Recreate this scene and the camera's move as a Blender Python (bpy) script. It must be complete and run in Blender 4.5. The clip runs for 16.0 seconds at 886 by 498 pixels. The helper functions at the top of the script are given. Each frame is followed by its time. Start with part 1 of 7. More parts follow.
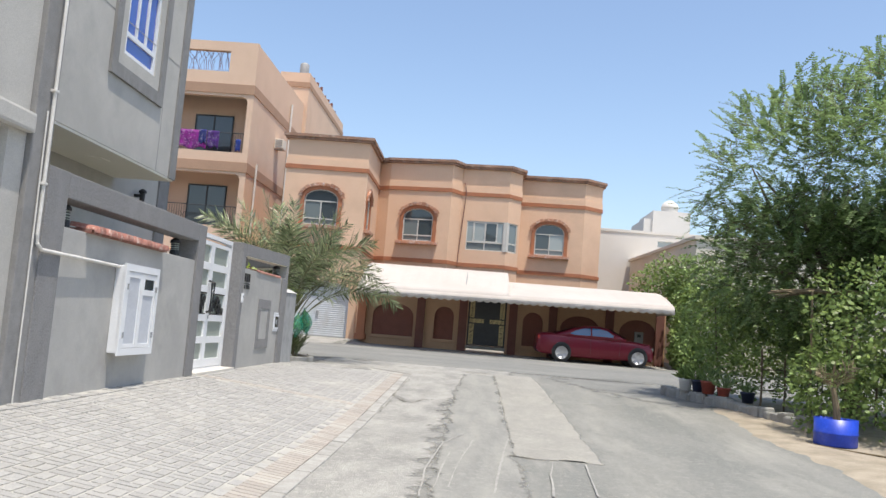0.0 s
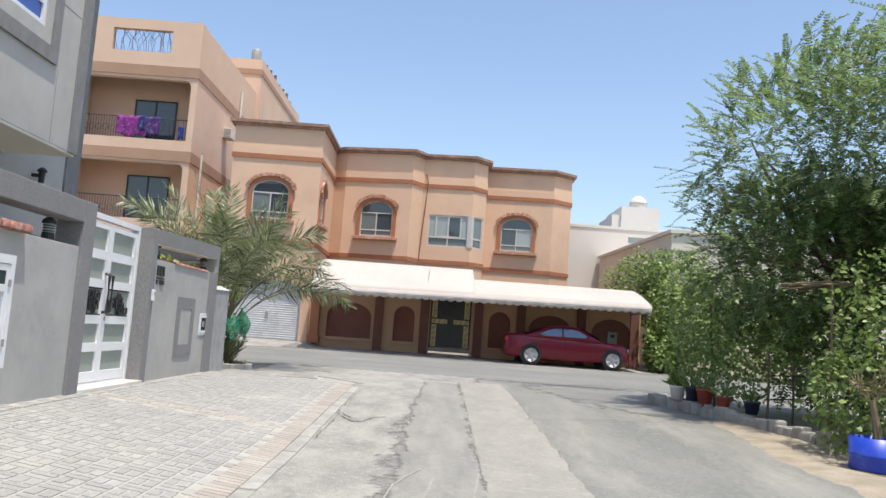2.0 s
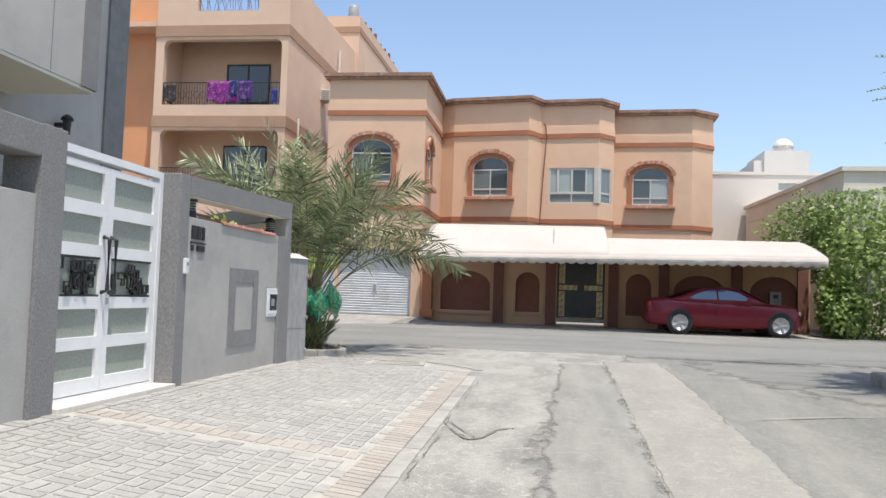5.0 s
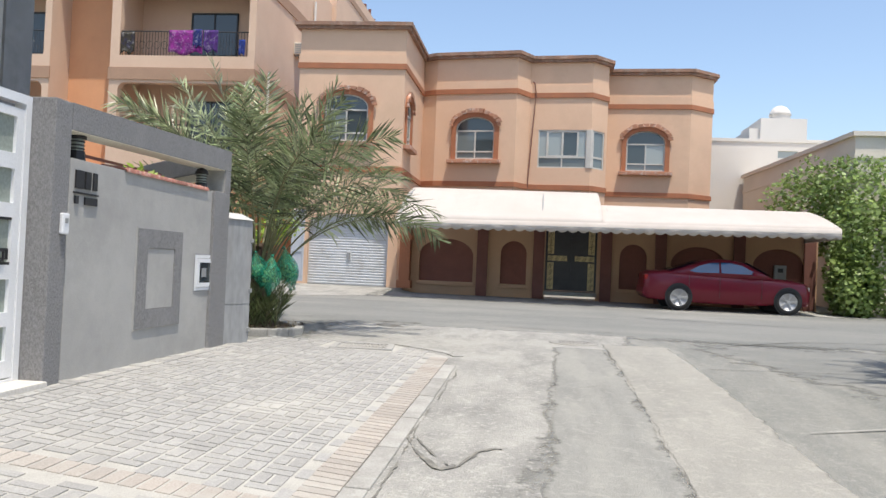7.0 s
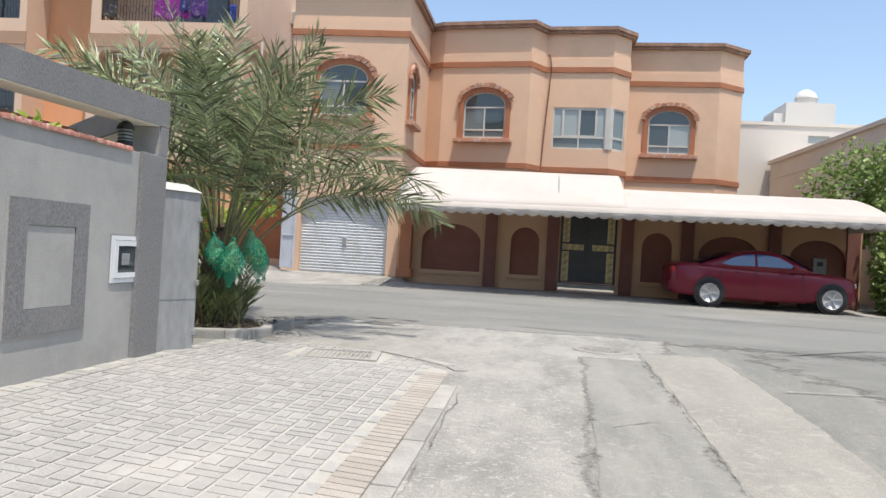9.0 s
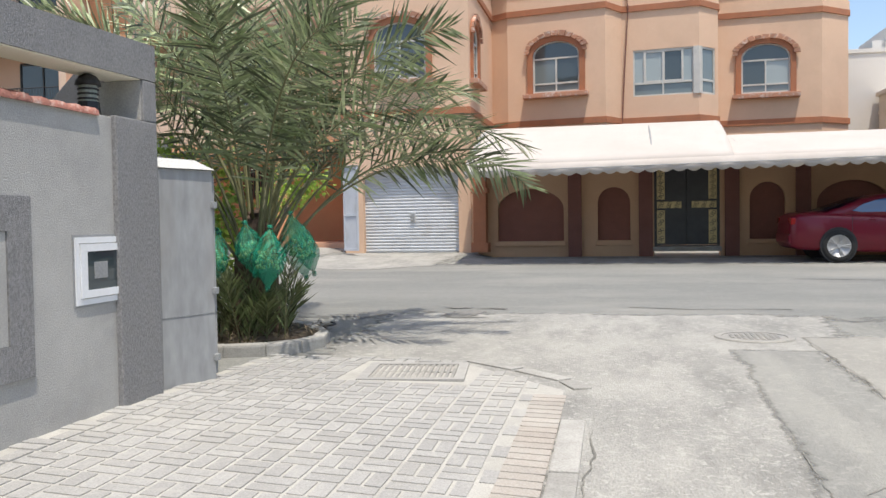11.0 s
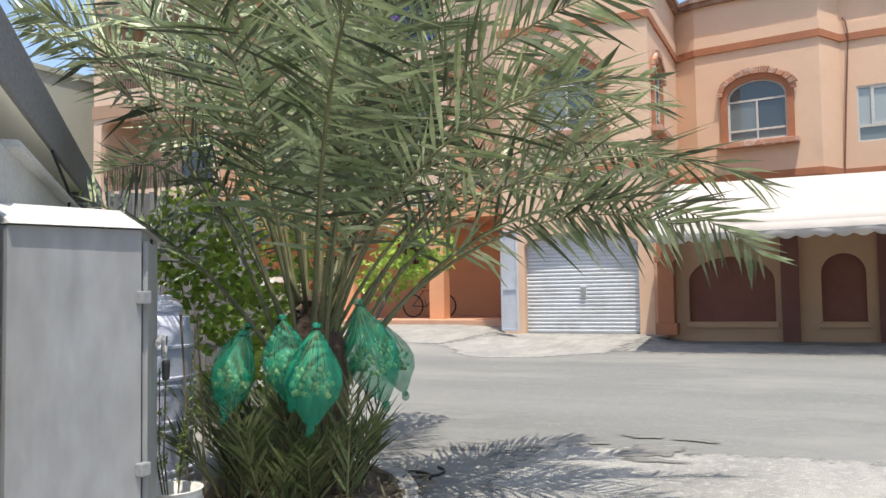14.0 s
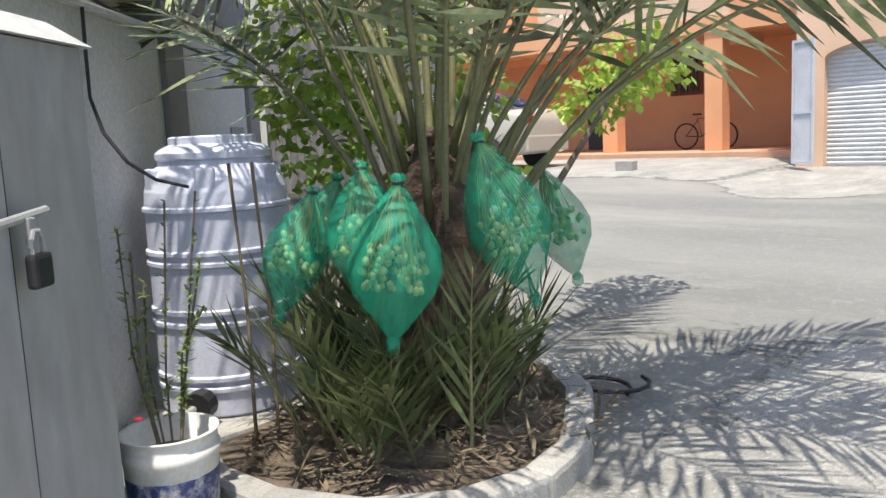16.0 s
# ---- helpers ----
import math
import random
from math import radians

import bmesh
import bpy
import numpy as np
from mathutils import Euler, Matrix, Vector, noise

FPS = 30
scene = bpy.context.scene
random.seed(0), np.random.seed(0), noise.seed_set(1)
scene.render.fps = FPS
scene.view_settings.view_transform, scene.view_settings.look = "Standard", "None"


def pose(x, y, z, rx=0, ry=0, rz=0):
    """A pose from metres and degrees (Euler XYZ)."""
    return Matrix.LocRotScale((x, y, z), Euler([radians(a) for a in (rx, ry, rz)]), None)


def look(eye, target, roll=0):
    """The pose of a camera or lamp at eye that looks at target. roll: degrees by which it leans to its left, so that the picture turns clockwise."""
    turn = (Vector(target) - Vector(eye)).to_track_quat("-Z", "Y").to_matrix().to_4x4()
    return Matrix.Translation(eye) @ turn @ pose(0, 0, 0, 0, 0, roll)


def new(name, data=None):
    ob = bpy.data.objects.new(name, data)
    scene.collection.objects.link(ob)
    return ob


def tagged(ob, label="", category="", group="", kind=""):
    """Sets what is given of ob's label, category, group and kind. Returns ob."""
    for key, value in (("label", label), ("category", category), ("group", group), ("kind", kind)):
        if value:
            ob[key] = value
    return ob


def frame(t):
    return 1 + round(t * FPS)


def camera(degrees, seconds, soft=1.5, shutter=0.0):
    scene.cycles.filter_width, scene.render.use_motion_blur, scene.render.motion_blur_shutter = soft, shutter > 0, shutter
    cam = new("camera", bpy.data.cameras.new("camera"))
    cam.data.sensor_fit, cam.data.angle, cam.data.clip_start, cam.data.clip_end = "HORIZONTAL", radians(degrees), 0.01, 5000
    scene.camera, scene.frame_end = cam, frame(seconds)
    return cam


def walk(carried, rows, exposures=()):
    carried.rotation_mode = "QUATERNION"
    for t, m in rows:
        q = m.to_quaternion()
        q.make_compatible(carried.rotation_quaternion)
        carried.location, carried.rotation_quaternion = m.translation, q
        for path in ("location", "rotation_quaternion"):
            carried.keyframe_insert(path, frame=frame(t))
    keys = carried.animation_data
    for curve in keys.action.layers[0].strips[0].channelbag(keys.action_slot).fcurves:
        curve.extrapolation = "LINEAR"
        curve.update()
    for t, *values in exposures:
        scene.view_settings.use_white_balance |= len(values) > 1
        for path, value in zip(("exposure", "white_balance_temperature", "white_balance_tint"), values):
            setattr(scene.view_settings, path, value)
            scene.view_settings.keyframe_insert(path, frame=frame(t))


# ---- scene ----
cam = camera(56.1, 16.0)
PATH = [
    (0, (-0.568, 1.214, 1.24), (-0.657, 3.203, 1.432), 4.6),
    (0.5, (-0.596, 1.811, 1.245), (-0.641, 3.801, 1.437), 5.3),
    (1, (-0.599, 2.45, 1.257), (-0.654, 4.439, 1.455), 5.5),
    (1.5, (-0.622, 3.069, 1.27), (-0.67, 5.057, 1.481), 6.0),
    (2, (-0.536, 3.717, 1.276), (-0.537, 5.707, 1.476), 4.2),
    (2.5, (-0.588, 4.357, 1.269), (-0.601, 6.352, 1.413), 2.5),
    (3, (-0.546, 4.912, 1.247), (-0.607, 6.908, 1.358), 1.3),
    (3.5, (-0.668, 5.496, 1.25), (-0.844, 7.486, 1.335), 0.4),
    (3.7, (-0.686, 5.749, 1.29), (-0.913, 7.734, 1.369), -0.2),
    (5.8, (-0.833, 8.412, 1.283), (-1.092, 10.391, 1.412), 3.1),
    (6, (-0.825, 8.559, 1.295), (-1.035, 10.544, 1.411), 3.0),
    (6.5, (-0.875, 9.164, 1.277), (-1.087, 11.152, 1.334), 2.5),
    (7, (-0.966, 9.781, 1.309), (-1.203, 11.766, 1.35), 2.5),
    (7.5, (-0.918, 10.331, 1.307), (-1.162, 12.316, 1.365), 2.4),
    (8, (-1.029, 10.938, 1.322), (-1.299, 12.919, 1.358), 2.5),
    (8.5, (-0.964, 11.409, 1.259), (-1.219, 13.392, 1.274), 3.0),
    (8.7, (-1.038, 11.684, 1.318), (-1.291, 13.668, 1.331), 3.4),
    (10.8, (-1.633, 14.207, 1.357), (-1.971, 16.178, 1.297), -0.8),
    (11, (-1.698, 14.386, 1.372), (-2.116, 16.34, 1.307), -0.9),
    (11.5, (-1.844, 14.989, 1.417), (-2.313, 16.932, 1.353), -0.7),
    (12, (-1.867, 15.617, 1.428), (-2.357, 17.556, 1.402), -1.5),
    (12.5, (-2.072, 16.132, 1.437), (-2.631, 18.052, 1.424), -1.6),
    (13, (-2.141, 16.64, 1.455), (-2.76, 18.542, 1.463), -1.5),
    (13.5, (-2.284, 17.198, 1.482), (-3.011, 19.06, 1.546), -1.2),
    (14, (-2.354, 17.712, 1.524), (-3.171, 19.534, 1.63), -0.9),
    (14.5, (-2.443, 18.206, 1.531), (-3.359, 19.984, 1.564), -0.4),
    (15, (-2.575, 18.713, 1.513), (-3.609, 20.42, 1.395), -1.1),
    (15.5, (-2.649, 19.235, 1.494), (-3.867, 20.806, 1.268), -1.9),
    (16, (-2.822, 19.716, 1.494), (-4.197, 21.143, 1.222), -2.7),
]
walk(cam, [(t, look(eye, target, roll)) for t, eye, target, roll in PATH], [(0, 0.58, 6720, 10), (11, 0.58, 6720, 10), (13, 0.62, 6740, 10), (14.5, 0.78, 6740, 10), (15.5, 0.72, 6740, 10), (16, 0.97, 6740, 10)])

# ---- world and sun ----
SUN = Vector((0.17, -0.25, 1.0)).normalized()  # towards the sun
world = bpy.data.worlds.new("sky")
scene.world = world
world.use_nodes = True
wt = world.node_tree
sky = wt.nodes.new("ShaderNodeTexSky")
sky.sky_type, sky.sun_disc = "NISHITA", False
sky.sun_elevation = math.asin(SUN.z)
sky.sun_rotation = math.atan2(SUN.x, SUN.y)
sky.air_density, sky.dust_density, sky.ozone_density = 1.0, 1.6, 2.0
wt.links.new(sky.outputs[0], wt.nodes["Background"].inputs[0])
wt.nodes["Background"].inputs[1].default_value = 0.15
sun = new("sun", bpy.data.lights.new("sun", "SUN"))
sun.data.energy, sun.data.angle, sun.data.color = 3.5, radians(0.55), (1.0, 0.95, 0.87)
sun.matrix_world = look(SUN * 50, (0, 0, 0))


# ---- materials ----
def mat(name, a, b=None, rough=0.8, scale=3.0, fine=60.0, bump=0.15, metal=0.0, var=0.35, coat=0.0, rand=0.0, dirt_glint=None, dirt_glint_amount=0.0, dirt_glint_scale=0.7, stretch=(1, 1, 1), trans=0.0, spec=0.5, speck=None, speck_amount=0.0, speck_scale=16.0, worn=None):
    """Procedural surface: two tones mixed by coarse noise, fine grain, optional dirty blotches or painted glints, bump.
    """
    m = bpy.data.materials.new(name)
    m.use_nodes = True
    nt = m.node_tree
    n, l = nt.nodes, nt.links
    bs = n["Principled BSDF"]
    bs.inputs["Roughness"].default_value = rough
    bs.inputs["Metallic"].default_value = metal
    bs.inputs["Specular IOR Level"].default_value = spec
    bs.inputs["Coat Weight"].default_value = coat
    b = b or tuple(c * (1 - var) for c in a)
    tc = n.new("ShaderNodeNewGeometry")
    mp = n.new("ShaderNodeMapping")
    mp.inputs["Scale"].default_value = stretch
    l.new(tc.outputs["Position"], mp.inputs["Vector"])
    co = n.new("ShaderNodeTexNoise")
    co.inputs["Scale"].default_value, co.inputs["Detail"].default_value, co.inputs["Roughness"].default_value = scale, 6, 0.62
    l.new(mp.outputs[0], co.inputs["Vector"])
    fi = n.new("ShaderNodeTexNoise")
    fi.inputs["Scale"].default_value, fi.inputs["Detail"].default_value = fine, 3
    l.new(mp.outputs[0], fi.inputs["Vector"])
    ra = n.new("ShaderNodeMapRange")
    ra.inputs[1].default_value, ra.inputs[2].default_value = 0.36, 0.64
    l.new(co.outputs[0], ra.inputs[0])
    mx = n.new("ShaderNodeMix")
    mx.data_type = "RGBA"
    mx.inputs[6].default_value, mx.inputs[7].default_value = (*a, 1), (*b, 1)
    l.new(ra.outputs[0], mx.inputs[0])
    gr = n.new("ShaderNodeMix")
    gr.data_type, gr.blend_type = "RGBA", "OVERLAY"
    gr.inputs[0].default_value = 0.35
    l.new(mx.outputs[2], gr.inputs[6])
    l.new(fi.outputs[0], gr.inputs[7])
    col = gr.outputs[2]
    if dirt_glint:
        dn = n.new("ShaderNodeTexNoise")
        dn.inputs["Scale"].default_value, dn.inputs["Detail"].default_value, dn.inputs["Roughness"].default_value = dirt_glint_scale, 8, 0.7
        l.new(mp.outputs[0], dn.inputs["Vector"])
        dr = n.new("ShaderNodeMapRange")
        dr.inputs[1].default_value, dr.inputs[2].default_value, dr.inputs[4].default_value = 0.5, 0.68, dirt_glint_amount
        l.new(dn.outputs[0], dr.inputs[0])
        dm = n.new("ShaderNodeMix")
        dm.data_type = "RGBA"
        dm.inputs[7].default_value = (*dirt_glint, 1)
        l.new(dr.outputs[0], dm.inputs[0])
        l.new(col, dm.inputs[6])
        col = dm.outputs[2]
    if speck:
        sn = n.new("ShaderNodeTexNoise")
        sn.inputs["Scale"].default_value, sn.inputs["Detail"].default_value, sn.inputs["Roughness"].default_value = speck_scale, 5, 0.75
        sn.inputs["Distortion"].default_value = 1.2
        l.new(tc.outputs["Position"], sn.inputs["Vector"])
        sr = n.new("ShaderNodeMapRange")
        sr.inputs[1].default_value, sr.inputs[2].default_value, sr.inputs[4].default_value = 0.53, 0.62, speck_amount
        l.new(sn.outputs[0], sr.inputs[0])
        sm = n.new("ShaderNodeMix")
        sm.data_type = "RGBA"
        sm.inputs[7].default_value = (*speck, 1)
        l.new(sr.outputs[0], sm.inputs[0])
        l.new(col, sm.inputs[6])
        col = sm.outputs[2]
    if rand:
        oi = n.new("ShaderNodeObjectInfo")
        ge = n.new("ShaderNodeNewGeometry")
        ad = n.new("ShaderNodeMath")
        l.new(oi.outputs["Random"], ad.inputs[0])
        l.new(ge.outputs["Random Per Island"], ad.inputs[1])
        fr = n.new("ShaderNodeMath")
        fr.operation = "FRACT"
        l.new(ad.outputs[0], fr.inputs[0])
        rr = n.new("ShaderNodeMapRange")
        rr.inputs[3].default_value, rr.inputs[4].default_value = 1 - rand, 1 + rand
        l.new(fr.outputs[0], rr.inputs[0])
        hs = n.new("ShaderNodeHueSaturation")
        l.new(rr.outputs[0], hs.inputs["Value"])
        l.new(col, hs.inputs["Color"])
        col = hs.outputs[0]
    l.new(col, bs.inputs["Base Color"])
    if bump:
        bp = n.new("ShaderNodeBump")
        bp.inputs["Strength"].default_value, bp.inputs["Distance"].default_value = bump, 0.01
        l.new(fi.outputs[0], bp.inputs["Height"])
        l.new(bp.outputs[0], bs.inputs["Normal"])
    if trans:
        tr = n.new("ShaderNodeBsdfTranslucent")
        l.new(col, tr.inputs[0])
        ms = n.new("ShaderNodeMixShader")
        ms.inputs[0].default_value = trans
        l.new(bs.outputs[0], ms.inputs[1])
        l.new(tr.outputs[0], ms.inputs[2])
        l.new(ms.outputs[0], n["Material Output"].inputs[0])
    if worn:
        # a thin layer that crumbles away towards its edge
        at = n.new("ShaderNodeAttribute")
        at.attribute_name = "edge"
        wn = n.new("ShaderNodeTexNoise")
        wn.inputs["Scale"].default_value, wn.inputs["Detail"].default_value, wn.inputs["Roughness"].default_value = 2.2, 9, 0.72
        l.new(tc.outputs["Position"], wn.inputs["Vector"])
        sb = n.new("ShaderNodeMapRange")
        sb.clamp = False
        sb.inputs[1].default_value, sb.inputs[2].default_value, sb.inputs[3].default_value, sb.inputs[4].default_value = 0.32, 0.68, -worn[0], worn[0]
        l.new(wn.outputs[0], sb.inputs[0])
        ad = n.new("ShaderNodeMath")
        l.new(at.outputs["Fac"], ad.inputs[0])
        l.new(sb.outputs[0], ad.inputs[1])
        wr = n.new("ShaderNodeMapRange")
        wr.interpolation_type = "SMOOTHSTEP"
        wr.inputs[1].default_value, wr.inputs[2].default_value = worn[0] * 0.7, worn[0] * 0.7 + worn[1]
        l.new(ad.outputs[0], wr.inputs[0])
        tp = n.new("ShaderNodeBsdfTransparent")
        ms = n.new("ShaderNodeMixShader")
        l.new(wr.outputs[0], ms.inputs[0])
        l.new(tp.outputs[0], ms.inputs[1])
        l.new(bs.outputs[0], ms.inputs[2])
        l.new(ms.outputs[0], n["Material Output"].inputs[0])
    return m


def glass(name, tint, rough=0.03, seen=0.0):
    """Window glass that shows a dark room: glossy over a dark body; seen lets some light through."""
    m = bpy.data.materials.new(name)
    m.use_nodes = True
    nt = m.node_tree
    bs = nt.nodes["Principled BSDF"]
    bs.inputs["Base Color"].default_value = (*tint, 1)
    bs.inputs["Roughness"].default_value = rough
    bs.inputs["Specular IOR Level"].default_value = 0.9
    nz = nt.nodes.new("ShaderNodeTexNoise")
    nz.inputs["Scale"].default_value = 2.5
    ge = nt.nodes.new("ShaderNodeNewGeometry")
    nt.links.new(ge.outputs["Position"], nz.inputs["Vector"])
    bp = nt.nodes.new("ShaderNodeBump")
    bp.inputs["Strength"].default_value, bp.inputs["Distance"].default_value = 0.04, 0.02
    nt.links.new(nz.outputs[0], bp.inputs["Height"])
    nt.links.new(bp.outputs[0], bs.inputs["Normal"])
    if seen:
        tp = nt.nodes.new("ShaderNodeBsdfTransparent")
        ms = nt.nodes.new("ShaderNodeMixShader")
        ms.inputs[0].default_value = seen
        nt.links.new(bs.outputs[0], ms.inputs[1])
        nt.links.new(tp.outputs[0], ms.inputs[2])
        nt.links.new(ms.outputs[0], nt.nodes["Material Output"].inputs[0])
    return m


ASPHALT = mat("dusty_asphalt", (0.165, 0.17, 0.158), (0.225, 0.224, 0.205), 0.9, 0.6, 90, 0.8, dirt_glint=(0.305, 0.297, 0.265), dirt_glint_amount=0.8, dirt_glint_scale=0.7, speck=(0.33, 0.32, 0.287), speck_amount=0.55, speck_scale=14, stretch=(1.5, 0.35, 1))
ROADTAR = mat("worn_road_asphalt", (0.15, 0.154, 0.145), (0.195, 0.196, 0.182), 0.88, 0.5, 120, 0.6, speck=(0.24, 0.238, 0.22), speck_amount=0.6, speck_scale=12, dirt_glint=(0.27, 0.264, 0.236), dirt_glint_amount=0.85, dirt_glint_scale=0.42, stretch=(0.35, 1, 1), worn=(0.5, 0.5))
CONCRETE = mat("pale_worn_concrete", (0.335, 0.328, 0.30), (0.24, 0.236, 0.218), 0.92, 1.9, 60, 1.2, dirt_glint=(0.185, 0.183, 0.17), dirt_glint_amount=0.9, dirt_glint_scale=1.1, stretch=(1.4, 0.6, 1), speck=(0.42, 0.41, 0.375), speck_amount=0.75, speck_scale=15, worn=(0.2, 0.2))
PATCH = mat("trench_patch_concrete", (0.305, 0.296, 0.265), (0.255, 0.248, 0.223), 0.92, 1.2, 70, 0.6, dirt_glint=(0.21, 0.206, 0.188), dirt_glint_amount=0.65, dirt_glint_scale=1.5, stretch=(1.5, 0.6, 1), speck=(0.385, 0.372, 0.33), speck_amount=0.5, speck_scale=8, worn=(0.03, 0.05))
TRACK = mat("tyre_darkened_asphalt", (0.20, 0.20, 0.186), (0.265, 0.262, 0.238), 0.88, 1.6, 80, 0.5, stretch=(2.0, 0.4, 1), speck=(0.325, 0.316, 0.285), speck_amount=0.6, speck_scale=10, dirt_glint=(0.30, 0.294, 0.265), dirt_glint_amount=0.7, dirt_glint_scale=1.2, worn=(0.07, 0.1))
PAVER = mat("grey_paver", (0.325, 0.32, 0.304), (0.285, 0.281, 0.268), 0.9, 1.2, 90, 0.4, rand=0.08, dirt_glint=(0.39, 0.378, 0.346), dirt_glint_amount=1.0, dirt_glint_scale=0.6, speck=(0.405, 0.393, 0.36), speck_amount=0.45, speck_scale=9)
PAVERED = mat("pink_border_paver", (0.36, 0.322, 0.282), (0.335, 0.308, 0.274), 0.9, 1.5, 90, 0.3, rand=0.1, dirt_glint=(0.385, 0.368, 0.332), dirt_glint_amount=1.0, dirt_glint_scale=1.4)
SANDJOINT = mat("sandy_joint", (0.415, 0.402, 0.366), (0.36, 0.348, 0.316), 0.95, 3, 120, 0.3, dirt_glint=(0.30, 0.292, 0.265), dirt_glint_amount=0.6, dirt_glint_scale=1.5)
KERB = mat("concrete_kerb", (0.37, 0.362, 0.335), (0.28, 0.272, 0.25), 0.92, 4, 80, 0.4, rand=0.08)
SAND = mat("sandy_soil", (0.36, 0.31, 0.24), (0.26, 0.225, 0.17), 0.95, 2.5, 60, 0.6, dirt_glint=(0.2, 0.165, 0.12), dirt_glint_amount=0.5, dirt_glint_scale=2)
# Soil tone lowered to stand for the shade in the palm bed.
SOIL = mat("shade_toned_soil", (0.165, 0.128, 0.092), (0.095, 0.073, 0.053), 0.95, 9, 80, 0.9)
WALLGREY = mat("smooth_grey_render", (0.425, 0.415, 0.39), (0.36, 0.352, 0.333), 0.88, 1.5, 110, 0.35, dirt_glint=(0.30, 0.293, 0.278), dirt_glint_amount=0.6, dirt_glint_scale=1.3, speck=(0.46, 0.45, 0.425), speck_amount=0.22, speck_scale=5)
GRANITE = mat("dark_speckled_stucco", (0.17, 0.167, 0.167), (0.28, 0.275, 0.273), 0.92, 85, 190, 0.8, dirt_glint=(0.30, 0.295, 0.287), dirt_glint_amount=0.4, dirt_glint_scale=2.2, stretch=(1, 1, 0.6))
HOUSEGREY = mat("grey_house_render", (0.49, 0.472, 0.435), (0.425, 0.41, 0.378), 0.9, 1.1, 120, 0.2, dirt_glint=(0.34, 0.33, 0.31), dirt_glint_amount=0.5, dirt_glint_scale=0.9)
HOUSEDARK = mat("dark_grey_render", (0.215, 0.21, 0.204), (0.265, 0.26, 0.252), 0.92, 6, 180, 0.4, dirt_glint=(0.17, 0.166, 0.16), dirt_glint_amount=0.5, dirt_glint_scale=1.5)
CREAM = mat("cream_soffit_paint", (0.82, 0.78, 0.66), (0.78, 0.74, 0.62), 0.85, 0.8, 60, 0.05)
PEACH = mat("peach_house_render", (0.69, 0.47, 0.325), (0.65, 0.44, 0.305), 0.9, 0.6, 90, 0.12, dirt_glint=(0.52, 0.35, 0.235), dirt_glint_amount=0.5, dirt_glint_scale=0.35)
PEACHAPT = mat("pale_peach_render", (0.66, 0.475, 0.345), (0.62, 0.44, 0.32), 0.9, 0.5, 90, 0.1, dirt_glint=(0.5, 0.35, 0.245), dirt_glint_amount=0.35, dirt_glint_scale=0.3)
TERRA = mat("terracotta_band_paint", (0.40, 0.155, 0.075), (0.34, 0.135, 0.068), 0.85, 2.0, 70, 0.15, dirt_glint=(0.26, 0.13, 0.085), dirt_glint_amount=0.4, dirt_glint_scale=1.2)
CORNICE = mat("weathered_cornice", (0.33, 0.185, 0.125), (0.22, 0.14, 0.10), 0.9, 2.5, 60, 0.4, dirt_glint=(0.5, 0.4, 0.33), dirt_glint_amount=0.6, dirt_glint_scale=3)
STONEARCH = mat("flaking_arch_stone", (0.43, 0.215, 0.135), (0.33, 0.16, 0.10), 0.9, 6, 50, 0.5, rand=0.2, dirt_glint=(0.63, 0.55, 0.49), dirt_glint_amount=0.9, dirt_glint_scale=6)
BROWN = mat("red_brown_panel_paint", (0.215, 0.085, 0.06), (0.18, 0.07, 0.05), 0.8, 1.5, 60, 0.1)
BROWNPIL = mat("brown_pilaster_paint", (0.18, 0.075, 0.057), (0.155, 0.062, 0.047), 0.8, 2, 60, 0.1)
TANWALL = mat("tan_ground_floor_render", (0.50, 0.32, 0.195), (0.45, 0.285, 0.175), 0.9, 1.2, 70, 0.15)
BAND = mat("tan_band_paint", (0.40, 0.25, 0.165), (0.36, 0.225, 0.15), 0.9, 0.8, 70, 0.1)
ORANGE = mat("orange_render", (0.68, 0.35, 0.185), (0.62, 0.315, 0.165), 0.9, 0.7, 80, 0.15, dirt_glint=(0.52, 0.27, 0.15), dirt_glint_amount=0.3, dirt_glint_scale=0.8)
TILEFLOOR = mat("orange_floor_tile", (0.60, 0.34, 0.22), (0.54, 0.30, 0.195), 0.6, 2, 80, 0.05)
WHITEWALL = mat("white_wall_paint", (0.64, 0.615, 0.57), (0.60, 0.575, 0.53), 0.9, 0.4, 60, 0.08, dirt_glint=(0.54, 0.515, 0.47), dirt_glint_amount=0.4, dirt_glint_scale=0.3)
BEIGEWALL = mat("beige_wall_paint", (0.66, 0.605, 0.525), (0.60, 0.55, 0.475), 0.9, 0.4, 60, 0.08, dirt_glint=(0.5, 0.455, 0.39), dirt_glint_amount=0.4, dirt_glint_scale=0.5)
WINFRAME = mat("cream_aluminium_frame", (0.56, 0.54, 0.49), (0.48, 0.465, 0.425), 0.5, 3, 60, 0.02)
PANELBLUE = mat("pale_blue_steel_panel", (0.54, 0.56, 0.60), (0.49, 0.51, 0.55), 0.45, 2, 60, 0.02, dirt_glint=(0.42, 0.41, 0.39), dirt_glint_amount=0.4, dirt_glint_scale=2)
WHITE = mat("white_powder_coat", (0.78, 0.79, 0.80), (0.72, 0.73, 0.74), 0.4, 2, 80, 0.02)
WHITEOLD = mat("greyed_white_metal", (0.30, 0.306, 0.308), (0.265, 0.27, 0.273), 0.5, 1.2, 14, 0.02, dirt_glint=(0.27, 0.25, 0.225), dirt_glint_amount=0.45, dirt_glint_scale=1.6, stretch=(1, 1, 0.35))
FROST = mat("frosted_green_glass", (0.29, 0.325, 0.285), (0.255, 0.29, 0.255), 0.4, 1.2, 40, 0.02)
GLASS = glass("window_glass", (0.05, 0.065, 0.07))
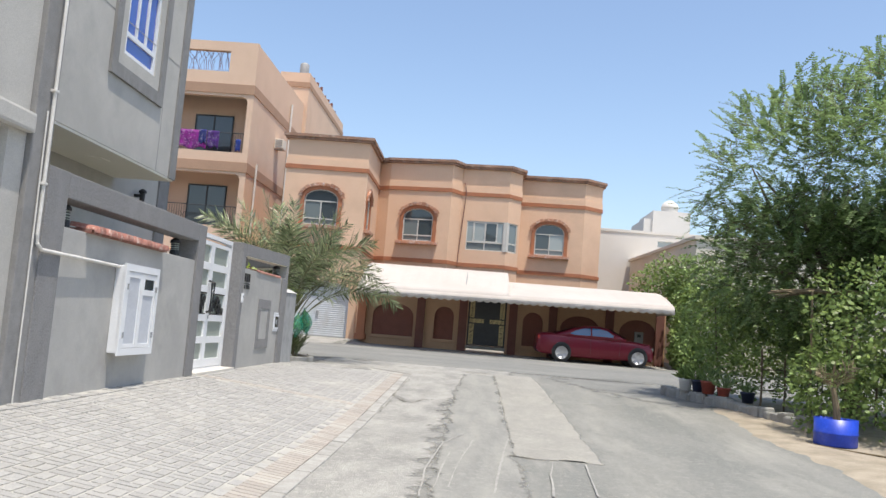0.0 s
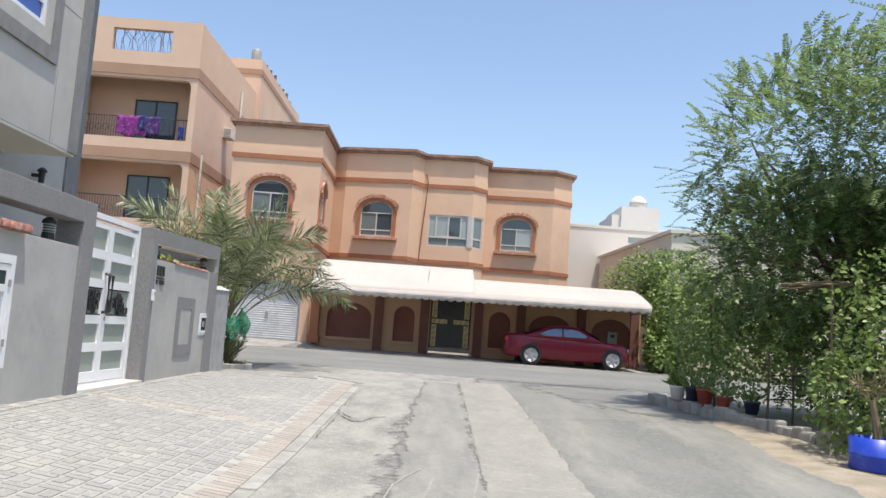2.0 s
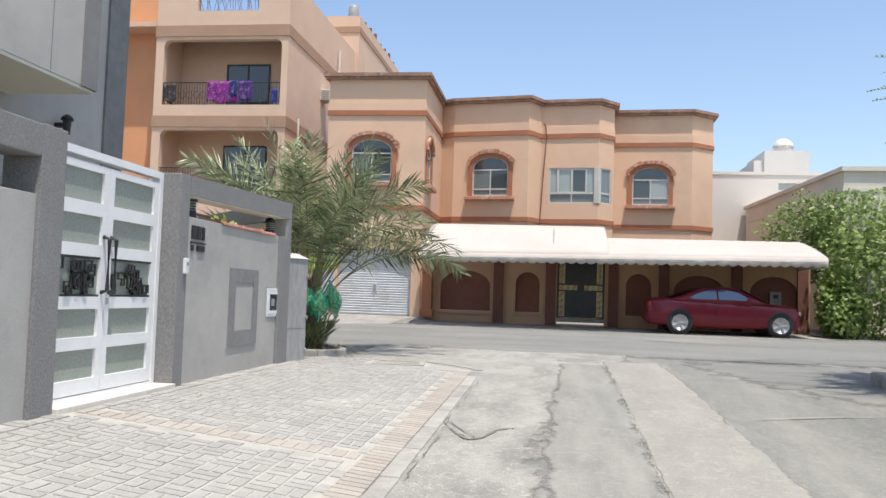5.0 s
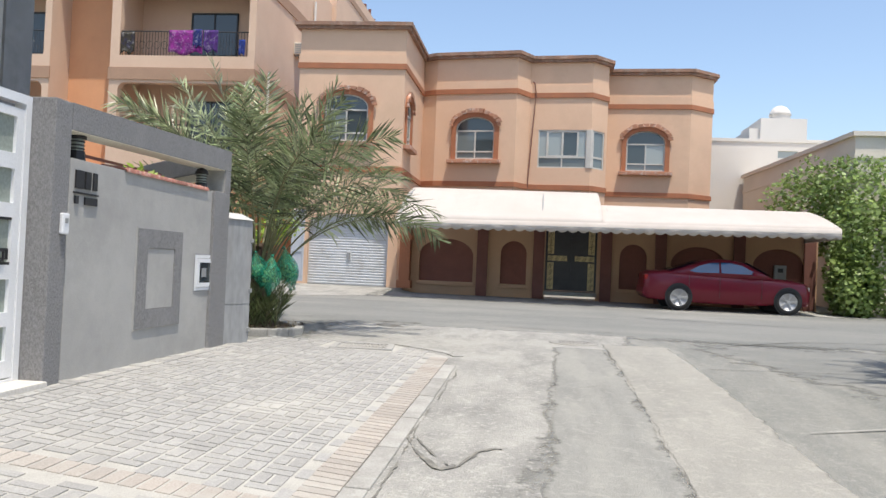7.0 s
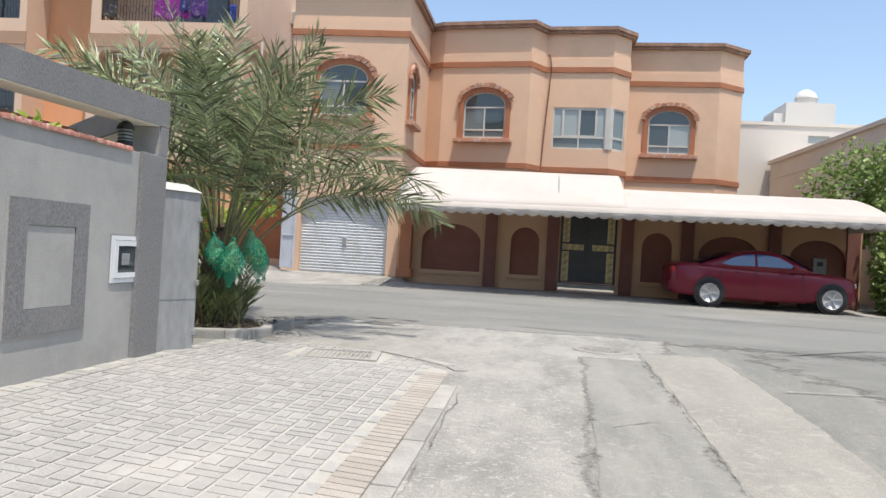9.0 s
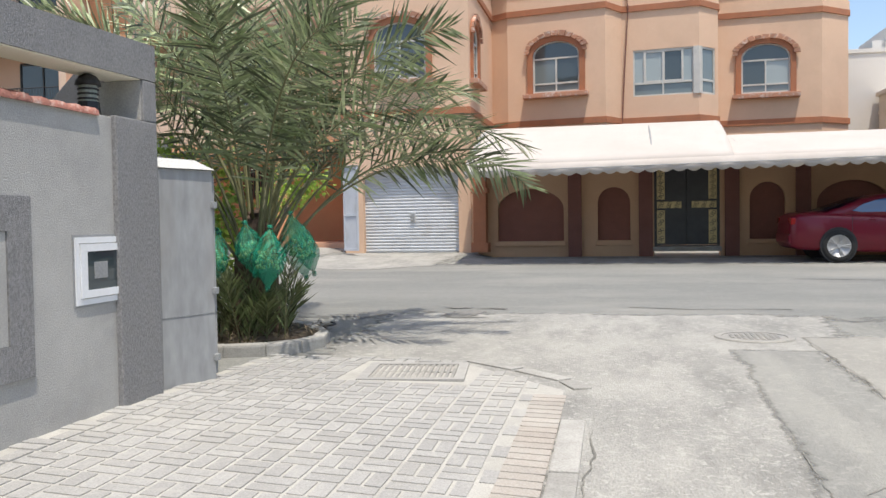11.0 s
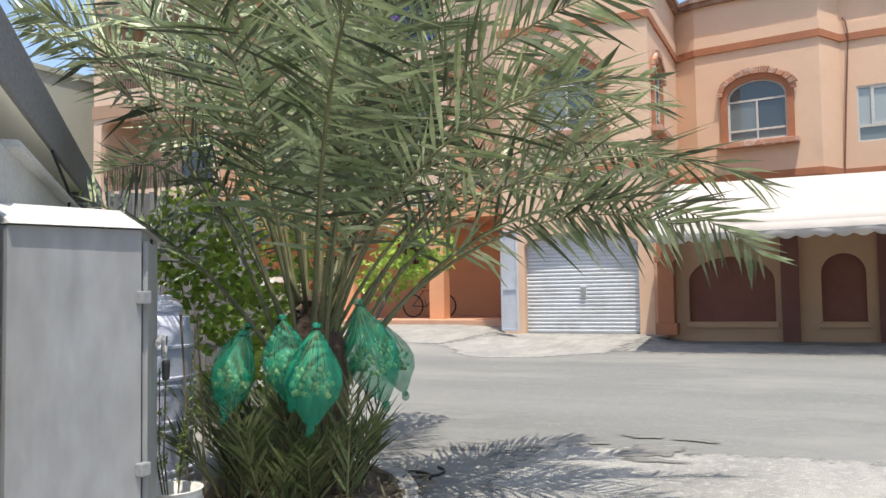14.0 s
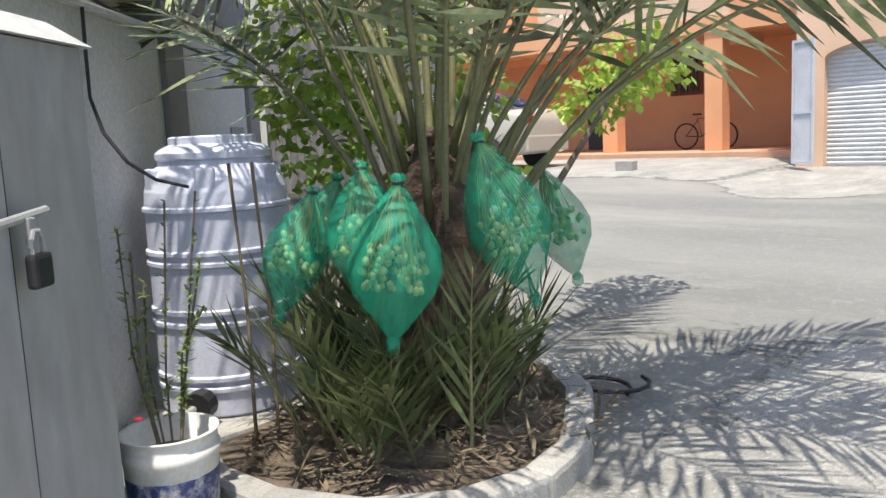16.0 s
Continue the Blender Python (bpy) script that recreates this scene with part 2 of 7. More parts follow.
GLASSPALE = glass("curtained_window_glass", (0.33, 0.37, 0.36), 0.12)
GLASSDIM = glass("half_curtained_glass", (0.16, 0.19, 0.19), 0.08)
GLASSBLUE = glass("blue_film_glass", (0.04, 0.10, 0.42), 0.1)
BLACKMETAL = mat("black_painted_metal", (0.018, 0.019, 0.021), (0.03, 0.03, 0.032), 0.45, 5, 80, 0.05)
GOLD = mat("gold_scroll_paint", (0.62, 0.5, 0.26), (0.5, 0.4, 0.2), 0.5, 12, 60, 0.2, metal=0.3)
SHUTTER = mat("galvanised_shutter", (0.60, 0.62, 0.64), (0.53, 0.55, 0.57), 0.5, 1.5, 60, 0.03, dirt_glint=(0.45, 0.43, 0.40), dirt_glint_amount=0.4, dirt_glint_scale=1.5)
CANVAS = mat("cream_canopy_canvas", (0.595, 0.545, 0.50), (0.545, 0.497, 0.452), 0.85, 0.5, 120, 0.08, trans=0.2, dirt_glint=(0.52, 0.46, 0.41), dirt_glint_amount=0.35, dirt_glint_scale=0.6)
TILE = mat("red_clay_tile", (0.36, 0.15, 0.11), (0.25, 0.105, 0.08), 0.85, 14, 60, 0.6, rand=0.25, dirt_glint=(0.55, 0.46, 0.40), dirt_glint_amount=0.85, dirt_glint_scale=13)
MARBLE = mat("pale_threshold_stone", (0.66, 0.63, 0.57), (0.58, 0.55, 0.5), 0.5, 3, 40, 0.05)
BLACKPLASTIC = mat("black_plastic", (0.02, 0.02, 0.022), None, 0.5, 4, 60, 0.05)
GREYMETAL = mat("grey_painted_metal", (0.30, 0.31, 0.31), (0.25, 0.255, 0.255), 0.55, 2, 60, 0.05)
PIPEWHITE = mat("white_plastic_pipe", (0.68, 0.66, 0.62), (0.58, 0.56, 0.52), 0.5, 5, 60, 0.03)


# ---- building helpers ----
def bx(bm, x0, x1, y0, y1, z0, z1, bev=0.0):
    r = bmesh.ops.create_cube(bm, size=1.0, matrix=Matrix.Translation(((x0 + x1) / 2, (y0 + y1) / 2, (z0 + z1) / 2)) @ Matrix.Diagonal((abs(x1 - x0), abs(y1 - y0), abs(z1 - z0), 1)))
    if bev:
        es = list({e for v in r["verts"] for e in v.link_edges})
        bmesh.ops.bevel(bm, geom=es, offset=bev, segments=2, profile=0.6, affect="EDGES")
    return bm


def box(x0, x1, y0, y1, z0, z1, bev=0.0):
    return bx(bmesh.new(), x0, x1, y0, y1, z0, z1, bev)


def cyl(bm, p, q, r, r2=None, seg=12):
    p, q = Vector(p), Vector(q)
    d = q - p
    m = Matrix.Translation((p + q) / 2) @ d.to_track_quat("Z", "Y").to_matrix().to_4x4()
    bmesh.ops.create_cone(bm, cap_ends=True, segments=seg, radius1=r, radius2=r if r2 is None else r2, depth=d.length, matrix=m)
    return bm


def tube(bm, pts, r, seg=8):
    """A round bar through the points; r a number or one for each point."""
    pts = [Vector(p) for p in pts]
    rings = []
    for i, p in enumerate(pts):
        d = (pts[min(i + 1, len(pts) - 1)] - pts[max(i - 1, 0)]).normalized()
        side = d.cross(Vector((0, 0, 1)))
        side = side.normalized() if side.length > 0.05 else d.cross(Vector((0, 1, 0))).normalized()
        up = side.cross(d)
        rad = r[i] if isinstance(r, (list, tuple)) else r
        rings.append([bm.verts.new(p + rad * (math.cos(a) * side + math.sin(a) * up)) for a in (k * math.tau / seg for k in range(seg))])
    for a, b in zip(rings, rings[1:]):
        for k in range(seg):
            bm.faces.new((a[k], a[(k + 1) % seg], b[(k + 1) % seg], b[k]))
    bm.faces.new(rings[0][::-1])
    bm.faces.new(rings[-1])
    return bm


def lathe(bm, prof, at=(0, 0, 0), seg=24):
    """Turn a profile of (radius, height) round the z axis."""
    rings = [[bm.verts.new((at[0] + r * math.cos(k * math.tau / seg), at[1] + r * math.sin(k * math.tau / seg), at[2] + z)) for k in range(seg)] for r, z in prof]
    for a, b in zip(rings, rings[1:]):
        for k in range(seg):
            bm.faces.new((a[k], a[(k + 1) % seg], b[(k + 1) % seg], b[k]))
    bm.faces.new(rings[0][::-1])
    bm.faces.new(rings[-1])
    return bm


def turned(bm, prof, seg=48):
    """A turned body whose profile keeps a crisp edge at every corner."""
    lathe(bm, prof, seg=seg)
    for e in bm.edges:
        if abs(e.verts[0].co.z - e.verts[1].co.z) < 1e-5:
            e.smooth = False
    return bm


def extrude(bm, outline, y0, y1, holes=()):
    """A slab in the x-z plane between y0 and y1, with holes through it."""
    loops = [outline, *holes]
    es = []
    for lp in loops:
        vs = [bm.verts.new((x, y0, z)) for x, z in lp]
        es += [bm.edges.new((vs[i], vs[(i + 1) % len(vs)])) for i in range(len(vs))]
    r = bmesh.ops.triangle_fill(bm, edges=es, use_beauty=True, use_dissolve=False)
    fs = [f for f in r["geom"] if isinstance(f, bmesh.types.BMFace)]
    e = bmesh.ops.extrude_face_region(bm, geom=fs)
    bmesh.ops.translate(bm, verts=[v for v in e["geom"] if isinstance(v, bmesh.types.BMVert)], vec=(0, y1 - y0, 0))
    bmesh.ops.recalc_face_normals(bm, faces=bm.faces)
    return bm


def extrude_x(x0, x1, prof, z):
    """A bar along x from a (y, height) profile standing at height z."""
    bm = bmesh.new()
    a = [bm.verts.new((x0, y, z + h)) for y, h in prof]
    b = [bm.verts.new((x1, y, z + h)) for y, h in prof]
    n = len(prof)
    for i in range(n):
        bm.faces.new((a[i], a[(i + 1) % n], b[(i + 1) % n], b[i]))
    bm.faces.new(a[::-1])
    bm.faces.new(b)
    bmesh.ops.recalc_face_normals(bm, faces=bm.faces)
    return bm


def arch(x0, x1, z0, spring, top, n=14):
    """Outline of an opening with a curved head."""
    cx, a = (x0 + x1) / 2, (x1 - x0) / 2
    return [(x0, z0), (x1, z0)] + [(cx + a * math.cos(k * math.pi / n), spring + (top - spring) * math.sin(k * math.pi / n)) for k in range(n + 1)]


def rect(x0, x1, z0, z1):
    return [(x0, z0), (x1, z0), (x1, z1), (x0, z1)]


def thing(name, at, label, category, group="", kind="", turn=0.0):
    ob = new(name)
    ob.empty_display_size = 0.1
    ob.matrix_basis = pose(*at, 0, 0, turn)
    return tagged(ob, label, category, group, kind)


def part(name, bm, material, parent=None, label="", smooth=False):
    """Link a bmesh as one mesh object under a thing or a part. Its coordinates are the parent's own."""
    me = bpy.data.meshes.new(name)
    if smooth:
        for f in bm.faces:
            f.smooth = True
    bm.to_mesh(me)
    bm.free()
    me.materials.append(material)
    ob = new(name, me)
    ob.parent = parent
    return tagged(ob, label)


def sheet(name, verts, faces, material, parent=None, label="", smooth=False):
    me = bpy.data.meshes.new(name)
    me.from_pydata([tuple(v) for v in verts], [], [tuple(f) for f in faces])
    if smooth:
        me.polygons.foreach_set("use_smooth", [True] * len(me.polygons))
    me.update()
    me.materials.append(material)
    ob = new(name, me)
    ob.parent = parent
    return tagged(ob, label)


def rnd(a, b):
    return random.uniform(a, b)


# ---- terrain ----
def lerp(v, pts):
    """Piecewise straight line through (position, value) points."""
    if v <= pts[0][0]:
        return pts[0][1]
    for (a, p), (b, q) in zip(pts, pts[1:]):
        if v <= b:
            return p + (q - p) * (v - a) / (b - a)
    return pts[-1][1]


def zr(y):
    """Height of the road: level, then rising gently towards the houses."""
    return lerp(y, ((10.0, -0.13), (12.5, -0.10), (20.0, 0.15), (23.0, 0.18), (33.5, 0.365), (45.0, 0.6)))


def gz(x, y):
    base = zr(y)
    if x < -2.05:
        base += (max(base, lerp(y, ((19.0, 0.23), (21.5, 0.185)))) - base) * min(1.0, (-2.05 - x) / 2.7)
    if x < -7 and y > 28:
        base += 0.22 * min(1.0, (-7 - x) / 4) * min(1.0, (y - 28) / 6)
    if x < -5.4 and y > 33.2:
        base = max(base, 0.37 + 0.047 * (y - 33.2))
    return base


def ticks(lo, hi, a, b, step):
    far = [a - 2 * 1.7 ** k for k in range(1, 14) if a - 2 * 1.7 ** k > lo]
    near = [a + i * step for i in range(int((b - a) / step) + 1)]
    beyond = [b + 2 * 1.7 ** k for k in range(1, 14) if b + 2 * 1.7 ** k < hi]
    return [lo] + far[::-1] + near + beyond + [hi]


gx, gy = ticks(-900, 900, -20, 20, 0.5), ticks(-900, 1200, -6, 46, 0.5)
gv = [(x, y, gz(x, y)) for y in gy for x in gx]
gf = [(j * len(gx) + i, j * len(gx) + i + 1, (j + 1) * len(gx) + i + 1, (j + 1) * len(gx) + i) for j in range(len(gy) - 1) for i in range(len(gx) - 1)]
tagged(sheet("ground", gv, gf, ASPHALT, smooth=True), "dusty grey asphalt street surface", "ground", kind="structure")


def drape(name, left, right, y0, y1, material, label, lift=0.006, jag=0.05, step=0.2, cols=8, cat="road", seed=0, ends=0.0):
    """A thin layer over the ground between two edge lines x(y), with ragged edges."""
    vs, fs, rim = [], [], []
    n = int((y1 - y0) / step)
    for j in range(n + 1):
        y = y0 + (y1 - y0) * j / n
        a = left(y) + jag * noise.noise((y * 1.9, seed, 0.3)) + jag * 0.6 * noise.noise((y * 6.1, seed, 5))
        b = right(y) + jag * noise.noise((y * 1.7, seed, 9.3)) + jag * 0.6 * noise.noise((y * 5.3, seed, 2))
        for i in range(cols + 1):
            x = a + (b - a) * i / cols
            yy = y + (ends * noise.noise((x * 2.3, seed, 3)) if j in (0, n) else 0)
            rim.append(max(0.0, min(x - a, b - x, yy - y0, y1 - yy)))
            vs.append((x, yy, gz(x, yy) + (lift if 0 < i < cols and 0 < j < n else lift - 0.03 if lift > 0.02 else 0.001)))
    w = cols + 1
    fs = [(j * w + i, j * w + i + 1, (j + 1) * w + i + 1, (j + 1) * w + i) for j in range(n) for i in range(cols)]
    ob = sheet(name, vs, fs, material, smooth=True)
    ob.data.attributes.new("edge", "FLOAT", "POINT").data.foreach_set("value", rim)
    return tagged(ob, label, cat, kind="structure")


drape("road", lambda y: -60, lambda y: 60, 23.7, 34.0, ROADTAR, "smooth worn grey asphalt road running past the houses", 0.005, 0, 0.3, 240, ends=0.5)
drape("junction_asphalt", lambda y: lerp(y, ((17.5, 3.2), (20.0, 1.6), (22.5, 1.0), (24.6, 1.2))), lambda y: lerp(y, ((17.5, 4.6), (20.0, 6.0), (24.6, 12.0))), 17.5, 24.6, ROADTAR, "darker worn asphalt where the street meets the road", 0.005, 0.1, 0.15, 30, seed=15, ends=0.3)
drape("forecourt", lambda y: -26.0, lambda y: -9.2, 33.0, 38.3, CONCRETE, "pale concrete forecourt before the car port", 0.009, 0.05, 0.2, 60, "pavement", seed=14, ends=0.5)
drape("apron", lambda y: lerp(y, ((31.4, -8.2), (33.2, -9.6), (36, -9.4))), lambda y: lerp(y, ((31.4, -7.4), (33.2, -5.7), (36, -5.55))), 31.4, 36.75, CONCRETE, "pale concrete ramp before the garage shutter", 0.012, 0.1, 0.12, 14, "pavement", seed=11)
drape("road_edge", lambda y: -5.8, lambda y: 16.0, 33.2, 35.6, CONCRETE, "pale concrete strip along the far side of the road", 0.012, 0.0, 0.12, 60, "pavement", seed=12, ends=0.12)
drape("concrete_verge", lambda y: lerp(y, ((19.5, -2.3), (20.0, -3.3), (20.8, -4.6), (24.4, -4.8))), lambda y: lerp(y, ((15, -0.70), (19, -0.45), (21, 0.0), (22.5, 0.5), (24.6, 0.9))), -6, 24.9, CONCRETE, "pale broken concrete verge beside the paving", 0.008, 0.07, 0.08, 24, seed=1, ends=0.5)
drape("tyre_track", lambda y: lerp(y, ((17, -0.95), (21.5, -0.82))), lambda y: 0.1, -6, 22.3, TRACK, "darker asphalt strip polished by tyres", 0.011, 0.05, 0.08, 12, seed=2, ends=0.6)
drape("trench_patch", lambda y: -0.07 + 0.003 * (y - 8), lambda y: 1.05, 10.7, 23.1, PATCH, "pale concrete trench patch along the street", 0.013, 0.04, 0.08, 16, seed=3, ends=0.3)


def crack(pts, width, seed, label, material=None, name="street_crack", category="crack", rough=1.0):
    """A ragged dark crevice along a line on the street."""
    vs, fs = [], []
    for (ax, ay), (bx_, by_) in zip(pts, pts[1:]):
        n = max(2, int(math.hypot(bx_ - ax, by_ - ay) / 0.035))
        nx, ny = -(by_ - ay), bx_ - ax
        d = math.hypot(nx, ny)
        nx, ny = nx / d, ny / d
        for k in range(n):
            u = k / n
            x, y = ax + (bx_ - ax) * u, ay + (by_ - ay) * u
            o = 0.028 * noise.noise((x * 2.1, y * 2.1, seed)) + 0.02 * noise.noise((x * 13, y * 13, seed))
            o *= rough
            w = width * max(0.0, 0.55 + (0.3 + rough) * noise.noise((x * 4 * rough, y * 4 * rough, seed + 7)))
            for s in (-1, 1):
                px, py = x + nx * (o + s * w), y + ny * (o + s * w)
                vs.append((px, py, gz(px, py) + 0.017))
    fs = [(2 * k, 2 * k + 1, 2 * k + 3, 2 * k + 2) for k in range(len(vs) // 2 - 1)]
    return tagged(sheet(name, vs, fs, material or CREVICE), label, category, kind="structure")


CREVICE = mat("dark_crevice", (0.14, 0.135, 0.12), (0.24, 0.23, 0.20), 0.95, 5, 60, 0.3)
crack([(-1.87, 13), (-1.86, 15.2), (-1.88, 16.4), (-1.86, 19.6)], 0.008, 1, "dark crevice between the edging and the concrete")
crack([(0.0, 9.6), (0.02, 14), (0.03, 18), (0.04, 22.9)], 0.004, 2, "dark joint along the trench patch")
BREAK = [(-1.95, 18.14), (-1.97, 17.41), (-1.93, 16.57), (-1.91, 15.96), (-1.82, 15.64), (-1.72, 15.39), (-1.57, 15.13), (-1.45, 15.23), (-1.39, 15.49), (-1.34, 15.65), (-1.23, 15.75), (-1.13, 15.82)]  # rim of the broken slab
# Dark ribbon paints the shadow in the gap of the broken slab.
crack(BREAK, 0.024, 3, "ragged crack round the broken concrete slab")
crack([(x + 0.05, y + 0.09) for x, y in BREAK[3:9]], 0.012, 8, "second crack inside the broken slab")
crack([(-0.62, 18.4), (-0.3, 18.7), (0.3, 18.65), (0.95, 18.9), (2.0, 19.0)], 0.005, 4, "thin crack across the street")
crack([(-0.83, 16.5), (-0.78, 18.2), (-0.76, 20.2)], 0.003, 5, "thin crack beside the tyre strip")
crack([(0.0, 22.95), (0.5, 23.0), (1.0, 22.9)], 0.007, 6, "dark joint at the end of the trench patch")
SCUFF = mat("pale_tyre_scuff", (0.36, 0.352, 0.325), (0.27, 0.265, 0.245), 0.92, 6, 80, 0.3)
SCUFFS = (((-0.91, 8.1), (-0.94, 9.5), (-0.84, 11.3), (-0.59, 12.25)), ((-0.69, 8.6), (-0.63, 9.96), (-0.47, 11.75)), ((-0.29, 8.5), (-0.18, 10.2), (-0.02, 12.2)), ((0.23, 8.6), (0.31, 9.74), (0.42, 10.7)), ((0.64, 8.8), (0.71, 9.83), (0.77, 10.6)), ((-0.81, 8.5), (-0.78, 9.75), (-0.73, 10.74)))
for k, pts in enumerate(SCUFFS):
    crack(pts, 0.016, 20 + k, "pale tyre scuff on the asphalt", SCUFF, "tyre_scuff", "tyre mark", 0.25)
# darker skid arcs out on the junction
SKID = mat("dark_skid_rubber", (0.155, 0.157, 0.148), (0.21, 0.21, 0.195), 0.85, 3, 80, 0.3)
for k, pts in enumerate((((1.2, 29.6), (3.0, 29.2), (5.2, 28.9)), ((-1.6, 25.4), (-0.8, 25.2), (0.4, 25.3)), ((2.2, 24.0), (3.6, 25.2), (5.6, 25.9), (8.0, 26.1)))):
    crack(pts, 0.05, 40 + k, "dark skid mark on the road", SKID, "skid_mark", "tyre mark", 0.3)
# damp blotches left on the verge
DAMP = mat("damp_stained_concrete", (0.13, 0.128, 0.118), (0.19, 0.186, 0.172), 0.8, 7, 80, 0.4, speck=(0.3, 0.295, 0.27), speck_amount=0.5, speck_scale=16, worn=(0.025, 0.05))
for k, (cx, cy, ra_, rb__) in enumerate(((-3.55, 24.57, 0.30, 0.13), (-3.75, 25.19, 0.26, 0.04), (-3.35, 25.14, 0.22, 0.04), (-4.10, 24.78, 0.13, 0.03), (-3.56, 24.27, 0.25, 0.05))):
    vs = [(cx, cy, gz(cx, cy) + 0.017)]
    for q in range(40):
        t_ = q * math.tau / 40
        w_ = 1 + 0.75 * noise.noise((math.cos(t_) * 1.3 + k * 7, math.sin(t_) * 1.3, 0.5)) + 0.3 * noise.noise((math.cos(t_) * 4 + k, math.sin(t_) * 4, 2))
        px, py = cx + ra_ * w_ * math.cos(t_), cy + rb__ * 2.2 * w_ * math.sin(t_)
        vs.append((px, py, gz(px, py) + 0.016))
    dp = sheet("damp_patch", vs, [(0, 1 + q, 1 + (q + 1) % 40) for q in range(40)], DAMP)
    dp.data.attributes.new("edge", "FLOAT", "POINT").data.foreach_set("value", [0.16] + [0.0] * 40)
    tagged(dp, "dark damp blotch on the concrete", "stain", kind="structure")
# thin pale remains of a painted line
for k, pts in enumerate((((1.3, 17.0), (2.4, 17.5), (4.0, 17.9)), ((1.2, 20.6), (3.0, 20.9), (5.0, 20.9)))):
    crack(pts, 0.018, 50 + k, "faint worn pale line on the asphalt", SCUFF, "worn_line", "road mark", 0.3)

# ---- boundary wall of the grey house (local x runs along the street, local y into the plot) ----
wall = thing("boundary_wall", (-4.8, 0, 0), "grey rendered boundary wall with dark speckled stucco frames", "wall", turn=90)
part("wall_panel", box(9.38, 13.47, 0, 0.2, -0.1, 1.97, 0.006), WALLGREY, wall)
part("wall_panel", box(16.12, 19.07, 0, 0.2, -0.1, 2.06, 0.006), WALLGREY, wall)
for x0, x1, z1 in ((8.988, 9.40, 2.52), (13.45, 13.77, 2.52), (15.83, 16.06, 2.495)):
    part("column", box(x0, x1, -0.035, 0.3, -0.1, z1, 0.012), GRANITE, wall, "dark speckled stucco column")
part("column", box(19.05, 19.52, -0.035, 0.3, -0.1, 2.07, 0.012), GRANITE, wall, "dark speckled stucco column")
part("column", box(19.36, 19.52, -0.035, 0.3, 2.068, 2.34, 0.012), GRANITE, wall, "dark speckled stucco column")
part("beam", box(9.402, 13.448, -0.033, 0.28, 2.26, 2.516, 0.012), GRANITE, wall, "dark speckled stucco beam")
part("beam", extrude(bmesh.new(), [(16.062, 2.28), (19.515, 2.345), (19.515, 2.585), (16.062, 2.497)], -0.034, 0.24), GRANITE, wall, "dark speckled stucco beam")
# Cream liner under the beam; its paleness also stands for bounced light.
part("beam_soffit", extrude(bmesh.new(), [(16.07, 2.272), (19.35, 2.335), (19.35, 2.343), (16.07, 2.28)], -0.02, 0.23), CREAM, wall, "pale painted underside with bounced light in its tone")
# Lighter liner puts bounced light on the inner face of the column.
part("column_reveal", box(19.35, 19.358, -0.02, 0.29, 2.075, 2.333), WALLGREY, wall)
part("niche_frame", extrude(bmesh.new(), rect(17.3, 18.28, 0.575, 1.545), -0.018, 0.01, [rect(17.5, 18.1, 0.76, 1.36)]), GRANITE, wall, "dark speckled square frame")
part("niche_edge", extrude(bmesh.new(), rect(17.28, 18.30, 0.555, 1.565), -0.008, 0.01, [rect(17.31, 18.27, 0.585, 1.535)]), WALLGREY, wall)
part("niche_panel", box(17.502, 18.098, -0.009, 0.01, 0.762, 1.358, 0.004), WALLGREY, wall)


def coping_row(x0, x1, z, front=-0.09, back=0.2, crown=0.055, name="tile_coping"):
    ob = thing(name, (-4.8, 0, 0), "row of weathered red clay coping tiles on the wall", "coping", "tile copings", turn=90)
    n = int((x1 - x0) / 0.14)
    for i in range(n):
        x = x0 + (x1 - x0) * i / n
        bm = bmesh.new()
        pts = [(x + 0.075 + 0.075 * math.cos(a), crown * math.sin(a)) for a in (k * math.pi / 6 for k in range(7))]
        vs = [[bm.verts.new((px, yy, z + pz + (0.03 if yy > front else 0) + rnd(-0.003, 0.003))) for px, pz in pts] for yy in (front, back)]
        lo = [[bm.verts.new((px, yy, z - 0.02 + (0.03 if yy > front else 0))) for px, pz in pts] for yy in (front, back)]
        for k in range(6):
            bm.faces.new((vs[0][k], vs[0][k + 1], vs[1][k + 1], vs[1][k]))
            bm.faces.new((vs[0][k], lo[0][k], lo[0][k + 1], vs[0][k + 1]))
        bm.faces.new((lo[0][0], lo[0][6], lo[1][6], lo[1][0]))
        part("tile", bm, TILE, ob, smooth=True)
    part("mortar_bed", box(x0, x1, front + 0.03, back - 0.01, z - 0.035, z + 0.012), TILE, ob)
    return ob


coping_row(9.94, 12.14, 2.0)
coping_row(17.0, 18.9, 2.068, -0.02, 0.24, 0.022)


def lantern(lx, ly, z, name="garden_lantern"):
    ob = thing(name, (-4.8 - ly, lx, z), "small black cylindrical lantern on the wall", "lamp", "lanterns on the wall")
    part("base", cyl(bmesh.new(), (0, 0, 0), (0, 0, 0.09), 0.075, 0.065), BLACKPLASTIC, ob)
    part("globe", cyl(bmesh.new(), (0, 0, 0.09), (0, 0, 0.19), 0.055, None, 16), FROST, ob, "ribbed glass body")
    for k in range(3):
        part("ring", lathe(bmesh.new(), [(0.05, 0), (0.064, 0.004), (0.064, 0.012), (0.05, 0.016)], (0, 0, 0.1 + 0.03 * k), 16), BLACKPLASTIC, ob)
    part("cap", lathe(bmesh.new(), [(0.078, 0), (0.074, 0.03), (0.05, 0.06), (0.02, 0.072)], (0, 0, 0.19), 16), BLACKPLASTIC, ob, smooth=True)
    return ob


lantern(9.65, 0.12, 1.97)
lantern(12.9, 0.12, 1.97)
